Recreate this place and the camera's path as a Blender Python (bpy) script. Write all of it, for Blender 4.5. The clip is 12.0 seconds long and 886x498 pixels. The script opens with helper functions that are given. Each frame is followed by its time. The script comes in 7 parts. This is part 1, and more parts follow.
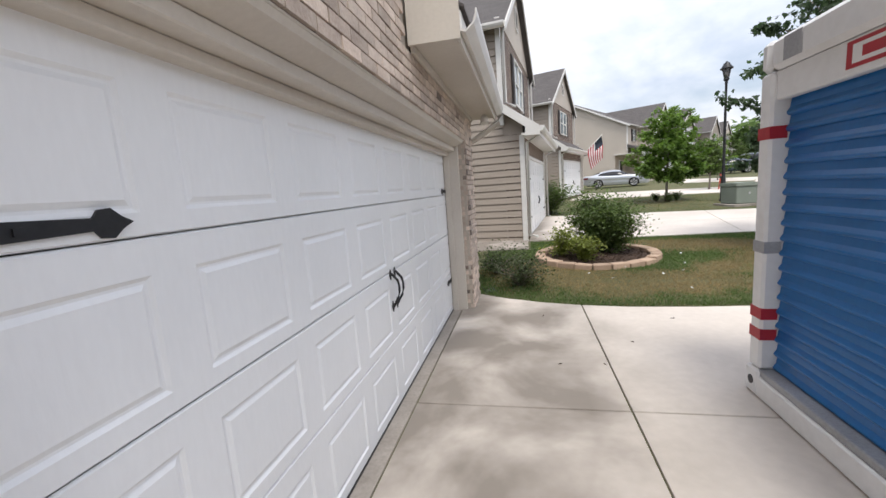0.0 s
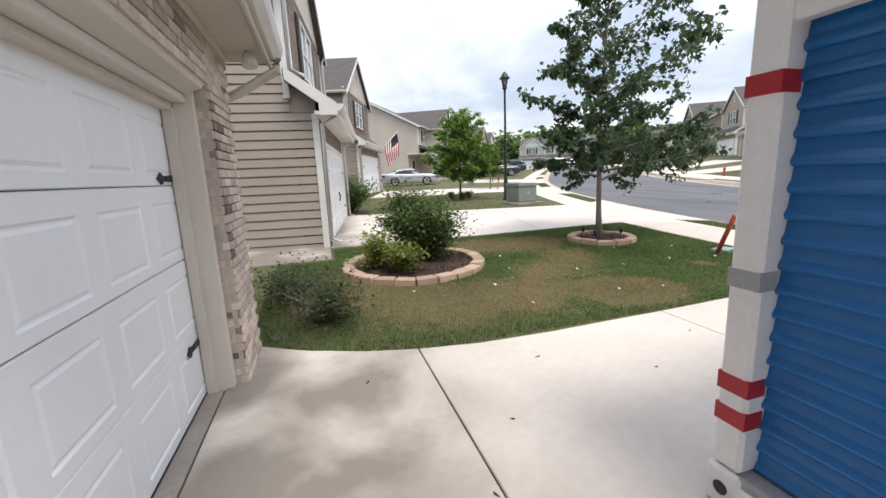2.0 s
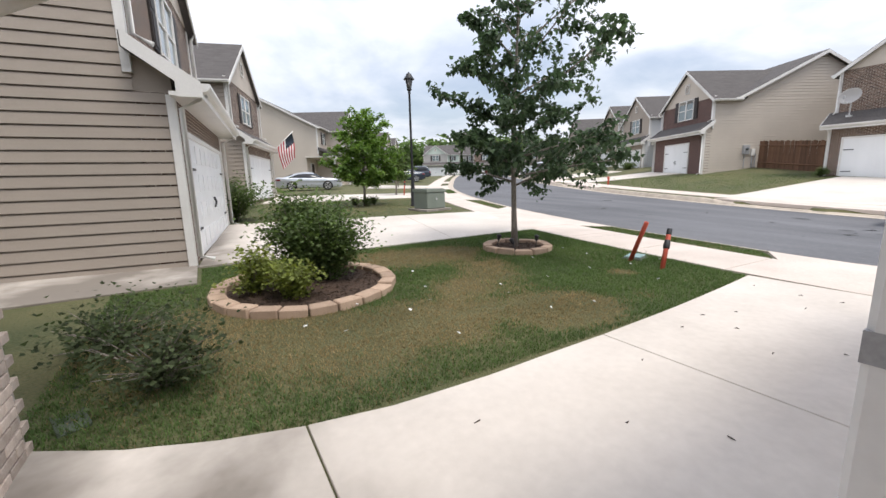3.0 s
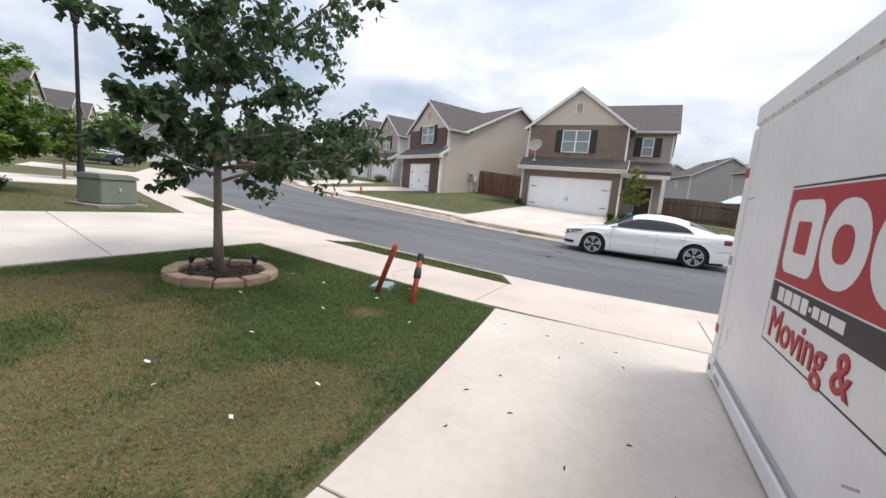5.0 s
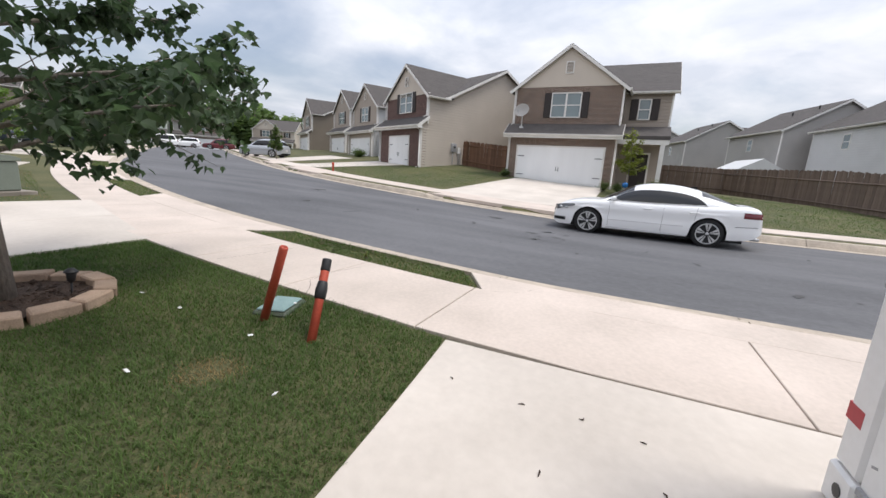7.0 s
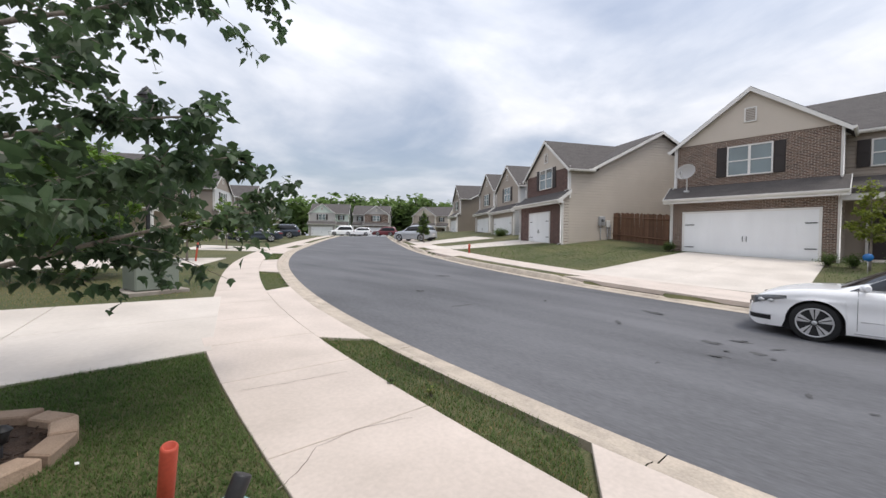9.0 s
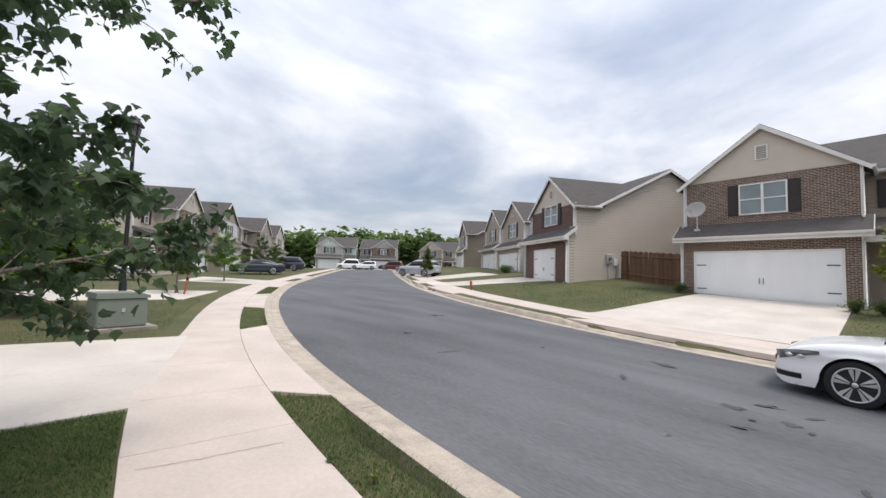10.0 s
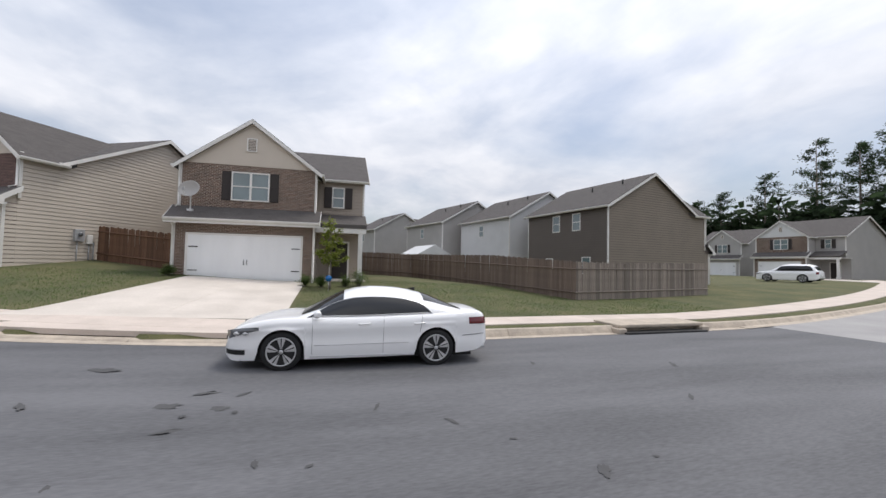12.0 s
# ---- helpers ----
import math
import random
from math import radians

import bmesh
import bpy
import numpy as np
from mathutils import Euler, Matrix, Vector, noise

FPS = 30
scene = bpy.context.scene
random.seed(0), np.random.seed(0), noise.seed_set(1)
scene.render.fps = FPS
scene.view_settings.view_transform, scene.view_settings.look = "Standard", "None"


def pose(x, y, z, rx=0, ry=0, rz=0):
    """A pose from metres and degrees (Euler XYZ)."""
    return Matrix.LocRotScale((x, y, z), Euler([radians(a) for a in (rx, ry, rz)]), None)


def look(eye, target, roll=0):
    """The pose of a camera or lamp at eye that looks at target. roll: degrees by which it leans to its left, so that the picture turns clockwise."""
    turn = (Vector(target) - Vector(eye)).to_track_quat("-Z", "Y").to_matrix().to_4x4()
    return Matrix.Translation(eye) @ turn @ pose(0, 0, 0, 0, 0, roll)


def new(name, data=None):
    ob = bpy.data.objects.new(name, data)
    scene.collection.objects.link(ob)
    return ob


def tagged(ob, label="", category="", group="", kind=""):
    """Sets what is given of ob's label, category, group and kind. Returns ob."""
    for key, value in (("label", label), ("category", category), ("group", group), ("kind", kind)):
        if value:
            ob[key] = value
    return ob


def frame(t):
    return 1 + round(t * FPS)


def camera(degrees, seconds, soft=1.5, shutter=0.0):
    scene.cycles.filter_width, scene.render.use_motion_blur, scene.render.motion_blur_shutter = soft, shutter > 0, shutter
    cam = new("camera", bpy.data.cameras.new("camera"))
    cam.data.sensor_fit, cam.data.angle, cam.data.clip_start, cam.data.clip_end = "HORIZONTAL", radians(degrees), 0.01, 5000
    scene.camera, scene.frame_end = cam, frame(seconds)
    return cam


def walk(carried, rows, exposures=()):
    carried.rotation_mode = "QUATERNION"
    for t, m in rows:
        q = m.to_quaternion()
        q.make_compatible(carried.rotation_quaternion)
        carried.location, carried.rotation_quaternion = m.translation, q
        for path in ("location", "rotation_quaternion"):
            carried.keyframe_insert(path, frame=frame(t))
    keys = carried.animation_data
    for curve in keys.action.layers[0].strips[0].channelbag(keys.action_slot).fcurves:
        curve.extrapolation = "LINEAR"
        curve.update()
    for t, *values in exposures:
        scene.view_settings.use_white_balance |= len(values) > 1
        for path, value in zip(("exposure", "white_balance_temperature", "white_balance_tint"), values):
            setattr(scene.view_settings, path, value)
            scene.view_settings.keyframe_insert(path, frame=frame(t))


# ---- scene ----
cam = camera(96.7, 12.0)
PATH = [
    (0, (-0.011, -0.046, 1.652), (-0.425, 1.888, 1.356), -4.2),
    (0.5, (-0.202, 0.447, 1.687), (-0.64, 2.391, 1.515), -2.6),
    (1, (-0.124, 0.927, 1.617), (-0.038, 2.902, 1.314), -4.8),
    (1.5, (-0.13, 1.382, 1.564), (0.096, 3.337, 1.208), -2.5),
    (2, (-0.062, 1.905, 1.577), (0.508, 3.786, 1.209), -2.4),
    (2.5, (0.106, 2.408, 1.549), (0.692, 4.272, 1.125), -2.2),
    (3, (0.289, 2.863, 1.515), (1.293, 4.557, 1.162), -1.4),
    (3.5, (0.672, 3.262, 1.503), (2.066, 4.651, 1.146), -1.3),
    (5.5, (2.53, 4.056, 1.459), (4.396, 4.725, 1.196), 5.4),
    (6, (3.048, 4.077, 1.455), (4.956, 4.605, 1.171), 4.2),
    (6.5, (3.516, 4.133, 1.445), (5.356, 4.81, 1.05), 4.8),
    (8.5, (5.599, 4.466, 1.589), (7.242, 5.593, 1.414), 0.3),
    (9, (6.046, 4.563, 1.672), (7.45, 5.987, 1.619), 0.5),
    (9.5, (6.464, 4.756, 1.72), (7.76, 6.277, 1.797), 0.5),
    (10, (6.88, 4.76, 1.759), (8.247, 6.214, 1.881), 1.5),
    (10.5, (7.264, 4.714, 1.769), (8.846, 5.933, 1.869), 2.9),
    (11, (7.464, 4.65, 1.845), (9.324, 5.375, 1.957), 2.1),
    (11.5, (7.668, 4.487, 1.823), (9.663, 4.577, 1.923), 1.6),
    (12, (7.873, 4.247, 1.854), (9.784, 3.662, 1.933), 1.2),
]
walk(cam, [(t, look(eye, target, roll)) for t, eye, target, roll in PATH],
     [(0.0, 0.42), (1.5, 0.5), (2.5, 0.45), (3.5, 0.32), (6.0, 0.18), (8.5, 0.02), (10.0, 0.04), (11.0, -0.12), (12.0, -0.08)])

# ---- world and sun ----
SUN_EL, SUN_AZ = 66.0, 292.0
world = bpy.data.worlds.new("world")
scene.world = world
world.use_nodes = True
wn, wl = world.node_tree.nodes, world.node_tree.links
wn.clear()


def wnode(kind, **kw):
    n = wn.new(kind)
    for k, v in kw.items():
        n.inputs[k].default_value = v
    return n


w_out = wn.new("ShaderNodeOutputWorld")
w_bg = wn.new("ShaderNodeBackground")
w_sky = wn.new("ShaderNodeTexSky")
w_sky.sky_type, w_sky.sun_disc = "NISHITA", False
w_sky.sun_elevation, w_sky.sun_rotation = radians(SUN_EL), radians(90 - SUN_AZ)
w_sky.dust_density, w_sky.air_density = 2.0, 1.0
w_tc = wn.new("ShaderNodeTexCoord")
w_sep = wn.new("ShaderNodeSeparateXYZ")
w_z = wn.new("ShaderNodeMath"); w_z.operation = "MAXIMUM"; w_z.inputs[1].default_value = 0.0
w_za = wn.new("ShaderNodeMath"); w_za.operation = "ADD"; w_za.inputs[1].default_value = 0.22
w_dx = wn.new("ShaderNodeMath"); w_dx.operation = "DIVIDE"
w_dy = wn.new("ShaderNodeMath"); w_dy.operation = "DIVIDE"
w_cmb = wn.new("ShaderNodeCombineXYZ")
wl.new(w_tc.outputs["Generated"], w_sep.inputs[0])
wl.new(w_sep.outputs["Z"], w_z.inputs[0]); wl.new(w_z.outputs[0], w_za.inputs[0])
wl.new(w_sep.outputs["X"], w_dx.inputs[0]); wl.new(w_za.outputs[0], w_dx.inputs[1])
wl.new(w_sep.outputs["Y"], w_dy.inputs[0]); wl.new(w_za.outputs[0], w_dy.inputs[1])
wl.new(w_dx.outputs[0], w_cmb.inputs["X"]); wl.new(w_dy.outputs[0], w_cmb.inputs["Y"])
w_n1 = wnode("ShaderNodeTexNoise", Scale=0.75, Detail=7.0, Roughness=0.52, Distortion=0.5)
w_n2 = wnode("ShaderNodeTexNoise", Scale=2.1, Detail=6.0, Roughness=0.55, Distortion=0.2)
for n in (w_n1, w_n2):
    wl.new(w_cmb.outputs[0], n.inputs["Vector"])
w_r1 = wn.new("ShaderNodeValToRGB")
w_r1.color_ramp.elements[0].position, w_r1.color_ramp.elements[0].color = 0.36, (0.25, 0.35, 0.35, 1)
w_r1.color_ramp.elements[1].position, w_r1.color_ramp.elements[1].color = 0.56, (1, 1, 1, 1)
wl.new(w_n1.outputs["Fac"], w_r1.inputs[0])
w_r2 = wn.new("ShaderNodeValToRGB")
w_r2.color_ramp.elements[0].position, w_r2.color_ramp.elements[0].color = 0.36, (0.60, 0.635, 0.72, 1)
w_r2.color_ramp.elements[1].position, w_r2.color_ramp.elements[1].color = 0.64, (0.80, 0.81, 0.86, 1)
wl.new(w_n2.outputs["Fac"], w_r2.inputs[0])
w_sc = wn.new("ShaderNodeVectorMath"); w_sc.operation = "SCALE"; w_sc.inputs["Scale"].default_value = 0.10
wl.new(w_sky.outputs[0], w_sc.inputs[0])
w_mix = wn.new("ShaderNodeMix"); w_mix.data_type = "RGBA"
wl.new(w_r1.outputs[0], w_mix.inputs["Factor"])
wl.new(w_sc.outputs[0], w_mix.inputs["A"]); wl.new(w_r2.outputs[0], w_mix.inputs["B"])
wl.new(w_mix.outputs["Result"], w_bg.inputs["Color"])
w_bg.inputs["Strength"].default_value = 1.0
# an overcast sky is brighter overhead than at the horizon
w_up = wn.new("ShaderNodeMath"); w_up.operation = "MULTIPLY_ADD"
w_up.inputs[1].default_value, w_up.inputs[2].default_value = 1.1, 0.94
wl.new(w_z.outputs[0], w_up.inputs[0]); wl.new(w_up.outputs[0], w_bg.inputs["Strength"])
wl.new(w_bg.outputs[0], w_out.inputs[0])

sun = new("sun", bpy.data.lights.new("sun", "SUN"))
sun.data.energy, sun.data.angle, sun.data.color = 2.0, radians(18), (1.0, 0.95, 0.88)
_sd = Vector((math.cos(radians(SUN_EL)) * math.cos(radians(SUN_AZ)), math.cos(radians(SUN_EL)) * math.sin(radians(SUN_AZ)), math.sin(radians(SUN_EL))))
sun.matrix_world = look(_sd * 60, (0, 0, 0))


# ---- materials ----
def mat(name, color, rough=0.8, metal=0.0, c2=None, scale=6.0, fine=60.0, bump=0.15, amount=0.5, spec=0.5, rand=0.0, dist=0.01, island=0.0, streak=None, coat=0.0):
    """A surface with two scales of variation, fine relief, and a shift in value from piece to piece."""
    m = bpy.data.materials.new(name)
    m.use_nodes = True
    nt = m.node_tree
    N, L = nt.nodes, nt.links
    b = N["Principled BSDF"]
    b.inputs["Roughness"].default_value, b.inputs["Metallic"].default_value = rough, metal
    b.inputs["Specular IOR Level"].default_value = spec
    b.inputs["Coat Weight"].default_value = coat
    tc = N.new("ShaderNodeTexCoord")
    mp = N.new("ShaderNodeMapping")
    if streak:
        mp.inputs["Scale"].default_value = streak
    L.new(tc.outputs["Object"], mp.inputs["Vector"])
    n1 = N.new("ShaderNodeTexNoise"); n1.inputs["Scale"].default_value, n1.inputs["Detail"].default_value = scale, 6
    n2 = N.new("ShaderNodeTexNoise"); n2.inputs["Scale"].default_value, n2.inputs["Detail"].default_value = fine, 4
    L.new(mp.outputs[0], n1.inputs["Vector"]); L.new(mp.outputs[0], n2.inputs["Vector"])
    c2 = c2 or tuple(c * 0.72 for c in color)
    r = N.new("ShaderNodeValToRGB")
    r.color_ramp.elements[0].position, r.color_ramp.elements[1].position = 0.34, 0.66
    r.color_ramp.elements[0].color, r.color_ramp.elements[1].color = (*c2, 1), (*color, 1)
    mx = N.new("ShaderNodeMath"); mx.operation = "MULTIPLY_ADD"
    mx.inputs[1].default_value = amount
    L.new(n2.outputs["Fac"], mx.inputs[0])
    sc = N.new("ShaderNodeMath"); sc.operation = "MULTIPLY"; sc.inputs[1].default_value = 1 - amount
    L.new(n1.outputs["Fac"], sc.inputs[0]); L.new(sc.outputs[0], mx.inputs[2])
    L.new(mx.outputs[0], r.inputs[0])
    last = r.outputs[0]
    if rand or island:
        hs = N.new("ShaderNodeHueSaturation")
        src = N.new("ShaderNodeObjectInfo").outputs["Random"] if rand else N.new("ShaderNodeNewGeometry").outputs["Random Per Island"]
        k = rand or island
        mr = N.new("ShaderNodeMapRange"); mr.inputs["To Min"].default_value, mr.inputs["To Max"].default_value = 1 - k, 1 + k
        L.new(src, mr.inputs["Value"]); L.new(mr.outputs[0], hs.inputs["Value"]); L.new(last, hs.inputs["Color"])
        last = hs.outputs[0]
    L.new(last, b.inputs["Base Color"])
    if bump:
        bp = N.new("ShaderNodeBump"); bp.inputs["Strength"].default_value, bp.inputs["Distance"].default_value = bump, dist
        L.new(n2.outputs["Fac"], bp.inputs["Height"]); L.new(bp.outputs[0], b.inputs["Normal"])
    return m


def brick_mat(name, c1, c2, mortar, w=0.2, h=0.067):
    m = mat(name, c1, 0.85)
    N, L = m.node_tree.nodes, m.node_tree.links
    b = N["Principled BSDF"]
    tc = N.new("ShaderNodeTexCoord")
    sp = N.new("ShaderNodeSeparateXYZ"); cb = N.new("ShaderNodeCombineXYZ"); ad = N.new("ShaderNodeMath")
    L.new(tc.outputs["Object"], sp.inputs[0]); L.new(sp.outputs[0], ad.inputs[0]); L.new(sp.outputs[1], ad.inputs[1])
    L.new(ad.outputs[0], cb.inputs[0]); L.new(sp.outputs[2], cb.inputs[1])
    t = N.new("ShaderNodeTexBrick")
    t.inputs["Scale"].default_value = 1.0
    t.inputs["Brick Width"].default_value, t.inputs["Row Height"].default_value, t.inputs["Mortar Size"].default_value = w, h, 0.009
    t.inputs["Mortar Smooth"].default_value, t.inputs["Bias"].default_value = 0.2, -0.2
    t.inputs["Color1"].default_value, t.inputs["Color2"].default_value, t.inputs["Mortar"].default_value = (*c1, 1), (*c2, 1), (*mortar, 1)
    L.new(cb.outputs[0], t.inputs["Vector"])
    n = N.new("ShaderNodeTexNoise"); n.inputs["Scale"].default_value = 9
    L.new(tc.outputs["Object"], n.inputs["Vector"])
    mx = N.new("ShaderNodeMix"); mx.data_type, mx.blend_type = "RGBA", "OVERLAY"; mx.inputs["Factor"].default_value = 0.45
    L.new(t.outputs["Color"], mx.inputs["A"]); L.new(n.outputs["Fac"], mx.inputs["B"]); L.new(mx.outputs["Result"], b.inputs["Base Color"])
    bp = N.new("ShaderNodeBump"); bp.invert = True; bp.inputs["Strength"].default_value, bp.inputs["Distance"].default_value = 0.7, 0.008
    L.new(t.outputs["Fac"], bp.inputs["Height"]); L.new(bp.outputs[0], b.inputs["Normal"])
    return m


def glass_mat(name, tint=(0.03, 0.04, 0.045)):
    m = mat(name, tint, 0.06, 0.0, bump=0, spec=1.0, scale=0.6, amount=0.1)
    return m


M_CONC = mat("drive_concrete", (0.70, 0.635, 0.57), 0.85, c2=(0.54, 0.485, 0.43), scale=0.6, fine=14, bump=0.12, amount=0.25)
M_WALK = mat("walk_concrete", (0.64, 0.55, 0.485), 0.85, c2=(0.50, 0.43, 0.375), scale=1.1, fine=25, bump=0.12, amount=0.35)
M_KERB = mat("kerb_concrete", (0.55, 0.47, 0.38), 0.9, c2=(0.34, 0.29, 0.24), scale=3.5, fine=40, bump=0.3, amount=0.4)
M_SILL = mat("grey_sill_concrete", (0.34, 0.305, 0.27), 0.9, c2=(0.22, 0.195, 0.17), scale=3.0, fine=40, bump=0.2, amount=0.4)
M_ROAD = mat("asphalt", (0.15, 0.15, 0.158), 0.82, c2=(0.072, 0.072, 0.077), scale=0.9, fine=42, bump=0.35, amount=0.38, streak=(1, 0.22, 1))
M_ROAD2 = mat("old_asphalt", (0.36, 0.35, 0.34), 0.85, c2=(0.27, 0.26, 0.26), scale=0.6, fine=110, bump=0.3, amount=0.4)
M_PATCH = mat("road_stain", (0.085, 0.084, 0.086), 0.85, scale=4, fine=80)
M_GRASS = mat("lawn_soil", (0.14, 0.125, 0.055), 0.95, c2=(0.052, 0.068, 0.024), scale=0.55, fine=38, bump=0.8, amount=0.45, dist=0.03)
M_BLADE = mat("grass_blade", (0.112, 0.165, 0.054), 0.75, c2=(0.056, 0.10, 0.03), scale=0.7, fine=9, bump=0, amount=0.4, island=0.35, spec=0.2)
M_DRY = mat("dry_blade", (0.33, 0.245, 0.13), 0.85, c2=(0.19, 0.145, 0.072), scale=0.9, fine=9, bump=0, amount=0.4, island=0.35, spec=0.2)
M_MULCH = mat("mulch", (0.075, 0.045, 0.03), 0.95, c2=(0.03, 0.018, 0.012), scale=14, fine=60, bump=0.9, amount=0.5, dist=0.03, island=0.4)
M_BRICK = mat("tan_brick", (0.60, 0.50, 0.42), 0.9, c2=(0.42, 0.33, 0.27), scale=9, fine=70, bump=0.4, amount=0.4, rand=0.28)
M_BRICKJ = mat("tan_brick_rows", (0.60, 0.50, 0.42), 0.9, c2=(0.42, 0.33, 0.27), scale=9, fine=70, bump=0.4, amount=0.4, island=0.28)
M_BRICKD = mat("dark_brick", (0.24, 0.19, 0.16), 0.9, c2=(0.13, 0.10, 0.085), scale=12, fine=70, bump=0.5, rand=0.3)
M_MORTAR = mat("mortar", (0.50, 0.44, 0.37), 0.95, scale=5, fine=90, bump=0.4)
M_BROWN = brick_mat("brown_brick", (0.135, 0.078, 0.057), (0.05, 0.031, 0.025), (0.42, 0.36, 0.30))
M_WINE = brick_mat("wine_brick", (0.115, 0.060, 0.052), (0.062, 0.034, 0.03), (0.20, 0.14, 0.12))
M_TAUPE = mat("taupe_siding", (0.37, 0.315, 0.265), 0.7, c2=(0.33, 0.28, 0.235), scale=0.8, fine=30, bump=0.08, amount=0.3)
M_BEIGE = mat("beige_siding", (0.56, 0.495, 0.425), 0.7, c2=(0.51, 0.45, 0.385), scale=0.8, fine=30, bump=0.08, amount=0.3)
M_WHITE_S = mat("white_siding", (0.66, 0.66, 0.66), 0.7, c2=(0.58, 0.58, 0.58), scale=0.8, fine=30, bump=0.08)
M_GREY_S = mat("grey_siding", (0.42, 0.40, 0.385), 0.7, c2=(0.36, 0.345, 0.33), scale=0.8, fine=30, bump=0.08)
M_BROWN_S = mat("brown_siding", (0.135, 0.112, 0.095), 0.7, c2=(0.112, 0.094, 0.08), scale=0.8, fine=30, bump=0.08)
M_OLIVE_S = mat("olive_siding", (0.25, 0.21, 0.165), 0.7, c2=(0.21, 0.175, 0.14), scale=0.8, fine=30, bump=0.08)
M_MINT_S = mat("mint_siding", (0.55, 0.62, 0.56), 0.7, c2=(0.5, 0.56, 0.5), scale=0.8, fine=30, bump=0.08)
M_ROOF = mat("shingle", (0.115, 0.103, 0.098), 0.95, c2=(0.062, 0.056, 0.054), scale=2.0, fine=45, bump=0.6, amount=0.6, dist=0.02, streak=(1, 1, 4))
M_TRIM = mat("cream_trim", (0.62, 0.57, 0.50), 0.6, c2=(0.53, 0.48, 0.42), scale=1.5, fine=40, bump=0.08, amount=0.3)
M_WTRIM = mat("white_trim", (0.76, 0.74, 0.71), 0.5, c2=(0.66, 0.64, 0.61), scale=1.5, fine=40, bump=0.05, amount=0.3)
M_DOOR = mat("white_door_paint", (0.84, 0.845, 0.85), 0.42, c2=(0.77, 0.775, 0.78), scale=1.2, fine=55, bump=0.06, amount=0.25, streak=(1, 1, 0.25))
M_BLACK = mat("black_iron", (0.018, 0.018, 0.02), 0.5, c2=(0.01, 0.01, 0.012), scale=20, bump=0.1)
M_SHUT = mat("dark_shutter", (0.028, 0.02, 0.018), 0.6, scale=8, bump=0.1)
M_GLASS = glass_mat("window_glass", (0.17, 0.22, 0.23))
M_POD = mat("container_white", (0.82, 0.815, 0.81), 0.45, c2=(0.72, 0.71, 0.70), scale=1.4, fine=18, bump=0.05, amount=0.35)
M_PODG = mat("container_grey", (0.40, 0.40, 0.41), 0.6, scale=3, bump=0.1)
M_BLUE = mat("blue_rollup", (0.011, 0.15, 0.42), 0.32, c2=(0.009, 0.115, 0.34), scale=2.2, fine=30, bump=0.05, amount=0.35, streak=(1, 1, 0.3))
M_RED = mat("red_vinyl", (0.42, 0.022, 0.035), 0.5, c2=(0.36, 0.018, 0.03), scale=2, fine=30, bump=0.02)
M_SIGNW = mat("white_vinyl", (0.78, 0.77, 0.76), 0.45, c2=(0.72, 0.71, 0.70), scale=2, fine=30, bump=0.02)
M_SIGNB = mat("black_vinyl", (0.022, 0.022, 0.024), 0.5, scale=2, bump=0.02)
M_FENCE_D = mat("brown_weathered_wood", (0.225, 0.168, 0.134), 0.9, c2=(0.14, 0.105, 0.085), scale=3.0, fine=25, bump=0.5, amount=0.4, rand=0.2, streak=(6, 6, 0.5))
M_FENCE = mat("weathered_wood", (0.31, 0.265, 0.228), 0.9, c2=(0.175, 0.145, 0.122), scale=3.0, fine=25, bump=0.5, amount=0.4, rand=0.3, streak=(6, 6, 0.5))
M_FENCE_B = mat("brown_wood", (0.18, 0.095, 0.055), 0.9, c2=(0.10, 0.052, 0.032), scale=3.0, fine=25, bump=0.5, amount=0.4, rand=0.3, streak=(6, 6, 0.5))
M_BARK = mat("bark", (0.30, 0.26, 0.22), 0.95, c2=(0.15, 0.125, 0.105), scale=9, fine=50, bump=0.8, dist=0.02, streak=(1, 1, 0.3))
M_LEAF = mat("maple_leaf", (0.085, 0.125, 0.062), 0.5, c2=(0.042, 0.072, 0.037), scale=1.2, fine=12, bump=0, island=0.45, spec=0.35)
M_LEAFB = mat("bright_leaf", (0.19, 0.28, 0.07), 0.6, c2=(0.10, 0.175, 0.045), scale=1.2, fine=12, bump=0, island=0.4, spec=0.3)
M_LEAFS = mat("shrub_leaf", (0.13, 0.18, 0.06), 0.6, c2=(0.065, 0.10, 0.034), scale=2.5, fine=12, bump=0, island=0.45, spec=0.3)
M_LEAFD = mat("dark_shrub_leaf", (0.075, 0.095, 0.042), 0.7, c2=(0.04, 0.055, 0.024), scale=2.5, fine=12, bump=0, island=0.45, spec=0.25)
M_LEAFY = mat("yellow_green_leaf", (0.24, 0.27, 0.07), 0.6, c2=(0.13, 0.16, 0.04), scale=2.5, fine=12, bump=0, island=0.4, spec=0.3)
# far woods: leaf green is lightened to stand in for distance haze
M_WOODS = mat("hazed_woods_leaf", (0.17, 0.23, 0.09), 0.8, c2=(0.09, 0.14, 0.055), scale=0.3, fine=3, bump=0, island=0.4, spec=0.2)
M_PINE = mat("pine_needles", (0.05, 0.072, 0.04), 0.85, c2=(0.026, 0.04, 0.022), scale=0.3, fine=3, bump=0, island=0.4, spec=0.2)
M_EDGER = mat("edger_block", (0.46, 0.33, 0.24), 0.95, c2=(0.33, 0.235, 0.17), scale=10, fine=80, bump=0.5, rand=0.2)
M_STAKE = mat("orange_stake", (0.52, 0.085, 0.045), 0.55, c2=(0.40, 0.062, 0.035), scale=10, bump=0.1)
M_TEAL = mat("teal_lid", (0.25, 0.36, 0.35), 0.7, c2=(0.17, 0.26, 0.26), scale=8, bump=0.2)
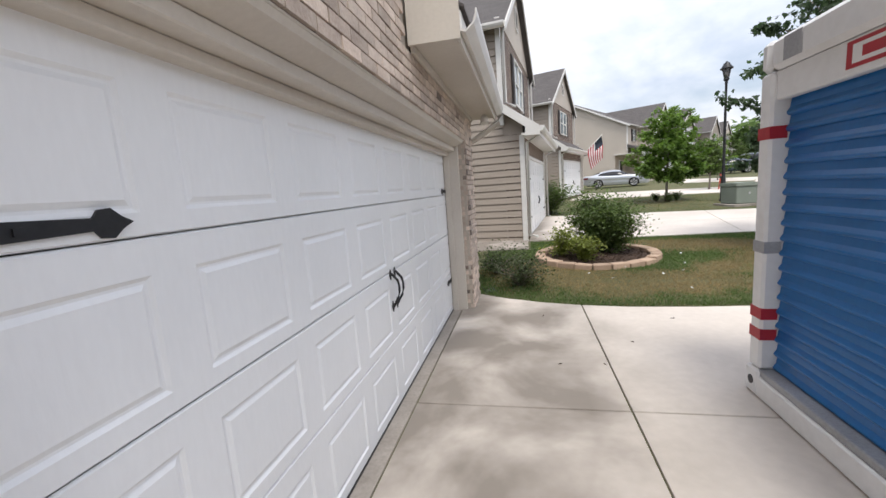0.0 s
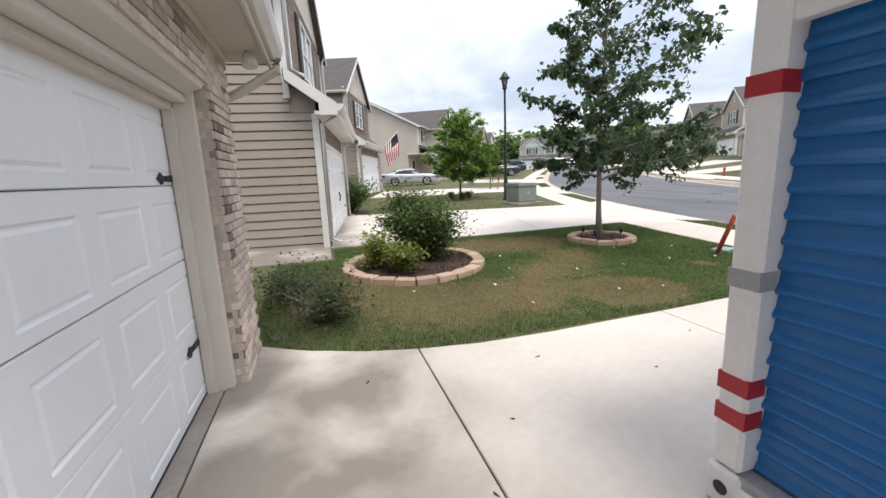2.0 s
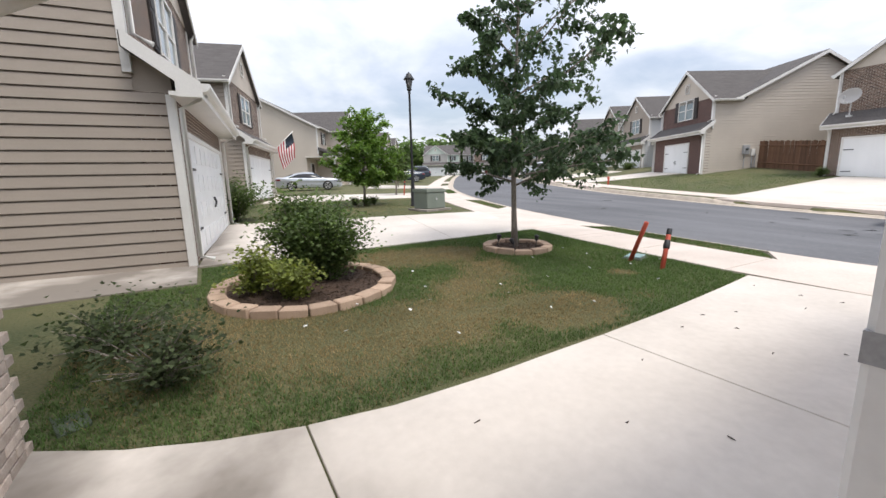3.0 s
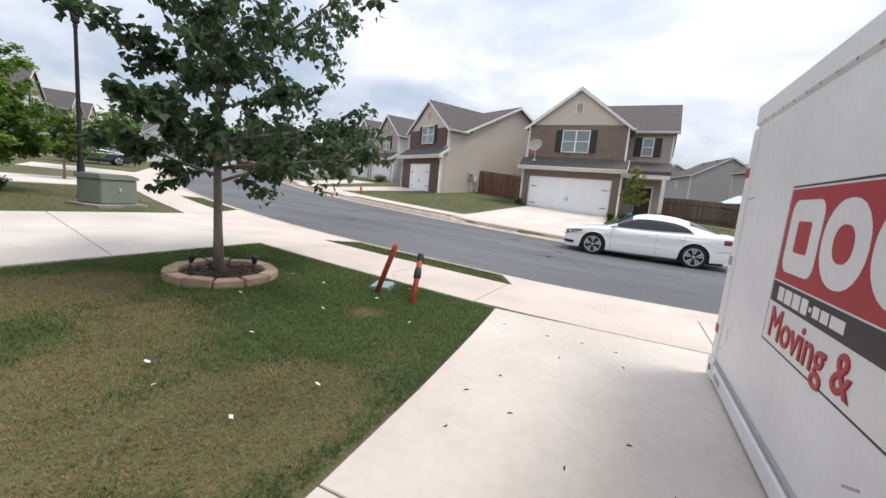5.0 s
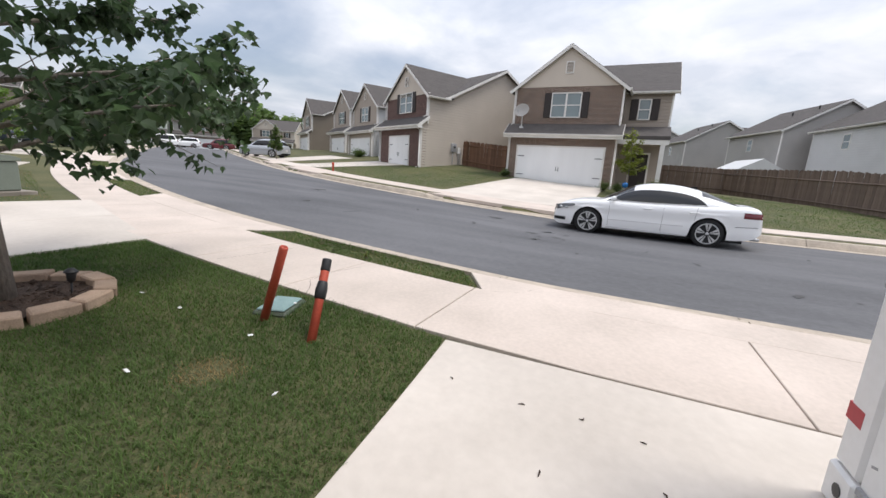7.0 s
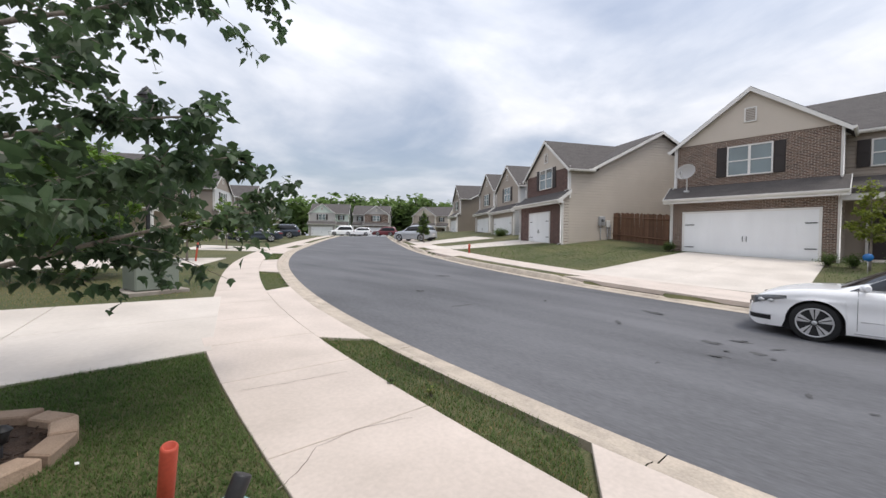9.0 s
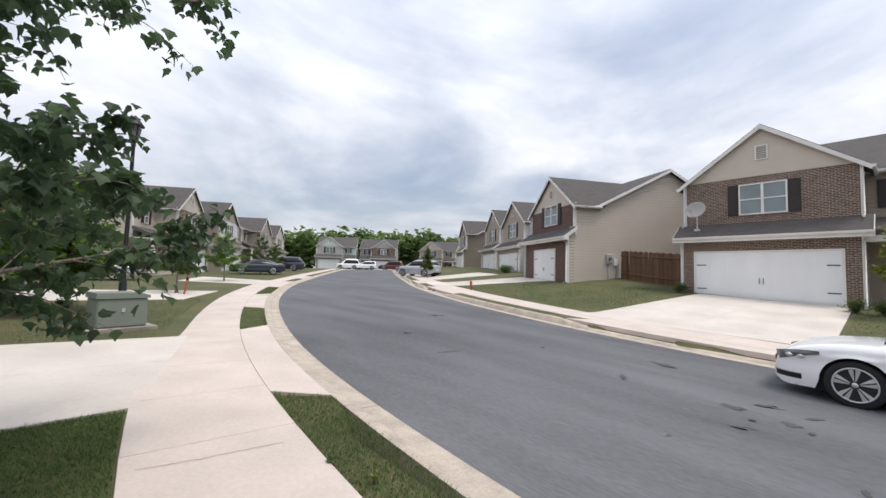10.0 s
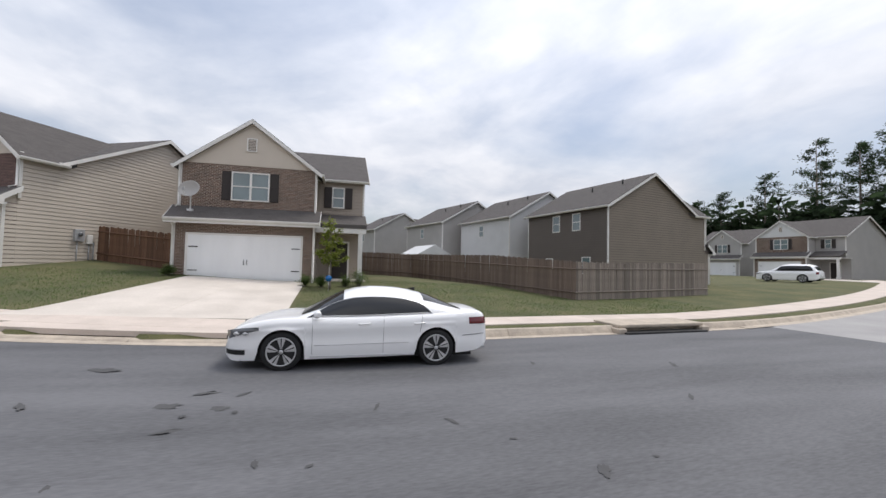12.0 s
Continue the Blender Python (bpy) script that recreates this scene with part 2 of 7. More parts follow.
M_TRANSF = mat("faded_utility_green", (0.21, 0.24, 0.20), 0.7, c2=(0.165, 0.19, 0.16), scale=2, bump=0.05)
M_UBOX = mat("utility_green", (0.085, 0.105, 0.075), 0.6, c2=(0.065, 0.08, 0.058), scale=2, bump=0.05)
M_CAR_W = mat("white_car_paint", (0.90, 0.90, 0.905), 0.22, c2=(0.88, 0.88, 0.885), scale=1, bump=0, coat=0.7)
M_CAR_S = mat("silver_car_paint", (0.50, 0.52, 0.55), 0.28, 0.5, c2=(0.46, 0.48, 0.51), scale=1, bump=0, coat=0.6)
M_CAR_D = mat("dark_blue_car_paint", (0.030, 0.042, 0.062), 0.25, 0.3, scale=1, bump=0, coat=0.7)
M_CAR_R = mat("dark_red_car_paint", (0.16, 0.02, 0.025), 0.3, scale=1, bump=0, coat=0.6)
M_CARGLASS = mat("tinted_car_glass", (0.010, 0.011, 0.013), 0.05, bump=0, spec=0.5)
M_TYRE = mat("tyre_rubber", (0.018, 0.018, 0.019), 0.85, scale=20, bump=0.2)
M_RIM = mat("alloy", (0.66, 0.66, 0.67), 0.35, 0.45, scale=6, bump=0)
M_LAMPRED = mat("tail_lamp_red", (0.16, 0.008, 0.012), 0.15, bump=0, coat=0.8)
M_HEAD = mat("clear_lamp", (0.14, 0.145, 0.155), 0.10, 0.3, bump=0, coat=0.8)



def leafify(m, amount=0.4, gain=1.5):
    """Lets light through thin leaves: part of the surface is translucent."""
    N, L = m.node_tree.nodes, m.node_tree.links
    b = N["Principled BSDF"]
    col = b.inputs["Base Color"].links[0].from_socket
    g = N.new("ShaderNodeHueSaturation"); g.inputs["Value"].default_value, g.inputs["Saturation"].default_value = gain, 1.15
    L.new(col, g.inputs["Color"])
    t = N.new("ShaderNodeBsdfTranslucent")
    L.new(g.outputs[0], t.inputs["Color"])
    x = N.new("ShaderNodeMixShader"); x.inputs[0].default_value = amount
    L.new(b.outputs[0], x.inputs[1]); L.new(t.outputs[0], x.inputs[2])
    L.new(x.outputs[0], N["Material Output"].inputs["Surface"])


for _m in (M_LEAF, M_LEAFB, M_LEAFS, M_LEAFD, M_LEAFY, M_WOODS, M_PINE, M_BLADE, M_DRY):
    leafify(_m)


def stain_concrete(m):
    """Tyre and drip stains that gather where cars stand before the garage door."""
    N, L = m.node_tree.nodes, m.node_tree.links
    b = N["Principled BSDF"]
    col = b.inputs["Base Color"].links[0].from_socket
    tc = N.new("ShaderNodeTexCoord")
    n = N.new("ShaderNodeTexNoise"); n.inputs["Scale"].default_value, n.inputs["Detail"].default_value, n.inputs["Distortion"].default_value = 1.0, 5, 0.25
    L.new(tc.outputs["Object"], n.inputs["Vector"])
    r = N.new("ShaderNodeMapRange"); r.inputs["From Min"].default_value, r.inputs["From Max"].default_value = 0.25, 0.56
    L.new(n.outputs["Fac"], r.inputs["Value"])
    s = N.new("ShaderNodeSeparateXYZ"); L.new(tc.outputs["Object"], s.inputs[0])
    g = N.new("ShaderNodeMapRange"); g.inputs["From Min"].default_value, g.inputs["From Max"].default_value = 1.15, 0.4
    g.inputs["To Min"].default_value, g.inputs["To Max"].default_value = 0.10, 0.9
    L.new(s.outputs["X"], g.inputs["Value"])
    k = N.new("ShaderNodeMath"); k.operation = "MULTIPLY"
    L.new(r.outputs[0], k.inputs[0]); L.new(g.outputs[0], k.inputs[1])
    x = N.new("ShaderNodeMix"); x.data_type = "RGBA"; x.inputs["B"].default_value = (0.175, 0.15, 0.125, 1)
    L.new(k.outputs[0], x.inputs["Factor"]); L.new(col, x.inputs["A"]); L.new(x.outputs["Result"], b.inputs["Base Color"])


stain_concrete(M_CONC)


# ---- mesh helpers ----
def part(name, bm, material, parent=None, label="", smooth=False):
    """Links a bmesh as one mesh object under a thing or a part."""
    me = bpy.data.meshes.new(name)
    bm.to_mesh(me)
    bm.free()
    mats = material if isinstance(material, (list, tuple)) else [material]
    for m in mats:
        me.materials.append(m)
    if smooth:
        for p in me.polygons:
            p.use_smooth = True
    ob = new(name, me)
    if parent is not None:
        ob.parent = parent
    if label:
        ob["label"] = label
    return ob


def thing(name, m, label, category, group="", kind=""):
    ob = new(name)
    ob.matrix_world = m
    ob.empty_display_size = 0.2
    return tagged(ob, label, category, group, kind)


def structure(ob, label="", category=""):
    return tagged(ob, label, category, "", "structure")


def add_box(bm, lo, hi, m=None, bevel=0.0, mi=0):
    x0, y0, z0 = lo
    x1, y1, z1 = hi
    co = [(x0, y0, z0), (x1, y0, z0), (x1, y1, z0), (x0, y1, z0), (x0, y0, z1), (x1, y0, z1), (x1, y1, z1), (x0, y1, z1)]
    vs = [bm.verts.new(m @ Vector(c) if m else c) for c in co]
    fs = [bm.faces.new([vs[i] for i in f]) for f in ((3, 2, 1, 0), (4, 5, 6, 7), (0, 1, 5, 4), (1, 2, 6, 5), (2, 3, 7, 6), (3, 0, 4, 7))]
    for f in fs:
        f.material_index = mi
    if bevel:
        es = {e for f in fs for e in f.edges}
        bmesh.ops.bevel(bm, geom=list(es), offset=bevel, segments=1, affect="EDGES", profile=0.5)
    return bm


def box(lo, hi, m=None, bevel=0.0):
    return add_box(bmesh.new(), lo, hi, m, bevel)


def add_tube(bm, pts, radii, seg=8, cap=True):
    """A tapered tube along points."""
    rings = []
    pts = [Vector(p) for p in pts]
    if not isinstance(radii, (list, tuple)):
        radii = [radii] * len(pts)
    for i, p in enumerate(pts):
        d = (pts[min(i + 1, len(pts) - 1)] - pts[max(i - 1, 0)]).normalized()
        a = d.cross(Vector((0.13, 0.21, 1)) if abs(d.z) < 0.95 else Vector((1, 0.1, 0))).normalized()
        b = d.cross(a)
        rings.append([bm.verts.new(p + radii[i] * (math.cos(t) * a + math.sin(t) * b)) for t in (2 * math.pi * k / seg for k in range(seg))])
    for r0, r1 in zip(rings, rings[1:]):
        for k in range(seg):
            f = bm.faces.new((r0[k], r0[(k + 1) % seg], r1[(k + 1) % seg], r1[k]))
            f.smooth = True
    if cap:
        bm.faces.new(rings[0][::-1]); bm.faces.new(rings[-1])
    return bm


def tube(pts, radii, seg=8):
    bm = add_tube(bmesh.new(), pts, radii, seg)
    bmesh.ops.recalc_face_normals(bm, faces=bm.faces)
    return bm


def add_prism(bm, poly, axis, lo, hi, m=None):
    """A polygon of 2D points pushed along an axis: axis 0: (y, z), 1: (x, z), 2: (x, y)."""
    def put(p, w):
        c = [(w, p[0], p[1]), (p[0], w, p[1]), (p[0], p[1], w)][axis]
        return bm.verts.new(m @ Vector(c) if m else c)
    a, b = [put(p, lo) for p in poly], [put(p, hi) for p in poly]
    fs = [bm.faces.new(a), bm.faces.new(b[::-1])]
    n = len(poly)
    for i in range(n):
        fs.append(bm.faces.new((a[i], b[i], b[(i + 1) % n], a[(i + 1) % n])))
    bmesh.ops.recalc_face_normals(bm, faces=fs)
    return bm


def prism(poly, axis, lo, hi, m=None):
    return add_prism(bmesh.new(), poly, axis, lo, hi, m)


def lathe(profile, seg=16):
    """Turns (radius, z) pairs round z."""
    bm = bmesh.new()
    rings = []
    for r, z in profile:
        rings.append([bm.verts.new((max(r, 1e-4) * math.cos(2 * math.pi * k / seg), max(r, 1e-4) * math.sin(2 * math.pi * k / seg), z)) for k in range(seg)])
    for r0, r1 in zip(rings, rings[1:]):
        for k in range(seg):
            f = bm.faces.new((r0[k], r0[(k + 1) % seg], r1[(k + 1) % seg], r1[k]))
            f.smooth = True
    bm.faces.new(rings[0][::-1]); bm.faces.new(rings[-1])
    bmesh.ops.recalc_face_normals(bm, faces=bm.faces)
    return bm


# ---- the lie of the land ----
HALF = 3.85
CENTRE = [(13.45, -60), (13.45, -30), (13.4, -12), (13.35, 0), (13.42, 6), (14.03, 11), (15.38, 16), (17.45, 21.4), (20.7, 27.8), (25.0, 34.6), (30.5, 43.0), (38.7, 55.0), (49.5, 70.0), (66.5, 92.0), (90.5, 122.0)]


def spline(pts, step):
    out = []
    P = [Vector(p) for p in pts]
    for i in range(len(P) - 1):
        p0, p1, p2, p3 = P[max(i - 1, 0)], P[i], P[i + 1], P[min(i + 2, len(P) - 1)]
        n = max(2, int((p2 - p1).length / step))
        for k in range(n):
            t = k / n
            out.append(0.5 * (2 * p1 + (p2 - p0) * t + (2 * p0 - 5 * p1 + 4 * p2 - p3) * t * t + (3 * p1 - p0 - 3 * p2 + p3) * t ** 3))
    return out + [P[-1]]


LINE = spline(CENTRE, 0.75)
LINE_A = np.array([tuple(p) for p in LINE])


def road_at(x, y):
    """The signed distance from the road's middle (positive: the far side) and the nearest place along it."""
    d = (LINE_A[:, 0] - x) ** 2 + (LINE_A[:, 1] - y) ** 2
    i = int(np.argmin(d))
    j = min(max(i, 1), len(LINE) - 2)
    tx, ty = LINE_A[j + 1] - LINE_A[j - 1]
    l = math.hypot(tx, ty)
    return ((x - LINE_A[i, 0]) * ty - (y - LINE_A[i, 1]) * tx) / l, i


def level_at(x, y):
    """The y of the road's middle abreast of a place."""
    s, i = road_at(x, y)
    j = min(max(i, 1), len(LINE) - 2)
    tx, ty = LINE_A[j + 1] - LINE_A[j - 1]
    k = ((x - LINE_A[i, 0]) * tx + (y - LINE_A[i, 1]) * ty) / (tx * tx + ty * ty)
    return s, float(LINE_A[i, 1] + k * ty)


def along(y):
    if y < 5:
        return 0.0 if y > -8 else min(0.6, 0.014 * (-8 - y))
    return 0.035 * (min(y, 62) - 5)


def grade(x, y):
    """Height of the finished ground."""
    s, yy = level_at(x, y)
    z = along(yy if -8 < yy < 110 else y)
    if s > HALF:
        k = 0.085 + 0.03 * min(1, max(0, (y - 8) / 9))
        if y < 0:
            k *= max(0.35, 1 + y * 0.06)
        z += min(0.15, (s - HALF) * 0.35) + k * min(max(s - HALF - 3.0, 0), 9)
    return z


def ground_z(x, y):
    return grade(x, y)


# ---- ground, road, kerbs, walks ----
JUNCTION = [(17.25, -9.0), (17.75, -13.0), (18.9, -18.5), (20.6, -25.0), (22.9, -32.0), (26.0, -40.0), (30.5, -50.0), (38.0, -62.0)]
JLINE = spline(JUNCTION, 0.9)


def in_junction(x, y):
    if y > -9 or x < 9.6:
        return False
    for a, b in zip(JLINE, JLINE[1:]):
        if a.y >= y >= b.y and x < 0.42 + a.x + (b.x - a.x) * (a.y - y) / max(a.y - b.y, 1e-6):
            return True
    return False


def steps(a, b, dense_a, dense_b, fine):
    out, v, st = [], dense_a, fine
    while v > a:
        st *= 1.25
        v -= st
        out.insert(0, v)
    v = dense_a
    while v < dense_b:
        out.append(v)
        v += fine
    st = fine
    while v < b:
        out.append(v)
        st *= 1.25
        v += st
    return out + [b]


# driveway mouths along the road, as (near side?, y from, y to) by the road's middle line
MOUTHS_NEAR = [(-0.6, 5.45), (9.45, 13.4), (17.3, 21.5), (25.6, 30.0), (34.0, 37.0)]
MOUTHS_FAR = [(5.55, 11.6), (21.6, 25.5), (29.2, 32.0), (39, 43)]


def kerb_height(y, near):
    h = 1.0
    for a, b in MOUTHS_NEAR if near else MOUTHS_FAR:
        if a - 0.45 < y < b + 0.45:
            h = min(h, max(0.0, max(a - y, y - b) / 0.45))
    return h


def build_ground():
    xs, ys = steps(-900, 900, -4, 32, 0.42), steps(-900, 900, -27, 48, 0.42)
    bm = bmesh.new()
    rows = []
    for y in ys:
        row = []
        for x in xs:
            s, i = road_at(x, y)
            z = grade(x, y)
            if abs(s) < HALF + 0.36 and y < 118:
                z -= 0.32 if s < 0 else 0.42
            elif in_junction(x, y):
                z -= 0.35
            elif abs(s) < HALF + 1.3 and kerb_height(level_at(x, y)[1], s < 0) < 0.6:
                z -= 0.03
            elif abs(s) < HALF + 2.7:
                z -= 0.004
            elif x > -30 and x < 60 and y > -40 and y < 90:
                z += 0.012 * noise.noise((x * 0.9, y * 0.9, 3))
            row.append(bm.verts.new((x, y, z)))
        rows.append(row)
    for r0, r1 in zip(rows, rows[1:]):
        for k in range(len(xs) - 1):
            f = bm.faces.new((r0[k], r0[k + 1], r1[k + 1], r1[k]))
            f.smooth = True
    structure(part("ground", bm, M_GRASS), "patchy mown lawn with green and dry straw-coloured areas", "lawn")


build_ground()


def off(i, s):
    """The place s metres to the far side of the road's middle at sample i."""
    j = min(max(i, 1), len(LINE) - 2)
    t = (LINE[j + 1] - LINE[j - 1]).normalized()
    return LINE[i].x + t.y * s, LINE[i].y - t.x * s


def road_z(i, s):
    k = min(1.0, abs(s) / HALF)
    return along(LINE[i].y) - (0.06 if s < 0 else 0.02) * k * k - 0.01


def build_road():
    bm = bmesh.new()
    ss = [-HALF - 0.02, -3, -2, -1, 0, 1, 2, 3, HALF + 0.02]
    idx = [i for i, p in enumerate(LINE) if -10.6 <= p.y]
    rows = [[bm.verts.new((*off(i, s), road_z(i, s))) for s in ss] for i in idx]
    for r0, r1 in zip(rows, rows[1:]):
        for k in range(len(ss) - 1):
            bm.faces.new((r0[k], r0[k + 1], r1[k + 1], r1[k])).smooth = True
    structure(part("road", bm, M_ROAD), "dark grey asphalt street with faint tyre streaks and stains", "road")
    bm = bmesh.new()
    poly = [(9.55, -10.6)] + [(9.55, y) for y in (-16, -22, -28, -34, -42, -52, -62)] + [tuple(p) for p in reversed(JLINE)] + [(17.25, -10.6)]
    poly = [p for p in poly if p[1] <= -10.6]
    vs = [bm.verts.new((x, y, along(y) - 0.012)) for x, y in poly]
    bmesh.ops.triangulate(bm, faces=[bm.faces.new(vs)])
    bm.faces.new([bm.verts.new((x, y, along(y) + z)) for x, y, z in ((9.3, -10.6, -0.012), (17.5, -10.6, -0.012), (17.5, -9.4, -0.085), (9.3, -9.4, -0.085))])
    bmesh.ops.recalc_face_normals(bm, faces=bm.faces)
    if sum(f.normal.z for f in bm.faces) < 0:
        bmesh.ops.reverse_faces(bm, faces=bm.faces)
    structure(part("road_junction", bm, M_ROAD2), "lighter worn asphalt of the side street", "road")


build_road()

def kerb_run(name, side, top):
    root = structure(new(name), "rolled concrete kerb and gutter along the street", "kerb")
    idx = [i for i, p in enumerate(LINE) if -9.5 < p.y < 100]
    for a in range(0, len(idx) - 4, 4):
        seg = idx[a:a + 5]
        bm = bmesh.new()
        rows = []
        for n, i in enumerate(seg):
            h = kerb_height(LINE[i].y, side < 0)
            base = road_z(i, side * HALF)
            t = along(LINE[i].y) + top * h + 0.012 + (1 - h) * (0.02 if side > 0 else -0.0)
            prof = [(0.0, base + 0.006), (0.24, base + 0.012), (0.29, base + 0.03 + (t - base) * 0.35), (0.35, t - 0.012), (0.38, t), (0.46, t + 0.004), (0.465, t - 0.25)]
            row = []
            for d, z in prof:
                x, y = off(i, side * (HALF + d))
                row.append(bm.verts.new((x, y, z)))
            rows.append(row)
        for n, row in enumerate(rows):
            if n in (0, len(rows) - 1):
                k, sg = (1, 0.006) if n == 0 else (len(rows) - 2, 0.006)
                for v, w in zip(row, rows[k]):
                    v.co += (w.co - v.co).normalized() * sg
        for r0, r1 in zip(rows, rows[1:]):
            for k in range(len(r0) - 1):
                bm.faces.new((r0[k], r0[k + 1], r1[k + 1], r1[k]))
        bmesh.ops.recalc_face_normals(bm, faces=bm.faces)
        if sum(f.normal.z for f in bm.faces) < 0:
            bmesh.ops.reverse_faces(bm, faces=bm.faces)
        part("kerb_stone", bm, M_KERB, root)


kerb_run("kerb_near", -1, 0.0)
kerb_run("kerb_far", 1, 0.15)


def patch(name, fn, nu, nv, lift, material, parent, depth=0.12):
    """A slab whose top follows the ground: fn(u, v) gives its plan."""
    bm = bmesh.new()
    rows = []
    for a in range(nu + 1):
        row = []
        for b in range(nv + 1):
            x, y = fn(a / nu, b / nv)
            row.append(bm.verts.new((x, y, grade(x, y) + lift)))
        rows.append(row)
    top = [bm.faces.new((r0[k], r1[k], r1[k + 1], r0[k + 1])) for r0, r1 in zip(rows, rows[1:]) for k in range(nv)]
    rim = [rows[a][0] for a in range(nu + 1)] + rows[nu][1:] + [rows[a][nv] for a in range(nu - 1, -1, -1)] + rows[0][nv - 1:0:-1]
    lowv = [bm.verts.new(v.co - Vector((0, 0, depth))) for v in rim]
    low2 = [bm.verts.new(v.co - Vector((0, 0, 0.006))) for v in rim]
    n = len(rim)
    cen = sum((v.co for v in rim), Vector()) / n
    for v in rim:
        d = cen - v.co
        d.z = 0
        v.co += d.normalized() * 0.006
    for k in range(n):
        bm.faces.new((rim[k], rim[(k + 1) % n], low2[(k + 1) % n], low2[k]))
        bm.faces.new((low2[k], low2[(k + 1) % n], lowv[(k + 1) % n], lowv[k]))
    bmesh.ops.recalc_face_normals(bm, faces=bm.faces)
    if sum(f.normal.z for f in top) < 0:
        bmesh.ops.reverse_faces(bm, faces=bm.faces)
    return part(name, bm, material, parent)


def walk_run(name, side, y0, y1, label):
    root = structure(new(name), label, "sidewalk")
    cuts = [y0]
    while cuts[-1] < y1:
        cuts.append(cuts[-1] + (1.52 if cuts[-1] < 25 else 1.2))
    if side < 0:
        cuts = sorted(c for c in cuts if not (-0.5 < c < 12)) + [-0.2, 1.4, 2.9, 5.42, 6.9, 8.35, 9.6, 10.9]
        cuts.sort()
    ly = [p.y for p in LINE]

    def place(y, s):
        f = float(np.interp(y, ly, range(len(ly))))
        a = min(int(f), len(LINE) - 2)
        return Vector(off(a, s)).lerp(Vector(off(a + 1, s)), f - a)
    for c0, c1 in zip(cuts, cuts[1:]):

        def fn(u, v, c0=c0, c1=c1):
            yy = c0 + u * (c1 - c0)
            wide = 1.45 if side > 0 else 1.45 - 0.35 * min(1.0, max(0.0, (yy - 10.4) / 3.0))
            s = side * (HALF + 1.1 + wide * v)
            return tuple(place(c0 + 0.006 + u * (c1 - c0 - 0.012), s))
        patch("walk_slab", fn, 2, 2, 0.024, M_WALK, root)


walk_run("pavement_near", -1, -9, 62, "pale concrete sidewalk slabs with tooled joints")
walk_run("pavement_far", 1, -9, 62, "pale concrete sidewalk across the street")


def quad_fn(a, b, c, d, gap=0.006):
    """A patch between four corners a b (first edge) and d c (opposite edge)."""
    a, b, c, d = (Vector(p) for p in (a, b, c, d))
    m = (a + b + c + d) / 4
    a, b, c, d = (p + (m - p).normalized() * gap * 1.4 for p in (a, b, c, d))
    return lambda u, v: tuple(a.lerp(b, u).lerp(d.lerp(c, u), v))


def edge_y(x):
    """The curved edge of the driveway against the lawn."""
    P = [(-1.2, 6.05), (-0.72, 5.83), (-0.28, 5.57), (0.15, 5.38), (0.65, 5.23), (1.24, 5.13), (2.04, 5.11), (2.67, 5.13), (3.4, 5.14), (4.5, 5.19), (5.8, 5.28), (6.78, 5.37), (7.1, 5.40)]
    return float(np.interp(x, [p[0] for p in P], [p[1] for p in P]))


def build_drive():
    root = structure(new("driveway"), "pale concrete driveway with grey stains and joints", "driveway")
    for x0, x1 in ((-0.90, 0.67), (0.67, 3.38), (3.38, 6.93)):
        for y0, y1 in ((-3.2, 2.71), (2.71, None)):
            def fn(u, v, x0=x0, x1=x1, y0=y0, y1=y1):
                x = x0 + 0.006 + (x1 - x0 - 0.012) * u
                t = (y1 - 0.006) if y1 else edge_y(x)
                return x, y0 + 0.006 + (t - y0 - 0.006) * v
            patch("drive_slab", fn, 10, 6, 0.022, M_CONC, root)
    def fn(u, v):
        return -1.3 + 0.39 * u, -1.0 + 6.55 * v
    patch("threshold_slab", fn, 2, 6, 0.010, M_SILL, root)


build_drive()


def drive_between(name, a, b, c, d, rows, cols, label):
    root = structure(new(name), label, "driveway")
    A, B, C, D = (Vector(p) for p in (a, b, c, d))
    f = lambda u, v: A.lerp(B, u).lerp(D.lerp(C, u), v)
    for i in range(rows):
        for j in range(cols):
            patch("drive_slab", quad_fn(f(i / rows, j / cols), f((i + 1) / rows, j / cols), f((i + 1) / rows, (j + 1) / cols), f(i / rows, (j + 1) / cols)), 4, 4, 0.026, M_CONC, root)


drive_between("driveway_neighbour", (0.05, 10.5), (7.5, 10.35), (8.75, 14.5), (0.6, 16.3), 3, 2, "broad pale concrete driveway of the house next door")
drive_between("path_neighbour", (-3.2, 9.45), (0.05, 9.35), (0.05, 11.0), (-3.2, 10.95), 1, 1, "concrete pad along the siding wall")
drive_between("driveway_far", (19.95, 11.8), (28.1, 9.95), (28.1, 5.0), (20.0, 5.3), 2, 2, "wide concrete driveway across the street")
drive_between("driveway_bend", (2.6, 24.2), (10.0, 22.2), (12.0, 25.6), (4.2, 29.4), 2, 2, "concrete driveway of the house with the flag")
drive_between("driveway_third", (11.8, 34.4), (14.9, 30.0), (17.2, 33.6), (14.3, 39.6), 2, 2, "concrete driveway where the street bends")
drive_between("driveway_hill", (24.9, 25.1), (29.7, 18.8), (31.6, 22.3), (26.7, 28.1), 1, 2, "concrete driveway of the wine-brick house")
drive_between("driveway_white", (29.0, 31.5), (34.2, 26.6), (37.5, 31.8), (31.6, 35.6), 1, 2, "concrete driveway of the white house")
drive_between("driveway_side", (47.6, -54.5), (43.2, -54.9), (34.6, -53.0), (31.2, -46.8), 1, 2, "concrete driveway off the side street")


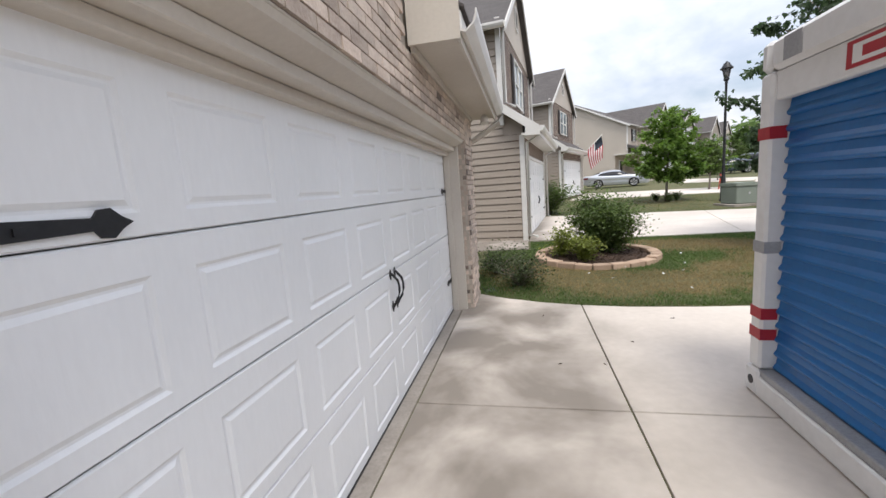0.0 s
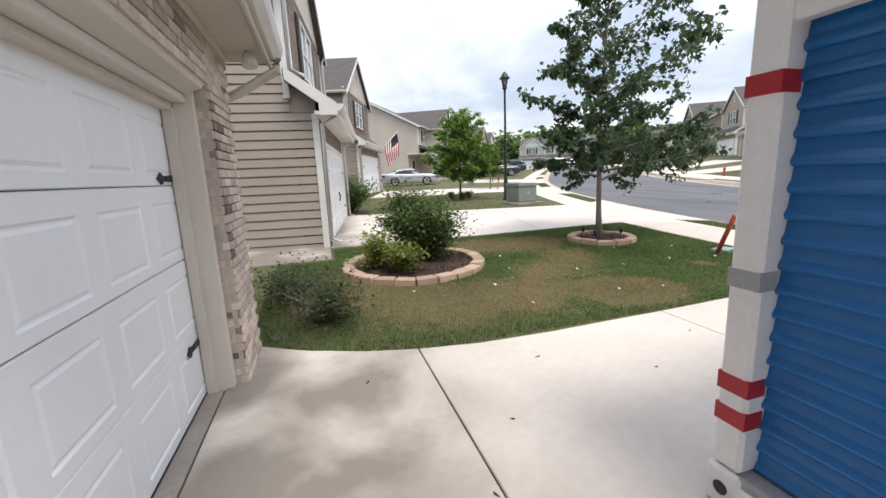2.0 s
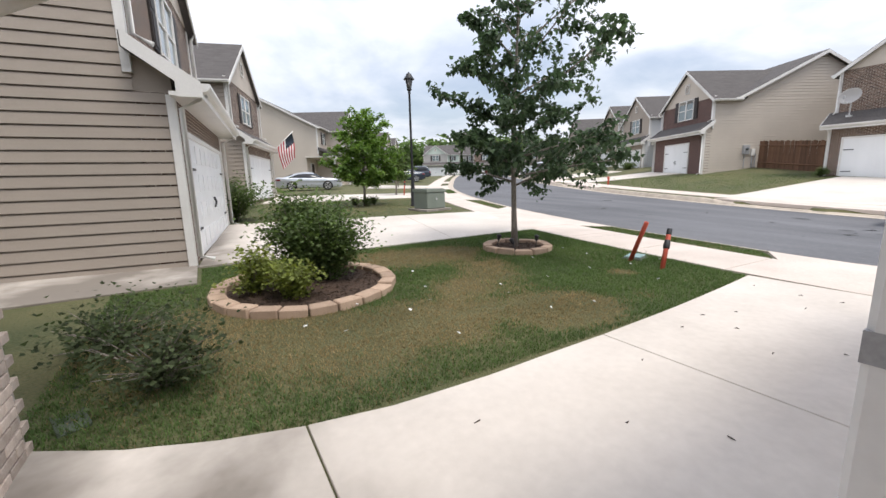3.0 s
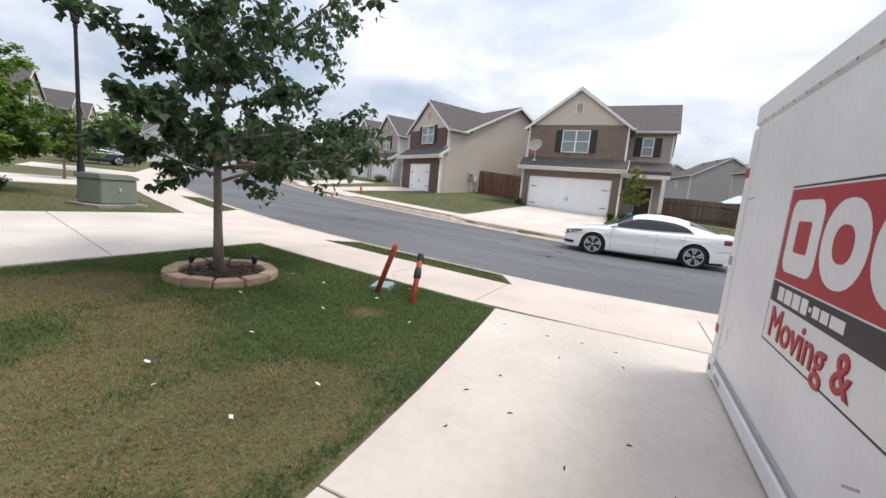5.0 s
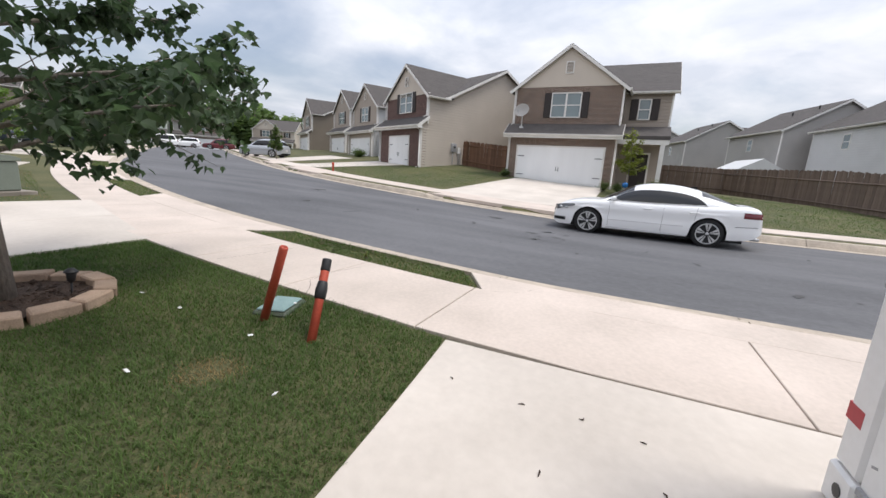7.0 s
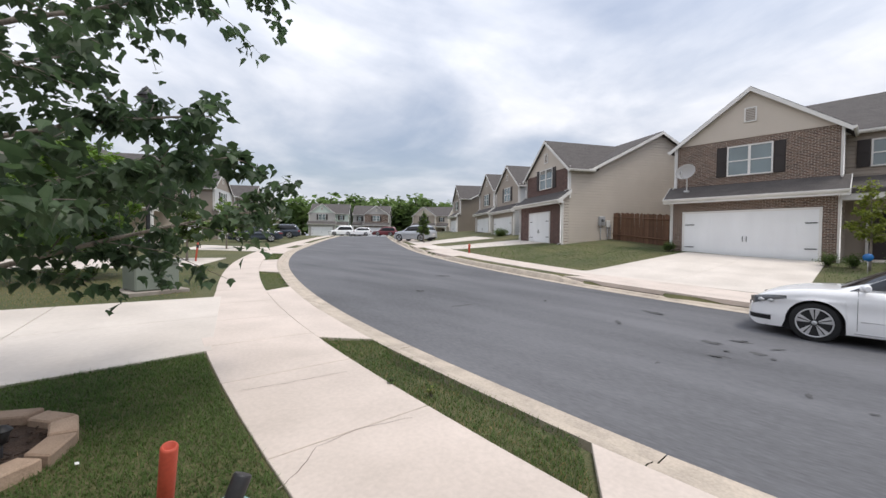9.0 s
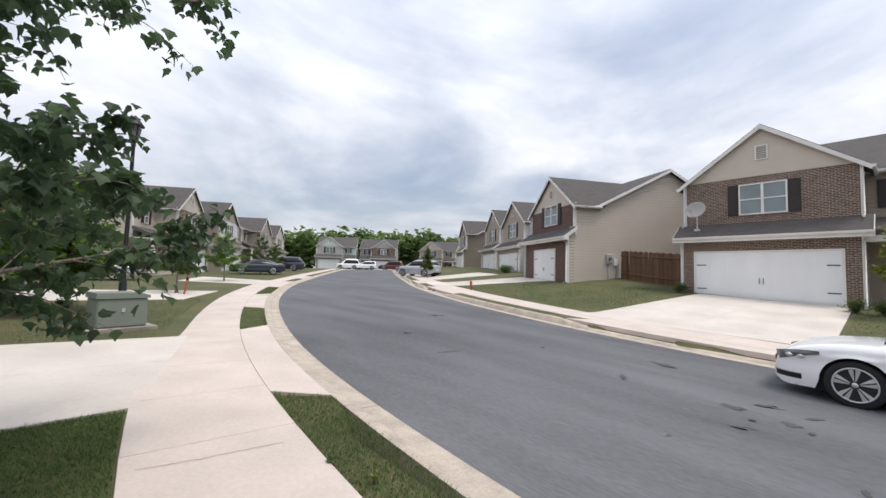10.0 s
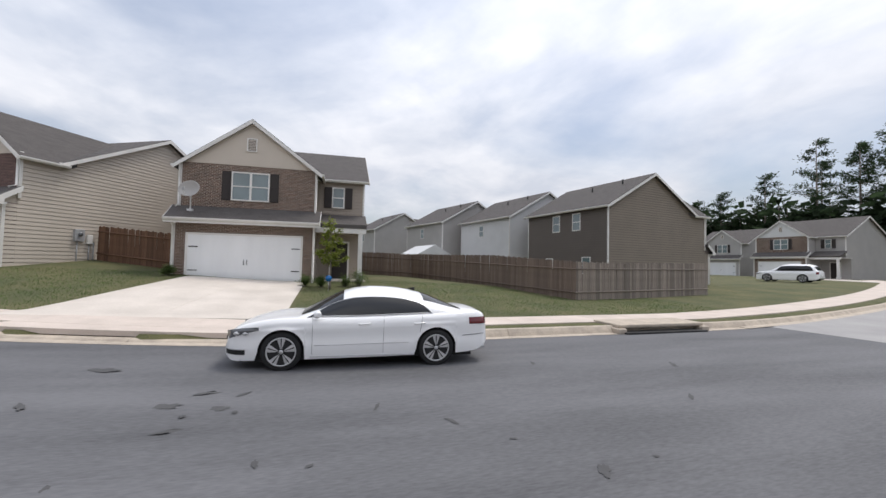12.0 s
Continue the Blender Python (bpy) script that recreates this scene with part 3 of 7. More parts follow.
def aprons(name, side, mouths):
    root = structure(new(name), "pale concrete aprons between kerb and sidewalk", "apron")
    for y0, y1 in mouths:
        i0 = min(range(len(LINE)), key=lambda i: abs(LINE[i].y - y0))
        i1 = min(range(len(LINE)), key=lambda i: abs(LINE[i].y - y1))

        def fn(u, v, i0=i0, i1=i1):
            f = i0 + (i1 - i0) * u
            f += (0.55 * (1 - v)) * (-1 if u < 0.001 else 1 if u > 0.999 else 0)
            a = int(math.floor(f))
            s = side * (HALF + 0.468 + 0.626 * v)
            return tuple(Vector(off(a, s)).lerp(Vector(off(a + 1, s)), f - a))
        patch("apron_slab", fn, 8, 2, 0.022, M_WALK, root)


aprons("aprons_near", -1, MOUTHS_NEAR)
aprons("aprons_far", 1, MOUTHS_FAR)


def corner_run():
    """Kerb and sidewalk round the corner into the side street."""
    kr = structure(new("kerb_corner"), "concrete kerb round the corner of the side street", "kerb")
    wk = structure(new("pavement_corner"), "pale sidewalk round the corner of the side street", "sidewalk")

    def at(i, d):
        j = min(max(i, 1), len(JLINE) - 2)
        t = (JLINE[j + 1] - JLINE[j - 1]).normalized()
        return JLINE[i].x - t.y * d, JLINE[i].y + t.x * d
    for i in range(0, len(JLINE) - 2, 2):
        bm = bmesh.new()
        rows = []
        for k in (i, i + 1, i + 2):
            z = along(JLINE[k].y)
            rows.append([bm.verts.new((*at(k, d), z + h)) for d, h in ((-0.05, -0.01), (0.25, 0.0), (0.3, 0.06), (0.36, 0.13), (0.46, 0.15), (0.47, -0.1))])
        for r0, r1 in zip(rows, rows[1:]):
            for q in range(5):
                bm.faces.new((r0[q], r0[q + 1], r1[q + 1], r1[q]))
        bmesh.ops.recalc_face_normals(bm, faces=bm.faces)
        if sum(f.normal.z for f in bm.faces) < 0:
            bmesh.ops.reverse_faces(bm, faces=bm.faces)
        part("kerb_stone", bm, M_KERB, kr)

        def fn(u, v, i=i):
            a, b = Vector(at(i, 1.1 + 1.45 * v)), Vector(at(i + 2, 1.1 + 1.45 * v))
            return tuple(a.lerp(b, 0.01 + 0.98 * u))
        patch("walk_slab", fn, 2, 2, 0.03, M_WALK, wk)


corner_run()


# ---- houses ----
def lap(bm, poly, P, Q, N, pitch=0.18, lip=0.036):
    """Lapped boards over an upright convex polygon of (w, z), at P + w * Q + lip * N."""
    zs = [z for _, z in poly]
    z = min(zs)

    def span(h):
        ws = []
        n = len(poly)
        for k in range(n):
            (w0, z0), (w1, z1) = poly[k], poly[(k + 1) % n]
            if abs(z1 - z0) < 1e-9:
                if abs(z0 - h) < 1e-6:
                    ws += [w0, w1]
            elif min(z0, z1) - 1e-9 <= h <= max(z0, z1) + 1e-9:
                ws.append(w0 + (w1 - w0) * (h - z0) / (z1 - z0))
        return (min(ws), max(ws)) if ws else None
    while z < max(zs) - 0.005:
        t = min(z + pitch, max(zs) - 1e-4)
        a, b = span(z + 1e-5), span(t - 1e-5)
        if a and b:
            mk = lambda w, h, o: bm.verts.new(P + Q * w + N * o + Vector((0, 0, h)))
            u = max(z + 0.01, t - 0.024)
            v = [mk(a[0], z, lip), mk(a[1], z, lip), mk(b[1], u, lip * 0.6), mk(b[0], u, lip * 0.6), mk(a[0], z, 0), mk(a[1], z, 0)]
            bm.faces.new(v[:4]); bm.faces.new((v[4], v[5], v[1], v[0]))
        z += pitch
    return bm


def window_unit(parent, x0, x1, z0, z1, y, mid=True, shutters=True, frame_m=None, twin=False):
    """A sash window standing proud of a wall at y, facing -y, with its shutters."""
    frame_m = frame_m or M_WTRIM
    w = part("window", box((x0 + 0.05, y - 0.02, z0 + 0.05), (x1 - 0.05, y + 0.02, z1 - 0.05)), M_GLASS, parent, "dark reflecting window glass")
    bm = bmesh.new()
    t = 0.06
    add_box(bm, (x0, y - 0.06, z0), (x0 + t, y + 0.02, z1)); add_box(bm, (x1 - t, y - 0.06, z0), (x1, y + 0.02, z1))
    add_box(bm, (x0 + t, y - 0.06, z1 - t), (x1 - t, y + 0.02, z1)); add_box(bm, (x0 + t, y - 0.08, z0), (x1 - t, y + 0.02, z0 + t))
    part("window_frame", bm, frame_m, w)
    zm = (z0 + z1) / 2
    bm = box((x0 + t, y - 0.045, zm - 0.025), (x1 - t, y + 0.0, zm + 0.025))
    if twin:
        xm = (x0 + x1) / 2
        add_box(bm, (xm - 0.05, y - 0.055, z0 + t), (xm + 0.05, y, z1 - t))
    part("sash_bar", bm, frame_m, w)
    if shutters:
        for a, b in ((x0 - 0.42, x0 - 0.03), (x1 + 0.03, x1 + 0.42)):
            bm = box((a, y - 0.045, z0), (b, y + 0.0, z1))
            add_box(bm, (a + 0.05, y - 0.06, z0 + 0.06), (b - 0.05, y - 0.045, zm - 0.04)); add_box(bm, (a + 0.05, y - 0.06, zm + 0.04), (b - 0.05, y - 0.045, z1 - 0.06))
            part("shutter", bm, M_SHUT, parent, "dark brown louvred shutter")
    return w


def gable_roof(parent, x0, x1, y0, y1, ze, zr, axis, over=0.3, t=0.16, name="roof", cut=None):
    """Two sloping slabs over a rectangle; axis 0: the ridge runs along x, 1: along y."""
    lo, hi = ((x0, x1), (y0, y1)) if axis == 0 else ((y0, y1), (x0, x1))
    c, hw = (hi[0] + hi[1]) / 2, (hi[1] - hi[0]) / 2
    k = (zr - ze) / hw
    e = hw + over
    prof = [(c - e, ze - k * over), (c, zr), (c + e, ze - k * over), (c + e, ze - k * over - t), (c, zr - t), (c - e, ze - k * over - t)]
    bm = bmesh.new()
    for tri in ((0, 1, 4, 5), (1, 2, 3, 4)):
        add_prism(bm, [prof[i] for i in tri], 0 if axis == 0 else 1, lo[0] - over, lo[1] + over)
    if cut is not None:
        for v in bm.verts:
            if v.co[axis] > lo[1] and abs(v.co[1 - axis] - c) > hw * 0.5:
                v.co[axis] = cut
    r = part(name, bm, M_ROOF, parent, "grey-brown asphalt shingle roof")
    # barge boards and fascias
    for w in (lo[0] - over - 0.03, lo[1] + over) if cut is None else (lo[0] - over - 0.03,):
        for a, b in ((0, 1), (2, 1)):
            (h0, z0), (h1, z1) = prof[a], prof[b]
            part("barge_board", prism([(h0, z0 - 0.03), (h1, z1 - 0.03), (h1, z1 - 0.22), (h0, z0 - 0.22)], 0 if axis == 0 else 1, w, w + 0.03), M_WTRIM, r)
    for h, z in ((c - e, prof[0][1]), (c + e, prof[2][1])):
        s = -1 if h < c else 1
        q = [(h, z - 0.02), (h + s * 0.11, z - 0.02), (h + s * 0.11, z - 0.07), (h + s * 0.07, z - 0.13), (h, z - 0.15)]
        part("gutter", prism(q, 0 if axis == 0 else 1, lo[0] - over, lo[1] + over if cut is None else cut), M_WTRIM, r)
    return r


def garage_door_far(parent, x0, x1, z1, y):
    d = part("garage_door", box((x0, y - 0.02, 0.02), (x1, y + 0.06, z1)), M_DOOR, parent, "white panelled double garage door")
    n = 8 if x1 - x0 > 4 else 4
    bm = bmesh.new()
    for r in range(4):
        zb, zt = 0.02 + (z1 - 0.02) * r / 4, 0.02 + (z1 - 0.02) * (r + 1) / 4
        for c in range(n):
            a, b = x0 + (x1 - x0) * c / n, x0 + (x1 - x0) * (c + 1) / n
            add_box(bm, (a + 0.07, y - 0.032, zb + 0.1), (b - 0.07, y - 0.02, zt - 0.1))
    tagged(part("door_panel", bm, M_DOOR, d), kind="stuff")
    for s, xa in ((1, x0), (-1, x1)):
        for zz in (0.5, z1 - 0.55):
            a, b = sorted((xa + s * 0.04, xa + s * 0.42))
            part("strap_hinge", box((a, y - 0.045, zz - 0.02), (b, y - 0.02, zz + 0.02)), M_BLACK, d)
    xm = (x0 + x1) / 2
    for o in (-0.07, 0.07):
        part("pull_handle", tube([(xm + o, y - 0.05, 0.78), (xm + o, y - 0.085, 0.9), (xm + o, y - 0.05, 1.02)], 0.014, 6), M_BLACK, d)
    bm = bmesh.new()
    add_box(bm, (x0 - 0.09, y - 0.05, 0), (x0, y + 0.05, z1 + 0.09)); add_box(bm, (x1, y - 0.05, 0), (x1 + 0.09, y + 0.05, z1 + 0.09)); add_box(bm, (x0, y - 0.05, z1), (x1, y + 0.05, z1 + 0.09))
    part("door_casing", bm, M_WTRIM, d)


def house(m, label, side=None, front=None, gable=None, mirror=False, wing=6.0, bay=2.4, depth=10.5, single=False, lapped=True, main_v=2.2, rise=0.0, end=None):
    """A two-storey house: a gabled garage wing with a pent roof, a set-back bay with a porch, a side-gabled block behind.
    Local x runs along the front, y into the house."""
    root = thing("house", m, label, "house")
    side, front, gable = side or M_BEIGE, front or M_BROWN, gable or M_BEIGE
    W = wing + bay
    fx = (lambda x: W - x) if mirror else (lambda x: x)
    rng = lambda a, b: tuple(sorted((fx(a), fx(b))))
    ez, pk = 5.62 + rise, 7.82 + rise
    v1 = main_v + depth
    vr, zr = (main_v + v1) / 2, pk + 0.48
    g0, g1 = rng(0, wing)
    # walls
    bm = box((g0, 0, -0.6), (g1, 0.5, 2.75))
    part("garage_wall", bm, front, root, "brick wall round the garage door")
    part("wing_wall", box((g0 + 0.02, 0.5, 2.6), (g1 - 0.02, 0.8, ez)), front, root, "brick upper wall")
    body = bmesh.new()
    add_box(body, (g0 + 0.01, 0.53, -0.6), (g1 - 0.01, v1 - 0.02, ez - 0.05))
    b0, b1 = rng(wing, W)
    if not mirror:
        add_box(body, (b0 - 0.3, main_v, 2.6), (b1 - 0.01, v1, ez - 0.05))
        add_box(body, (b0 - 0.3, main_v + 1.2, -0.6), (b1 - 0.01, v1 - 0.01, 2.7))
    else:
        add_box(body, (b0 + 0.01, main_v, 2.6), (b1 + 0.3, v1, ez - 0.05))
        add_box(body, (b0 + 0.01, main_v + 1.2, -0.6), (b1 + 0.3, v1 - 0.01, 2.7))
    for xx in (0.02, W - 0.2):
        add_prism(body, [(main_v, ez - 0.06), (v1, ez - 0.06), (vr, zr - 0.2)], 0, xx, xx + 0.18)
    part("wall", body, side, root, "horizontal siding wall")
    part("gable_wall", prism([(g0, ez - 0.05), (g1, ez - 0.05), ((g0 + g1) / 2, pk - 0.12)], 1, 0.48, 0.7), gable, root, "plain gable above the brick")
    if lapped:
        bm = bmesh.new()
        for xx, s in ((0.0, -1), (W, 1)):
            P, Q, N = Vector((xx, 0, 0)), Vector((0, 1, 0)), Vector((s, 0, 0))
            wing_side = (xx == 0.0) != mirror
            if wing_side:
                lap(bm, [(0.0, -0.3), (v1, -0.3), (v1, 2.75), (0.0, 2.75)], P, Q, N)
                lap(bm, [(0.5, 2.75), (v1, 2.75), (v1, ez), (0.5, ez)], P, Q, N)
            else:
                lap(bm, [(main_v + 1.2, -0.3), (v1, -0.3), (v1, 2.75), (main_v + 1.2, 2.75)], P, Q, N)
                lap(bm, [(main_v, 2.75), (v1, 2.75), (v1, ez), (main_v, ez)], P, Q, N)
            lap(bm, [(main_v, ez), (v1, ez), (vr, zr - 0.16)], P, Q, N)
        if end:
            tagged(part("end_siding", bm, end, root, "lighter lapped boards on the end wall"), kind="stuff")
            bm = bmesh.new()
        # the bay's front, the wing's inner side and the back
        a, b = rng(wing + 0.002, W)
        lap(bm, [(a, 2.75), (b, 2.75), (b, ez), (a, ez)], Vector((0, main_v, 0)), Vector((1, 0, 0)), Vector((0, -1, 0)))
        s = -1 if mirror else 1
        lap(bm, [(0.5, 2.75), (main_v, 2.75), (main_v, ez), (0.5, ez)], Vector((fx(wing), 0, 0)), Vector((0, 1, 0)), Vector((s, 0, 0)))
        lap(bm, [(0.0, -0.3), (main_v + 1.2, -0.3), (main_v + 1.2, 2.75), (0.0, 2.75)], Vector((fx(wing), 0, 0)), Vector((0, 1, 0)), Vector((s, 0, 0)))
        lap(bm, [(0, -0.3), (W, -0.3), (W, ez), (0, ez)], Vector((0, v1, 0)), Vector((1, 0, 0)), Vector((0, 1, 0)))
        tagged(part("siding", bm, side, root, "lapped horizontal boards"), kind="stuff")
    # corner boards
    for xx, yy, z0, z1 in ((g0, 0, -0.3, 2.7), (g1, 0, -0.3, 2.7), (g0, 0.5, 3.0, ez), (g1, 0.5, 3.0, ez), (fx(W), main_v, 3.0, ez), (0, v1, -0.3, ez), (W, v1, -0.3, ez)):
        sx = -1 if xx < W / 2 else 1
        part("corner_board", box((xx - 0.05 + sx * 0.02, yy - 0.03 if yy < v1 else yy - 0.07, z0), (xx + 0.05 + sx * 0.02, yy + 0.09 if yy < v1 else yy + 0.03, z1)), M_WTRIM, root)
    # roofs
    gable_roof(root, 0, W, main_v, v1, ez + 0.02, zr, 0)
    gable_roof(root, g0, g1, 0.6, vr, ez + 0.02, pk + 0.03, 1, 0.3, name="wing_roof", cut=main_v)
    # pent roof over the garage
    pr = part("pent_roof", prism([(-0.42, 2.86), (0.52, 3.52), (0.52, 3.3), (-0.42, 2.74)], 0, g0 - 0.3, g1 + (0.3 if not mirror else 0.3)), M_ROOF, root, "shingled pent roof above the garage door")
    for xe in (g0 - 0.32, g1 + 0.30):
        part("return_end", prism([(-0.44, 2.64), (-0.44, 2.87), (0.5, 3.53), (0.5, 3.30), (-0.1, 2.86), (-0.1, 2.64)], 0, xe, xe + 0.02), M_WTRIM, pr)
    part("wall_fill", prism([(0.005, 2.70), (0.005, 3.10), (0.52, 3.42), (0.52, 2.70)], 0, g0 + 0.005, g1 - 0.005), side, root)
    part("fascia", box((g0 - 0.3, -0.45, 2.62), (g1 + 0.3, -0.42, 2.84)), M_WTRIM, pr)
    part("soffit", box((g0 - 0.3, -0.42, 2.66), (g1 + 0.3, 0.0, 2.72)), M_WTRIM, pr)
    part("gutter", prism([(-0.45, 2.85), (-0.56, 2.85), (-0.56, 2.8), (-0.52, 2.74), (-0.45, 2.72)], 0, g0 - 0.3, g1 + 0.3), M_WTRIM, pr)
    # downspouts
    for xx in (g0, g1):
        s = -1 if xx == g0 else 1
        part("downspout", tube([(xx + s * 0.05, 0.28, ez - 0.12), (xx + s * 0.05, 0.40, ez - 0.35), (xx + s * 0.05, 0.40, 3.55), (xx + s * 0.05, 0.15, 3.42)], 0.04, 6), M_WTRIM, root)
        part("downspout", tube([(xx + s * 0.04, -0.48, 2.72), (xx + s * 0.04, -0.1, 2.5), (xx + s * 0.04, -0.1, 0.12), (xx + s * 0.04, -0.3, 0.05)], 0.04, 6), M_WTRIM, root)
    # garage door, windows, porch
    dw = 2.44 if not single else 1.35
    c = (g0 + g1) / 2
    garage_door_far(root, c - dw, c + dw, 2.13, 0.0)
    window_unit(root, c - 0.85, c + 0.85, 3.85, 5.25, 0.5, twin=True)
    gv = part("gable_vent", box((c - 0.2, 0.455, 6.3 + rise), (c + 0.2, 0.475, 6.9 + rise)), M_SHUT, root, "slatted gable vent")
    for a, b, d, e in ((-0.23, -0.18, 6.27, 6.93), (0.18, 0.23, 6.27, 6.93), (-0.18, 0.18, 6.27, 6.32), (-0.18, 0.18, 6.88, 6.93)):
        part("vent_frame", box((c + a, 0.43, d + rise), (c + b, 0.47, e + rise)), M_WTRIM, gv)
    for q in range(7):
        z = 6.345 + 0.077 * q + rise
        part("slat", prism([(0.43, z), (0.455, z + 0.045), (0.455, z + 0.055), (0.43, z + 0.012)], 0, c - 0.18, c + 0.18), M_BEIGE, gv)
    wc = fx(wing + bay * 0.45)
    window_unit(root, wc - 0.33, wc + 0.33, 3.95, 5.1, main_v - 0.05)
    p0, p1 = rng(wing + 0.02, W + 0.15)
    po = part("porch_roof", prism([(main_v - 1.55, 2.95), (main_v, 3.6), (main_v, 3.35), (main_v - 1.55, 2.75)], 0, p0, p1), M_ROOF, root, "shingled porch roof")
    part("porch_beam", box((p0, main_v - 1.52, 2.5), (p1 - 0.02, main_v - 1.3, 2.78)), M_WTRIM, po)
    part("porch_ceiling", box((p0, main_v - 1.4, 2.66), (p1 - 0.05, main_v + 1.25, 2.72)), M_WTRIM, po)
    px = fx(W - 0.15)
    post = part("porch_post", box((px - 0.11, main_v - 1.5, -0.3), (px + 0.11, main_v - 1.28, 2.5)), M_WTRIM, root, "square white porch post")
    part("post_base", box((px - 0.15, main_v - 1.54, -0.3), (px + 0.15, main_v - 1.24, 0.35)), M_WTRIM, post)
    part("porch_floor", box((p0, main_v - 1.6, -0.5), (p1, main_v + 1.2, 0.05)), M_CONC, root)
    dc = fx(wing + bay * 0.5)
    ed = part("entry_door", box((dc - 0.46, main_v + 1.12, 0.05), (dc + 0.46, main_v + 1.2, 2.1)), M_SHUT, root, "dark front door in the porch")
    bm = box((dc - 0.56, main_v + 1.1, 0.05), (dc - 0.46, main_v + 1.2, 2.2)); add_box(bm, (dc + 0.46, main_v + 1.1, 0.05), (dc + 0.56, main_v + 1.2, 2.2)); add_box(bm, (dc - 0.46, main_v + 1.1, 2.1), (dc + 0.46, main_v + 1.2, 2.2))
    part("door_casing", bm, M_WTRIM, ed)
    return root


def at_house(x, y, rz, dz=0.0):
    return pose(x, y, grade(x, y) + dz, 0, 0, rz)


# across the street
H1 = house(pose(28.48, 10.69, 0.87, 0, 0, -92.8), "two-storey brown brick and beige siding house across the street", side=M_TAUPE, front=M_BROWN, gable=M_BEIGE, bay=2.45)
H2 = house(pose(31.9, 22.5, 1.33, 0, 0, -119), "two-storey house with wine-red brick and beige siding", side=M_BEIGE, front=M_WINE, gable=M_BEIGE, mirror=True, bay=0.6, single=True, wing=5.6, rise=-0.6)
H3 = house(pose(40.3, 31.6, 1.65, 0, 0, -122), "taupe and white two-storey house with a columned porch", side=M_WHITE_S, front=M_TAUPE, gable=M_TAUPE, mirror=False, bay=3.2, rise=-0.3)
H3B = house(pose(47.6, 41.0, 2.0, 0, 0, -124), "taupe two-storey house up the curving street", side=M_TAUPE, front=M_TAUPE, gable=M_TAUPE, mirror=True, bay=2.4)
H3C = house(pose(54.5, 52.5, 2.3, 0, 0, -126), "olive-grey two-storey house far up the street", side=M_OLIVE_S, front=M_TAUPE, gable=M_OLIVE_S, mirror=True, bay=2.4)
# our side
N1 = house(pose(0.02, 10.66, 0.2, 0, 0, 82.5), "two-storey house next door with taupe siding and brown brick", side=M_TAUPE, front=M_BROWN, gable=M_BEIGE, wing=6.0, bay=2.6)
N2 = house(pose(2.1, 23.75, 0.65, 0, 0, 72), "two-storey brick-fronted house with a flag by its garage", side=M_TAUPE, front=M_BROWN, gable=M_BEIGE, wing=6.0, bay=2.6)
N3 = house(pose(12.0, 41.4, 1.15, 0, 0, 60), "two-storey beige house with a porch where the street bends", side=M_BEIGE, front=M_BROWN, gable=M_BEIGE, mirror=True, wing=6.0, bay=3.2)
N4 = house(pose(18.9, 52.6, 1.5, 0, 0, 58), "brick and white two-storey house along the bend", side=M_TAUPE, front=M_WHITE_S, gable=M_TAUPE, wing=6.0, bay=3.0)
N5 = house(pose(26.4, 64.8, 1.95, 0, 0, 57), "taupe two-storey house further along the bend", side=M_TAUPE, front=M_TAUPE, gable=M_TAUPE, mirror=True, bay=3.0)
N6 = house(pose(34.0, 77.3, 2.1, 0, 0, 56), "beige two-storey house far along the bend", side=M_BEIGE, front=M_BEIGE, gable=M_BEIGE, bay=3.0)
# at the end of the street
E1 = house(pose(49.5, 94.5, 2.1, 0, 0, -35), "mint-green sided house at the end of the street", side=M_MINT_S, front=M_GREY_S, gable=M_MINT_S, bay=3.0)
E2 = house(pose(59.5, 91.5, 2.1, 0, 0, -40), "grey and brick house at the end of the street", side=M_GREY_S, front=M_BROWN, gable=M_GREY_S, mirror=True, bay=3.0)
E3 = house(pose(73.0, 84.0, 2.1, 0, 0, -60), "beige house closing the end of the street", side=M_BEIGE, front=M_TAUPE, gable=M_BEIGE, bay=3.0)


def back_windows(root, v, spots, w=0.85):
    for x, z0, z1 in spots:
        wdw = part("window", box((x + 0.05, v - 0.02, z0 + 0.05), (x + w - 0.05, v + 0.03, z1 - 0.05)), M_GLASS, root, "dark window in the back wall")
        bm = bmesh.new()
        add_box(bm, (x, v, z0), (x + 0.07, v + 0.05, z1)); add_box(bm, (x + w - 0.07, v, z0), (x + w, v + 0.05, z1))
        add_box(bm, (x + 0.07, v, z0), (x + w - 0.07, v + 0.05, z0 + 0.07)); add_box(bm, (x + 0.07, v, z1 - 0.07), (x + w - 0.07, v + 0.05, z1)); add_box(bm, (x + 0.07, v, (z0 + z1) / 2 - 0.025), (x + w - 0.07, v + 0.042, (z0 + z1) / 2 + 0.025))
        part("window_frame", bm, M_WTRIM, wdw)


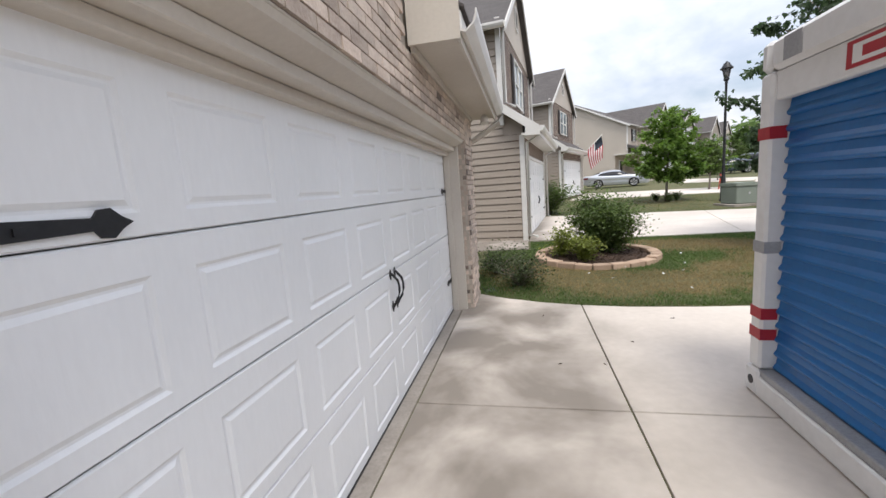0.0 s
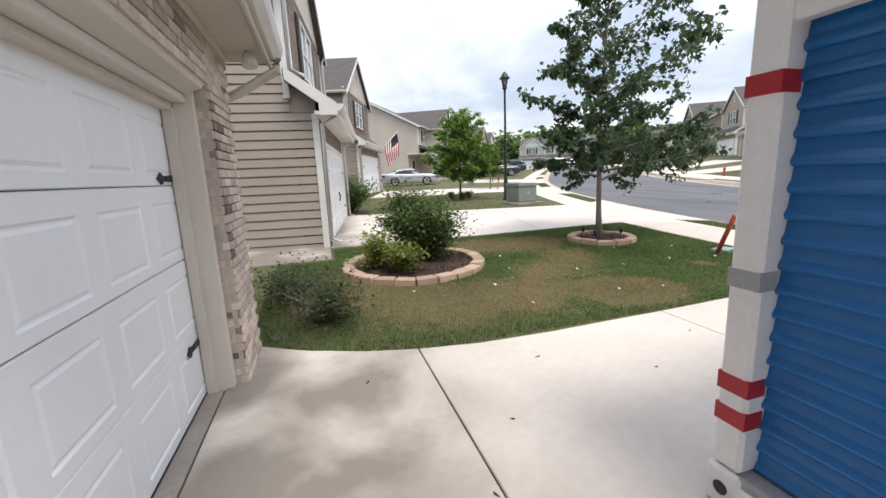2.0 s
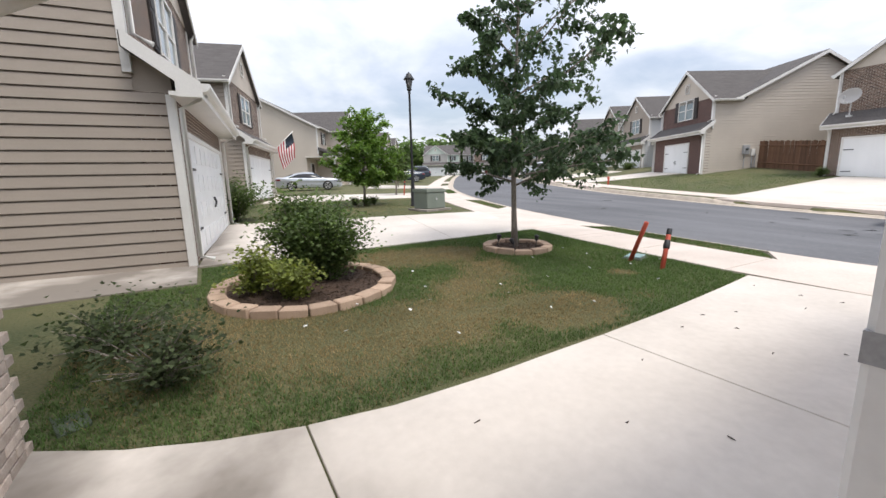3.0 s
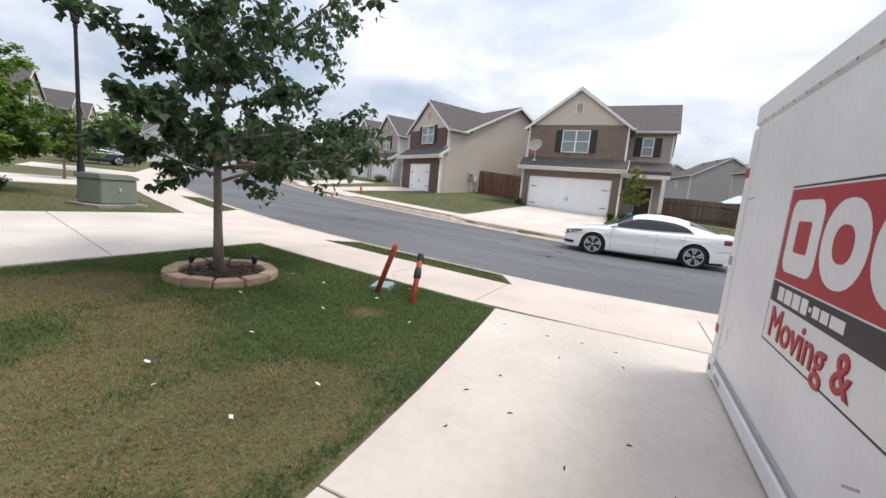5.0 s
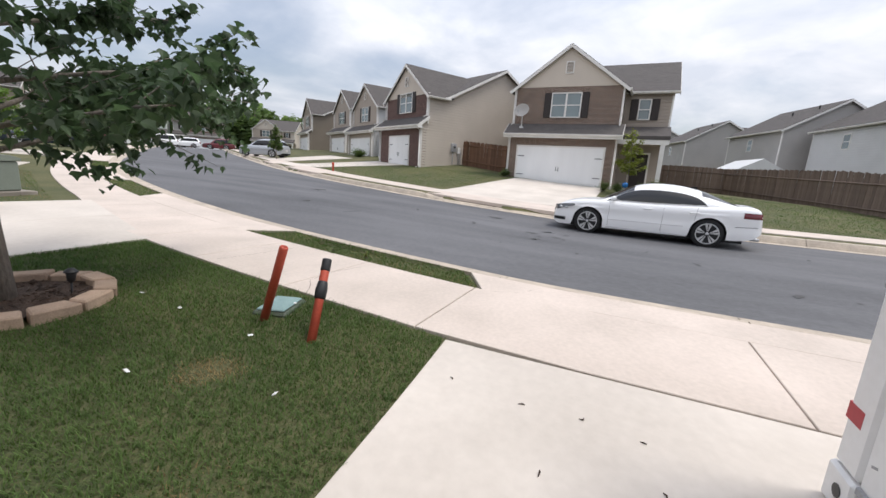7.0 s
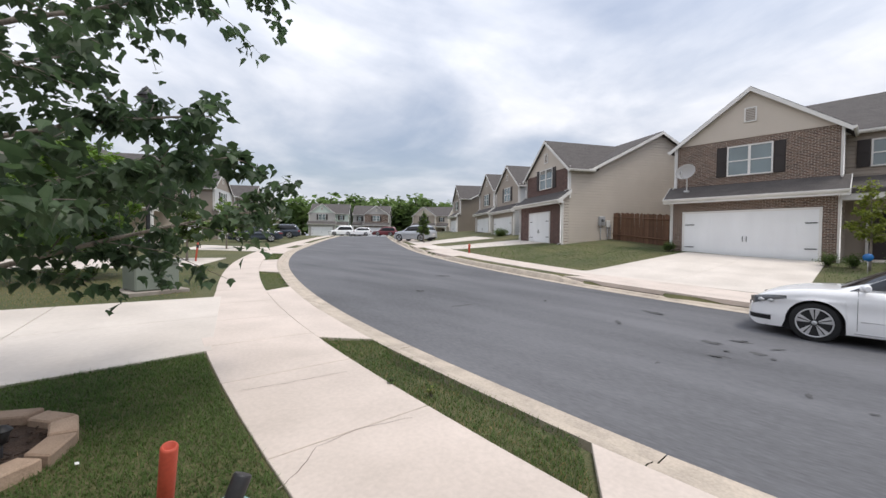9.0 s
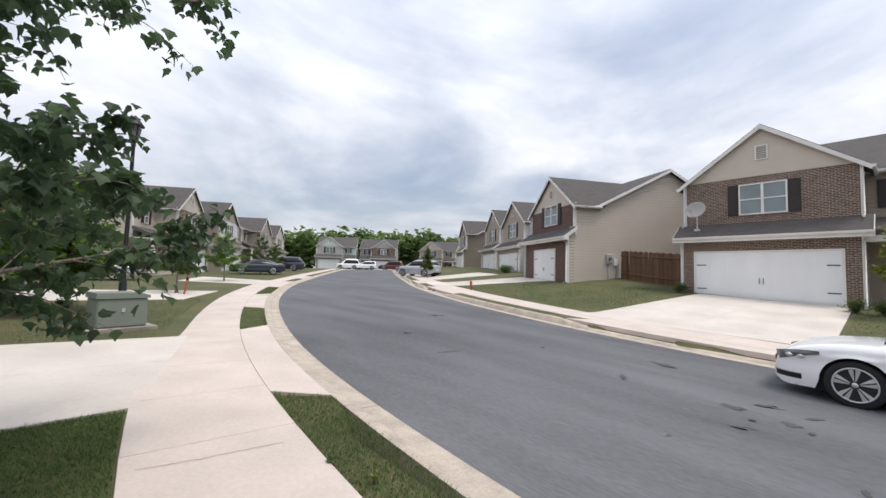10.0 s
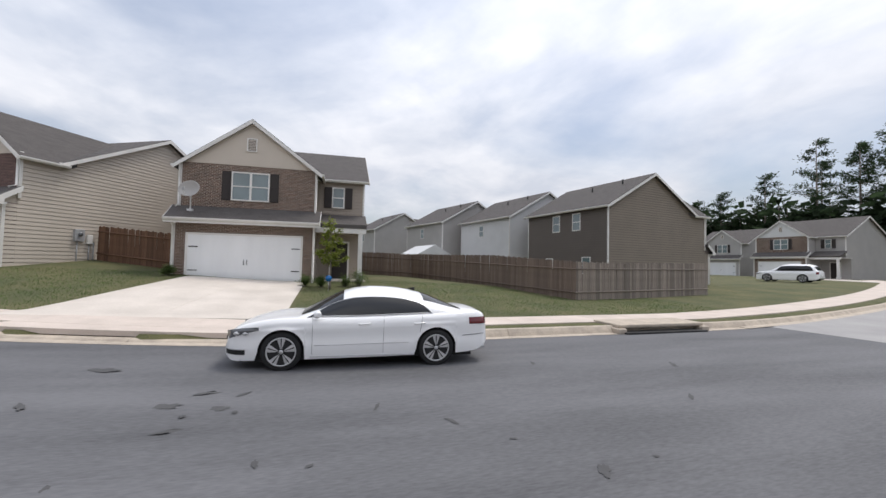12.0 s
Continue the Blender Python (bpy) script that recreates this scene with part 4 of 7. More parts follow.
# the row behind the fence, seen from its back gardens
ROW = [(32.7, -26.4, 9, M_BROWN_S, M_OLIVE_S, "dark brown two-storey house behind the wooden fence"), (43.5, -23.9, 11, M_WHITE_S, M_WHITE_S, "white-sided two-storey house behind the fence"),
       (53.6, -20.0, 15, M_GREY_S, M_GREY_S, "grey two-storey house in the row behind the fence"), (70.0, -14.4, 15, M_GREY_S, M_WHITE_S, "pale two-storey house far along the row"), (84.0, -9.0, 15, M_GREY_S, M_GREY_S, "grey two-storey house at the far end of the row")]
for k, (x, y, turn, s, g, lab) in enumerate(ROW):
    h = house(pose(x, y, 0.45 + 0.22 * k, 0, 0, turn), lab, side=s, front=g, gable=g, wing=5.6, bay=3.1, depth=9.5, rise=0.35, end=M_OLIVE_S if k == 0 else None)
    for vx, vy in ((1.8, 8.0), (4.3, 8.6)):
        vz = 8.67 - 0.56 * (vy - 6.95)
        part("roof_vent", tube([(vx, vy, vz - 0.1), (vx, vy, vz + 0.32)], 0.06, 8), M_TYRE, h, "dark plumbing vent on the roof")
    back_windows(h, 11.71, ((2.5, 4.2, 5.55), (4.7, 4.2, 5.55), (1.5, 0.9, 2.2), (5.5, 1.2, 2.1)) if k == 0 else ((4.2, 4.1, 5.3), (1.6, 1.0, 2.0), (3.4, 1.0, 2.0), (5.6, 1.0, 2.0)))
# across the side street
S1 = house(at_house(48.8, -55.0, -175), "brown brick and grey two-storey house across the side street", side=M_GREY_S, front=M_BROWN, gable=M_WHITE_S, bay=3.0)
S2 = house(at_house(65.0, -61.2, -175), "grey two-storey house with a porch across the side street", side=M_GREY_S, front=M_GREY_S, gable=M_GREY_S, mirror=True, bay=3.0)


# ---- our own garage front ----
DX, BX = -1.03, -0.73          # the door's face, the brick face
DY0, DY1, DTOP = 0.30, 5.22, 2.10


def build_own():
    w = structure(part("wall_garage", box((-1.30, 5.16, -0.1), (BX - 0.025, 5.85, 2.70)), M_MORTAR), "tan brick pier beside the garage door", "wall")
    structure(part("wall_above_door", box((-1.30, -1.2, DTOP + 0.16), (BX - 0.025, 5.16, 3.6)), M_MORTAR), "tan brick wall above the garage door", "wall")
    structure(part("wall_left_pier", box((-1.30, -1.2, -0.1), (BX - 0.025, 0.22, DTOP + 0.16)), M_MORTAR), "tan brick pier", "wall")
    structure(part("wall_house", box((-9.0, -6.0, -0.1), (-1.305, 5.84, 5.4)), M_TAUPE), "our own house behind the garage front", "wall")
    r = structure(part("roof_house", prism([(-6.6, 5.38), (6.4, 5.38), (0, 8.6)], 0, -9.3, -0.5), M_ROOF), "shingled roof of our own house", "roof")


build_own()


# ---- the garage door and its brickwork ----
def add_panel(bm, y0, y1, z0, z1, x):
    """A moulded panel: a groove round a raised field, seen from +x."""
    rings = []
    for inset, d in ((0.0, 0.0), (0.012, -0.009), (0.02, -0.009), (0.036, -0.001)):
        rings.append([bm.verts.new((x + d, a, b)) for a, b in ((y0 + inset, z0 + inset), (y1 - inset, z0 + inset), (y1 - inset, z1 - inset), (y0 + inset, z1 - inset))])
    for r0, r1 in zip(rings, rings[1:]):
        for k in range(4):
            bm.faces.new((r0[k], r0[(k + 1) % 4], r1[(k + 1) % 4], r1[k]))
    bm.faces.new(rings[-1])
    return rings[0]


def door_section(z0, z1, n=8):
    bm = bmesh.new()
    w = (DY1 - DY0) / n
    for c in range(n):
        a, b = DY0 + w * c, DY0 + w * (c + 1)
        r = add_panel(bm, a + 0.075, b - 0.075, z0 + 0.065, z1 - 0.105, DX)
        o = [bm.verts.new((DX, p, q)) for p, q in ((a, z0 + 0.006), (b, z0 + 0.006), (b, z1 - 0.006), (a, z1 - 0.006))]
        for k in range(4):
            bm.faces.new((o[k], o[(k + 1) % 4], r[(k + 1) % 4], r[k]))
    for za, zb in ((z0, z0 + 0.006), (z1 - 0.006, z1)):
        t = za if za == z0 else zb
        q = zb if za == z0 else za
        v = [bm.verts.new(c) for c in ((DX - 0.012, DY0, t), (DX - 0.012, DY1, t), (DX, DY1, q), (DX, DY0, q))]
        bm.faces.new(v)
    v = [bm.verts.new(c) for c in ((DX - 0.05, DY0, z0), (DX - 0.05, DY1, z0), (DX - 0.05, DY1, z1), (DX - 0.05, DY0, z1))]
    bm.faces.new(v)
    bmesh.ops.remove_doubles(bm, verts=bm.verts, dist=1e-5)
    return bm


def spear(length):
    """An iron strap with a spear-shaped end, along +y from 0."""
    out = [(0, -0.028), (length - 0.10, -0.016), (length - 0.085, -0.035), (length - 0.055, -0.038), (length - 0.03, -0.016), (length, 0.0)]
    return out + [(y, -z) for y, z in reversed(out[:-1])]


def build_garage_door():
    d = structure(new("door_garage"), "white panelled double garage door with black strap hinges", "garage door")
    for k in range(4):
        z0, z1 = 0.02 + 0.522 * k, 0.02 + 0.522 * (k + 1) - 0.004
        s = part("door_section", door_section(z0, z1), M_DOOR, d)
    part("weather_strip", box((DX - 0.03, DY0, 0.0), (DX + 0.004, DY1, 0.026)), M_BLACK, d)
    for zz in (0.44, 1.63):
        for s in (1, -1):
            bm = prism(spear(0.45 if s > 0 else 0.34), 0, 0, 0.008, pose(DX + 0.002, DY0 + 0.06 if s > 0 else DY1 - 0.06, zz, 0, 0, 0) @ Matrix.Diagonal((1, s, 1, 1)))
            h = part("strap_hinge", bm, M_BLACK, d, "black iron strap hinge with a spear end")
            for o in (0.03, 0.2):
                y = DY0 + 0.06 + o if s > 0 else DY1 - 0.06 - o
                part("bolt", box((DX + 0.01, y - 0.008, zz - 0.008), (DX + 0.016, y + 0.008, zz + 0.008)), M_BLACK, h)
    yc = (DY0 + DY1) / 2
    for o in (-0.03, 0.07):
        y = yc + o
        pts = [(DX + 0.012, y, 1.06), (DX + 0.03, y + 0.004, 1.03), (DX + 0.052, y + 0.014, 1.0), (DX + 0.058, y + 0.024, 0.955), (DX + 0.058, y + 0.02, 0.91), (DX + 0.05, y + 0.004, 0.865), (DX + 0.026, y - 0.006, 0.825), (DX + 0.012, y, 0.79)]
        h = part("pull_handle", tube(pts, [0.005, 0.010, 0.010, 0.009, 0.009, 0.010, 0.009, 0.004], 8), M_BLACK, d, "black wrought-iron pull handle")
        for zz in (1.045, 0.80):
            bm = prism([(-0.022, 0), (0, -0.042), (0.022, 0), (0, 0.042)], 0, 0, 0.007, pose(DX + 0.001, y, zz))
            part("handle_plate", bm, M_BLACK, h)
    # jambs and the stepped head
    tr = structure(new("trim_garage"), "cream-painted casing round the garage door", "trim")
    for y0, y1 in ((5.10, 5.158), (0.222, 0.28)):
        part("jamb", box((-1.28, y0, 0.0), (-0.83, y1, 2.25), None, 0.006), M_TRIM, tr)
        yy = (y0 - 0.02, y0) if y0 > 1 else (y1, y1 + 0.02)
        part("door_stop", box((-1.02, yy[0], 0.0), (-0.95, yy[1], 2.10), None, 0.004), M_TRIM, tr)
    part("head_board", box((-1.28, 0.28, 2.085), (-0.96, 5.10, 2.13), None, 0.005), M_TRIM, tr)
    part("head_board", box((-1.28, 0.28, 2.131), (-0.875, 5.10, 2.185), None, 0.006), M_TRIM, tr)
    part("head_board", box((-1.28, 0.22, 2.251), (-0.745, 5.158, 2.262), None, 0.003), M_TRIM, tr)
    bm = prism([(-0.96, 2.187), (-0.875, 2.187), (-0.765, 2.225), (-0.75, 2.25), (-0.96, 2.25)], 1, 0.28, 5.10)
    part("crown_moulding", bm, M_TRIM, tr)


build_garage_door()


def brick_mesh(lx, ly, lz):
    bm = box((-lx / 2, -ly / 2, -lz / 2), (lx / 2, ly / 2, lz / 2), None, 0.0035)
    me = bpy.data.meshes.new("brick")
    bm.to_mesh(me)
    bm.free()
    return me


def build_own_eaves():
    e = structure(new("eaves"), "cream boxed eave with gutter above the garage", "eaves")
    part("soffit", box((BX + 0.0, 2.70, 2.645), (-0.40, 6.05, 2.665)), M_TRIM, e)
    part("fascia", box((-0.40, 2.70, 2.60), (-0.375, 6.05, 2.80), None, 0.003), M_TRIM, e)
    part("frieze_board", box((BX + 0.001, 2.72, 2.585), (BX + 0.028, 5.84, 2.644), None, 0.004), M_TRIM, e)
    part("return_end", box((BX + 0.0, 2.672, 2.62), (-0.375, 2.70, 2.95)), M_TRIM, e)
    g = [(-0.374, 2.79), (-0.374, 2.665), (-0.34, 2.655), (-0.285, 2.70), (-0.262, 2.76), (-0.262, 2.79), (-0.27, 2.79), (-0.272, 2.762), (-0.292, 2.708), (-0.34, 2.668), (-0.366, 2.675), (-0.366, 2.79)]
    part("gutter", prism(g, 1, 2.68, 6.06), M_WTRIM, e)
    part("roof_edge", prism([(-0.34, 2.80), (-0.34, 2.82), (-0.75, 3.10), (-0.75, 3.07)], 1, 2.68, 6.07), M_ROOF, e)
    part("downspout", tube([(-0.32, 5.98, 2.67), (-0.34, 5.97, 2.56), (-0.66, 5.93, 2.36), (-0.84, 5.92, 2.28), (-0.93, 5.92, 2.2), (-0.93, 5.92, 0.12)], 0.042, 8), M_TRIM, e, "cream downspout with an elbow")
    part("soffit_light", tube([(-0.52, 5.72, 2.645), (-0.52, 5.72, 2.60), (-0.515, 5.70, 2.53)], [0.03, 0.055, 0.06], 12), M_WTRIM, e, "small round white flood lamp")
    part("side_soffit", box((-8.9, 5.852, 2.70), (BX, 6.04, 2.72)), M_TRIM, e)


build_own_eaves()


# ---- the storage container ----
PX0, PX1, PY0, PY1, PZ = 1.57, 6.295, 0.66, 3.11, 2.42


def text_mesh(body, size, m, depth, name, material, parent):
    cu = bpy.data.curves.new(name, "FONT")
    cu.body, cu.size, cu.extrude, cu.offset = body, size, depth, 0.0
    cu.bevel_depth, cu.bevel_resolution = 0.0045, 0
    tmp = bpy.data.objects.new(name, cu)
    me = bpy.data.meshes.new_from_object(tmp)
    me.transform(m)
    me.materials.clear()
    me.materials.append(material)
    bpy.data.objects.remove(tmp)
    ob = new(name, me)
    ob.parent = parent
    return ob


def ring_shape(w, h, t, r, seg=6):
    """A rounded block with a slot through it, in (x, z)."""
    def rr(w, h, r):
        out = []
        for cx, cz, a0 in ((w / 2 - r, h / 2 - r, 0), (-w / 2 + r, h / 2 - r, 90), (-w / 2 + r, -h / 2 + r, 180), (w / 2 - r, -h / 2 + r, 270)):
            for k in range(seg + 1):
                a = radians(a0 + 90 * k / seg)
                out.append((cx + r * math.cos(a), cz + r * math.sin(a)))
        return out
    o, i = rr(w, h, r), rr(w - 2 * t, h - 2 * t, max(r - t, 0.02))
    bm = bmesh.new()
    n = len(o)
    for y in (0.0,):
        a = [bm.verts.new((x, 0.0, z)) for x, z in o]
        b = [bm.verts.new((x, 0.0, z)) for x, z in i]
        for k in range(n):
            bm.faces.new((a[k], a[(k + 1) % n], b[(k + 1) % n], b[k]))
    ext = bmesh.ops.extrude_face_region(bm, geom=bm.faces[:])
    bmesh.ops.translate(bm, verts=[v for v in ext["geom"] if isinstance(v, bmesh.types.BMVert)], vec=(0, 0.0015, 0))
    bmesh.ops.recalc_face_normals(bm, faces=bm.faces)
    return bm


def build_pod():
    root = thing("storage_container", pose(0, 0, 0.024), "white moving container with a blue roll-up door on the driveway", "container")
    p = lambda n, b, m, par=root, l="": part(n, b, m, par, l)
    # body panels inside a frame
    p("side_panel", box((PX0 + 0.16, PY1 - 0.03, 0.16), (PX1 - 0.2, PY1 - 0.012, PZ - 0.2)), M_POD)
    p("side_panel", box((PX0 + 0.16, PY0 + 0.012, 0.16), (PX1 - 0.2, PY0 + 0.03, PZ - 0.2)), M_POD)
    p("end_panel", box((PX1 - 0.03, PY0 + 0.2, 0.16), (PX1 - 0.012, PY1 - 0.2, PZ - 0.2)), M_POD)
    p("roof_panel", box((PX0 + 0.05, PY0 + 0.05, PZ - 0.06), (PX1 - 0.05, PY1 - 0.05, PZ - 0.02)), M_POD)
    p("floor_panel", box((PX0 + 0.06, PY0 + 0.03, 0.08), (PX1 - 0.06, PY1 - 0.03, 0.15)), M_PODG)
    for x0, x1 in ((PX0, PX0 + 0.17), (PX1 - 0.19, PX1)):
        for y0, y1 in ((PY0, PY0 + 0.13), (PY1 - 0.13, PY1)) if x0 < 3 else ((PY0, PY0 + 0.19), (PY1 - 0.19, PY1)):
            post = p("corner_post", box((x0, y0, 0.20), (x1, y1, PZ - 0.2), None, 0.018), M_POD)
            for za, zb, m in ((0.42, 0.50, M_RED), (0.57, 0.65, M_RED), (1.04, 1.12, M_PODG), (1.80, 1.88, M_RED)):
                if x0 > 3 and m is M_RED and za == 0.57:
                    continue
                if x0 > 3:
                    yy = (y0 - 0.0015, y0 + 0.09) if y0 < 1 else (y1 - 0.09, y1 + 0.0015)
                    p("marking_band", box((x1 - 0.12, yy[0], za), (x1 + 0.0015, yy[1], zb)), m, post)
                else:
                    p("marking_band", box((x0 - 0.0015, y0 + 0.02 if y0 < 1 else y0 - 0.0015, za), (x0 + 0.1, y1 + 0.0015, zb)), m, post)
            foot = p("corner_casting", box((x0 - 0.012, y0 - 0.012, 0.0), (x1 + 0.012, y1 + 0.012, 0.197), None, 0.015), M_POD)
            yf = y1 + 0.012 if y0 > 1 else y0 - 0.015
            p("casting_hole", tube([(x0 + 0.08, yf, 0.1), (x0 + 0.08, yf + 0.004, 0.1)], 0.033, 12), M_SIGNB, foot)
            if x0 < 3:
                p("casting_hole", tube([(x0 - 0.0155, (y0 + y1) / 2, 0.1), (x0 - 0.0115, (y0 + y1) / 2, 0.1)], 0.033, 12), M_SIGNB, foot)
    for y0, y1 in ((PY0, PY0 + 0.1), (PY1 - 0.1, PY1)):
        p("top_rail", box((PX0 - 0.005, y0, PZ - 0.197), (PX1 + 0.005, y1, PZ), None, 0.03), M_POD)
        p("bottom_rail", box((PX0 + 0.19, y0 - 0.01, 0.03), (PX1 - 0.21, y1 + 0.01, 0.155), None, 0.012), M_POD)
        yy = PY1 - 0.0 if y0 > 1 else PY0
        p("rub_strip", box((PX0 + 0.2, yy - 0.016, 0.165), (PX1 - 0.2, yy + 0.004, 0.205), None, 0.006), M_PODG)
    for x0, x1 in ((PX0, PX0 + 0.1), (PX1 - 0.1, PX1)):
        p("top_rail", box((x0, PY0 + 0.1, PZ - 0.197), (x1, PY1 - 0.1, PZ - 0.002), None, 0.03), M_POD)
        p("bottom_rail", box((x0 - 0.008, PY0 + 0.2 if x0 > 3 else PY0 + 0.115, 0.0), (x1, PY1 - 0.2 if x0 > 3 else PY1 - 0.115, 0.15), None, 0.012), M_POD)
    p("door_header", box((PX0 + 0.03, PY0 + 0.10, PZ - 0.38), (PX0 + 0.1, PY1 - 0.10, PZ - 0.2), None, 0.008), M_POD)
    p("door_sill", box((PX0 + 0.005, PY0 + 0.105, 0.151), (PX0 + 0.14, PY1 - 0.105, 0.20), None, 0.006), M_PODG)
    p("marking_band", box((PX0 - 0.0065, PY1 - 0.40, PZ - 0.165), (PX0 + 0.02, PY1 - 0.24, PZ - 0.03)), M_PODG)
    # rivets along the side
    for k in range(22):
        x = PX0 + 0.25 + k * 0.2
        p("rivet", box((x - 0.008, PY1 - 0.001, PZ - 0.185), (x + 0.008, PY1 + 0.003, PZ - 0.169)), M_PODG)
    # roll-up door of curved slats
    door = p("rollup_door", box((PX0 + 0.115, PY0 + 0.10, 0.2), (PX0 + 0.125, PY1 - 0.10, PZ - 0.37)), M_BLUE, root, "blue corrugated steel roll-up door")
    n = 18
    zt, zb = PZ - 0.38, 0.2
    for k in range(n):
        z0, z1 = zb + (zt - zb) * k / n, zb + (zt - zb) * (k + 1) / n
        h = z1 - z0
        pts = [(PX0 + 0.114, z0), (PX0 + 0.098, z0 + h * 0.05), (PX0 + 0.089, z0 + h * 0.16), (PX0 + 0.089, z0 + h * 0.26), (PX0 + 0.097, z0 + h * 0.38), (PX0 + 0.107, z0 + h * 0.52), (PX0 + 0.110, z0 + h * 0.8), (PX0 + 0.114, z1)]
        p("slat", prism(pts, 1, PY0 + 0.105, PY1 - 0.105), M_BLUE, door)
    # signs: red field, black band, white field, on the long side
    y = PY1 - 0.012
    xs, w = 5.115, 1.95
    sign = p("sign", box((xs - w, y, 0.725), (xs, y + 0.0015, 1.66)), M_SIGNW, root, "red, black and white vinyl sign")
    p("sign_border", box((xs - w - 0.012, y + 0.0002, 0.713), (xs + 0.012, y + 0.0008, 1.672)), M_SIGNB, sign)
    p("red_field", box((xs - w + 0.01, y + 0.0016, 1.105), (xs - 0.01, y + 0.003, 1.65)), M_RED, sign)
    p("black_band", box((xs - w + 0.01, y + 0.0016, 0.97), (xs - 0.01, y + 0.003, 1.095)), M_SIGNB, sign)
    for k in range(4):
        bm = ring_shape(0.43, 0.42, 0.12, 0.2 if k else 0.08)
        bmesh.ops.transform(bm, matrix=pose(xs - 0.29 - 0.46 * k, y + 0.003, 1.375), verts=bm.verts)
        p("emblem_shape", bm, M_SIGNW, sign)
    for k, bw in enumerate((0.09, 0.1, 0.1, 0.08, 0.03, 0.07, 0.08, 0.13)):
        x = xs - 0.12 - sum((0.09, 0.1, 0.1, 0.08, 0.03, 0.07, 0.08, 0.13)[:k]) - 0.018 * k
        hh = 0.04 if k < 4 else 0.028 if k > 4 else 0.012
        p("lettering_bar", box((x - bw, y + 0.003, 1.032 - hh), (x, y + 0.0042, 1.032 + hh)), M_SIGNW, sign)
    turn = pose(0, 0, 0, 0, 0, 180) @ pose(0, 0, 0, 90, 0, 0)
    text_mesh("Moving &", 0.26, pose(xs - 0.08, y + 0.003, 0.765) @ turn, 0.0008, "lettering", M_RED, sign)
    for k in range(4):
        p("lettering_bar", box((xs - 1.36 - 0.13 * k - 0.1, y + 0.0018, 0.775), (xs - 1.36 - 0.13 * k, y + 0.003, 0.775 + (0.17 if k == 0 else 0.12))), M_RED, sign)
    # the plate on the header
    plate = p("header_plate", box((PX0 + 0.027, 2.02, PZ - 0.345), (PX0 + 0.0305, 2.42, PZ - 0.215)), M_RED, root, "small red and white emblem plate")
    p("emblem_shape", box((PX0 + 0.0255, 2.06, PZ - 0.325), (PX0 + 0.0272, 2.38, PZ - 0.235)), M_SIGNW, plate)
    p("emblem_shape", box((PX0 + 0.0245, 2.14, PZ - 0.305), (PX0 + 0.0257, 2.32, PZ - 0.255)), M_RED, plate)
    # serial bars and scuffs
    for k in range(8):
        p("serial_bar", box((PX1 - 0.30 - 0.03 * k - 0.02, PY1 + 0.0101, 0.07), (PX1 - 0.30 - 0.03 * k, PY1 + 0.0112, 0.12)), M_PODG)
    for x, z, l, tl in ((6.02, 1.62, 0.14, 4), (5.93, 0.52, 0.05, 70), (5.92, 0.47, 0.09, -60), (6.05, 0.33, 0.04, 20), (3.9, 0.5, 0.12, 25), (2.9, 0.9, 0.08, -35)):
        p("scuff", box((-l / 2, 0, -0.006), (l / 2, 0.0012, 0.006), pose(x, PY1 - 0.0119, z, 0, tl, 0)), M_PODG)


build_pod()


# ---- plants ----
def leaf_mesh(name, places, size, material, parent, seed, droop=0.5, kind="stuff", slim=0.5, label=""):
    """Many small folded leaves at the places given, as one mesh."""
    r = np.random.RandomState(seed)
    P = np.array(places, dtype=float)
    n = len(P)
    az = r.uniform(0, 2 * np.pi, n)
    pitch = -droop + r.normal(0, 0.5, n)
    L = size * r.uniform(0.65, 1.25, n)
    d = np.stack([np.cos(az) * np.cos(pitch), np.sin(az) * np.cos(pitch), np.sin(pitch)], 1)
    side = np.stack([-np.sin(az), np.cos(az), r.uniform(-0.5, 0.5, n)], 1)
    up = np.cross(d, side)
    w = (L * slim)[:, None]
    base, tip = P, P + d * L[:, None]
    mid = P + d * (L * 0.45)[:, None]
    fold = (L * 0.10)[:, None]
    at = lambda f, g: (P + d * (L * f)[:, None] + side * w * g + up * fold * abs(g))
    if slim >= 0.5 and n < 20000:
        # a broad leaf with two side lobes
        ring = [base, at(0.06, 0.6), at(0.46, 1.05), at(0.56, 0.55), tip - up * fold, at(0.56, -0.55), at(0.46, -1.05), at(0.06, -0.6), mid - up * fold * 0.3]
    else:
        ring = [base, mid + side * w + up * fold, tip, mid - side * w + up * fold, mid - up * fold * 0.3]
    V = np.stack(ring, 1).reshape(-1, 3)
    k_v = len(V) // n
    F = []
    for k in range(n):
        o = k_v * k
        F += [(o + j, o + (j + 1) % (k_v - 1), o + k_v - 1) for j in range(k_v - 1)]
    me = bpy.data.meshes.new(name)
    me.from_pydata(V.tolist(), [], F)
    me.materials.append(material)
    ob = new(name, me)
    ob.parent = parent
    if label:
        ob["label"] = label
    return tagged(ob, kind=kind)


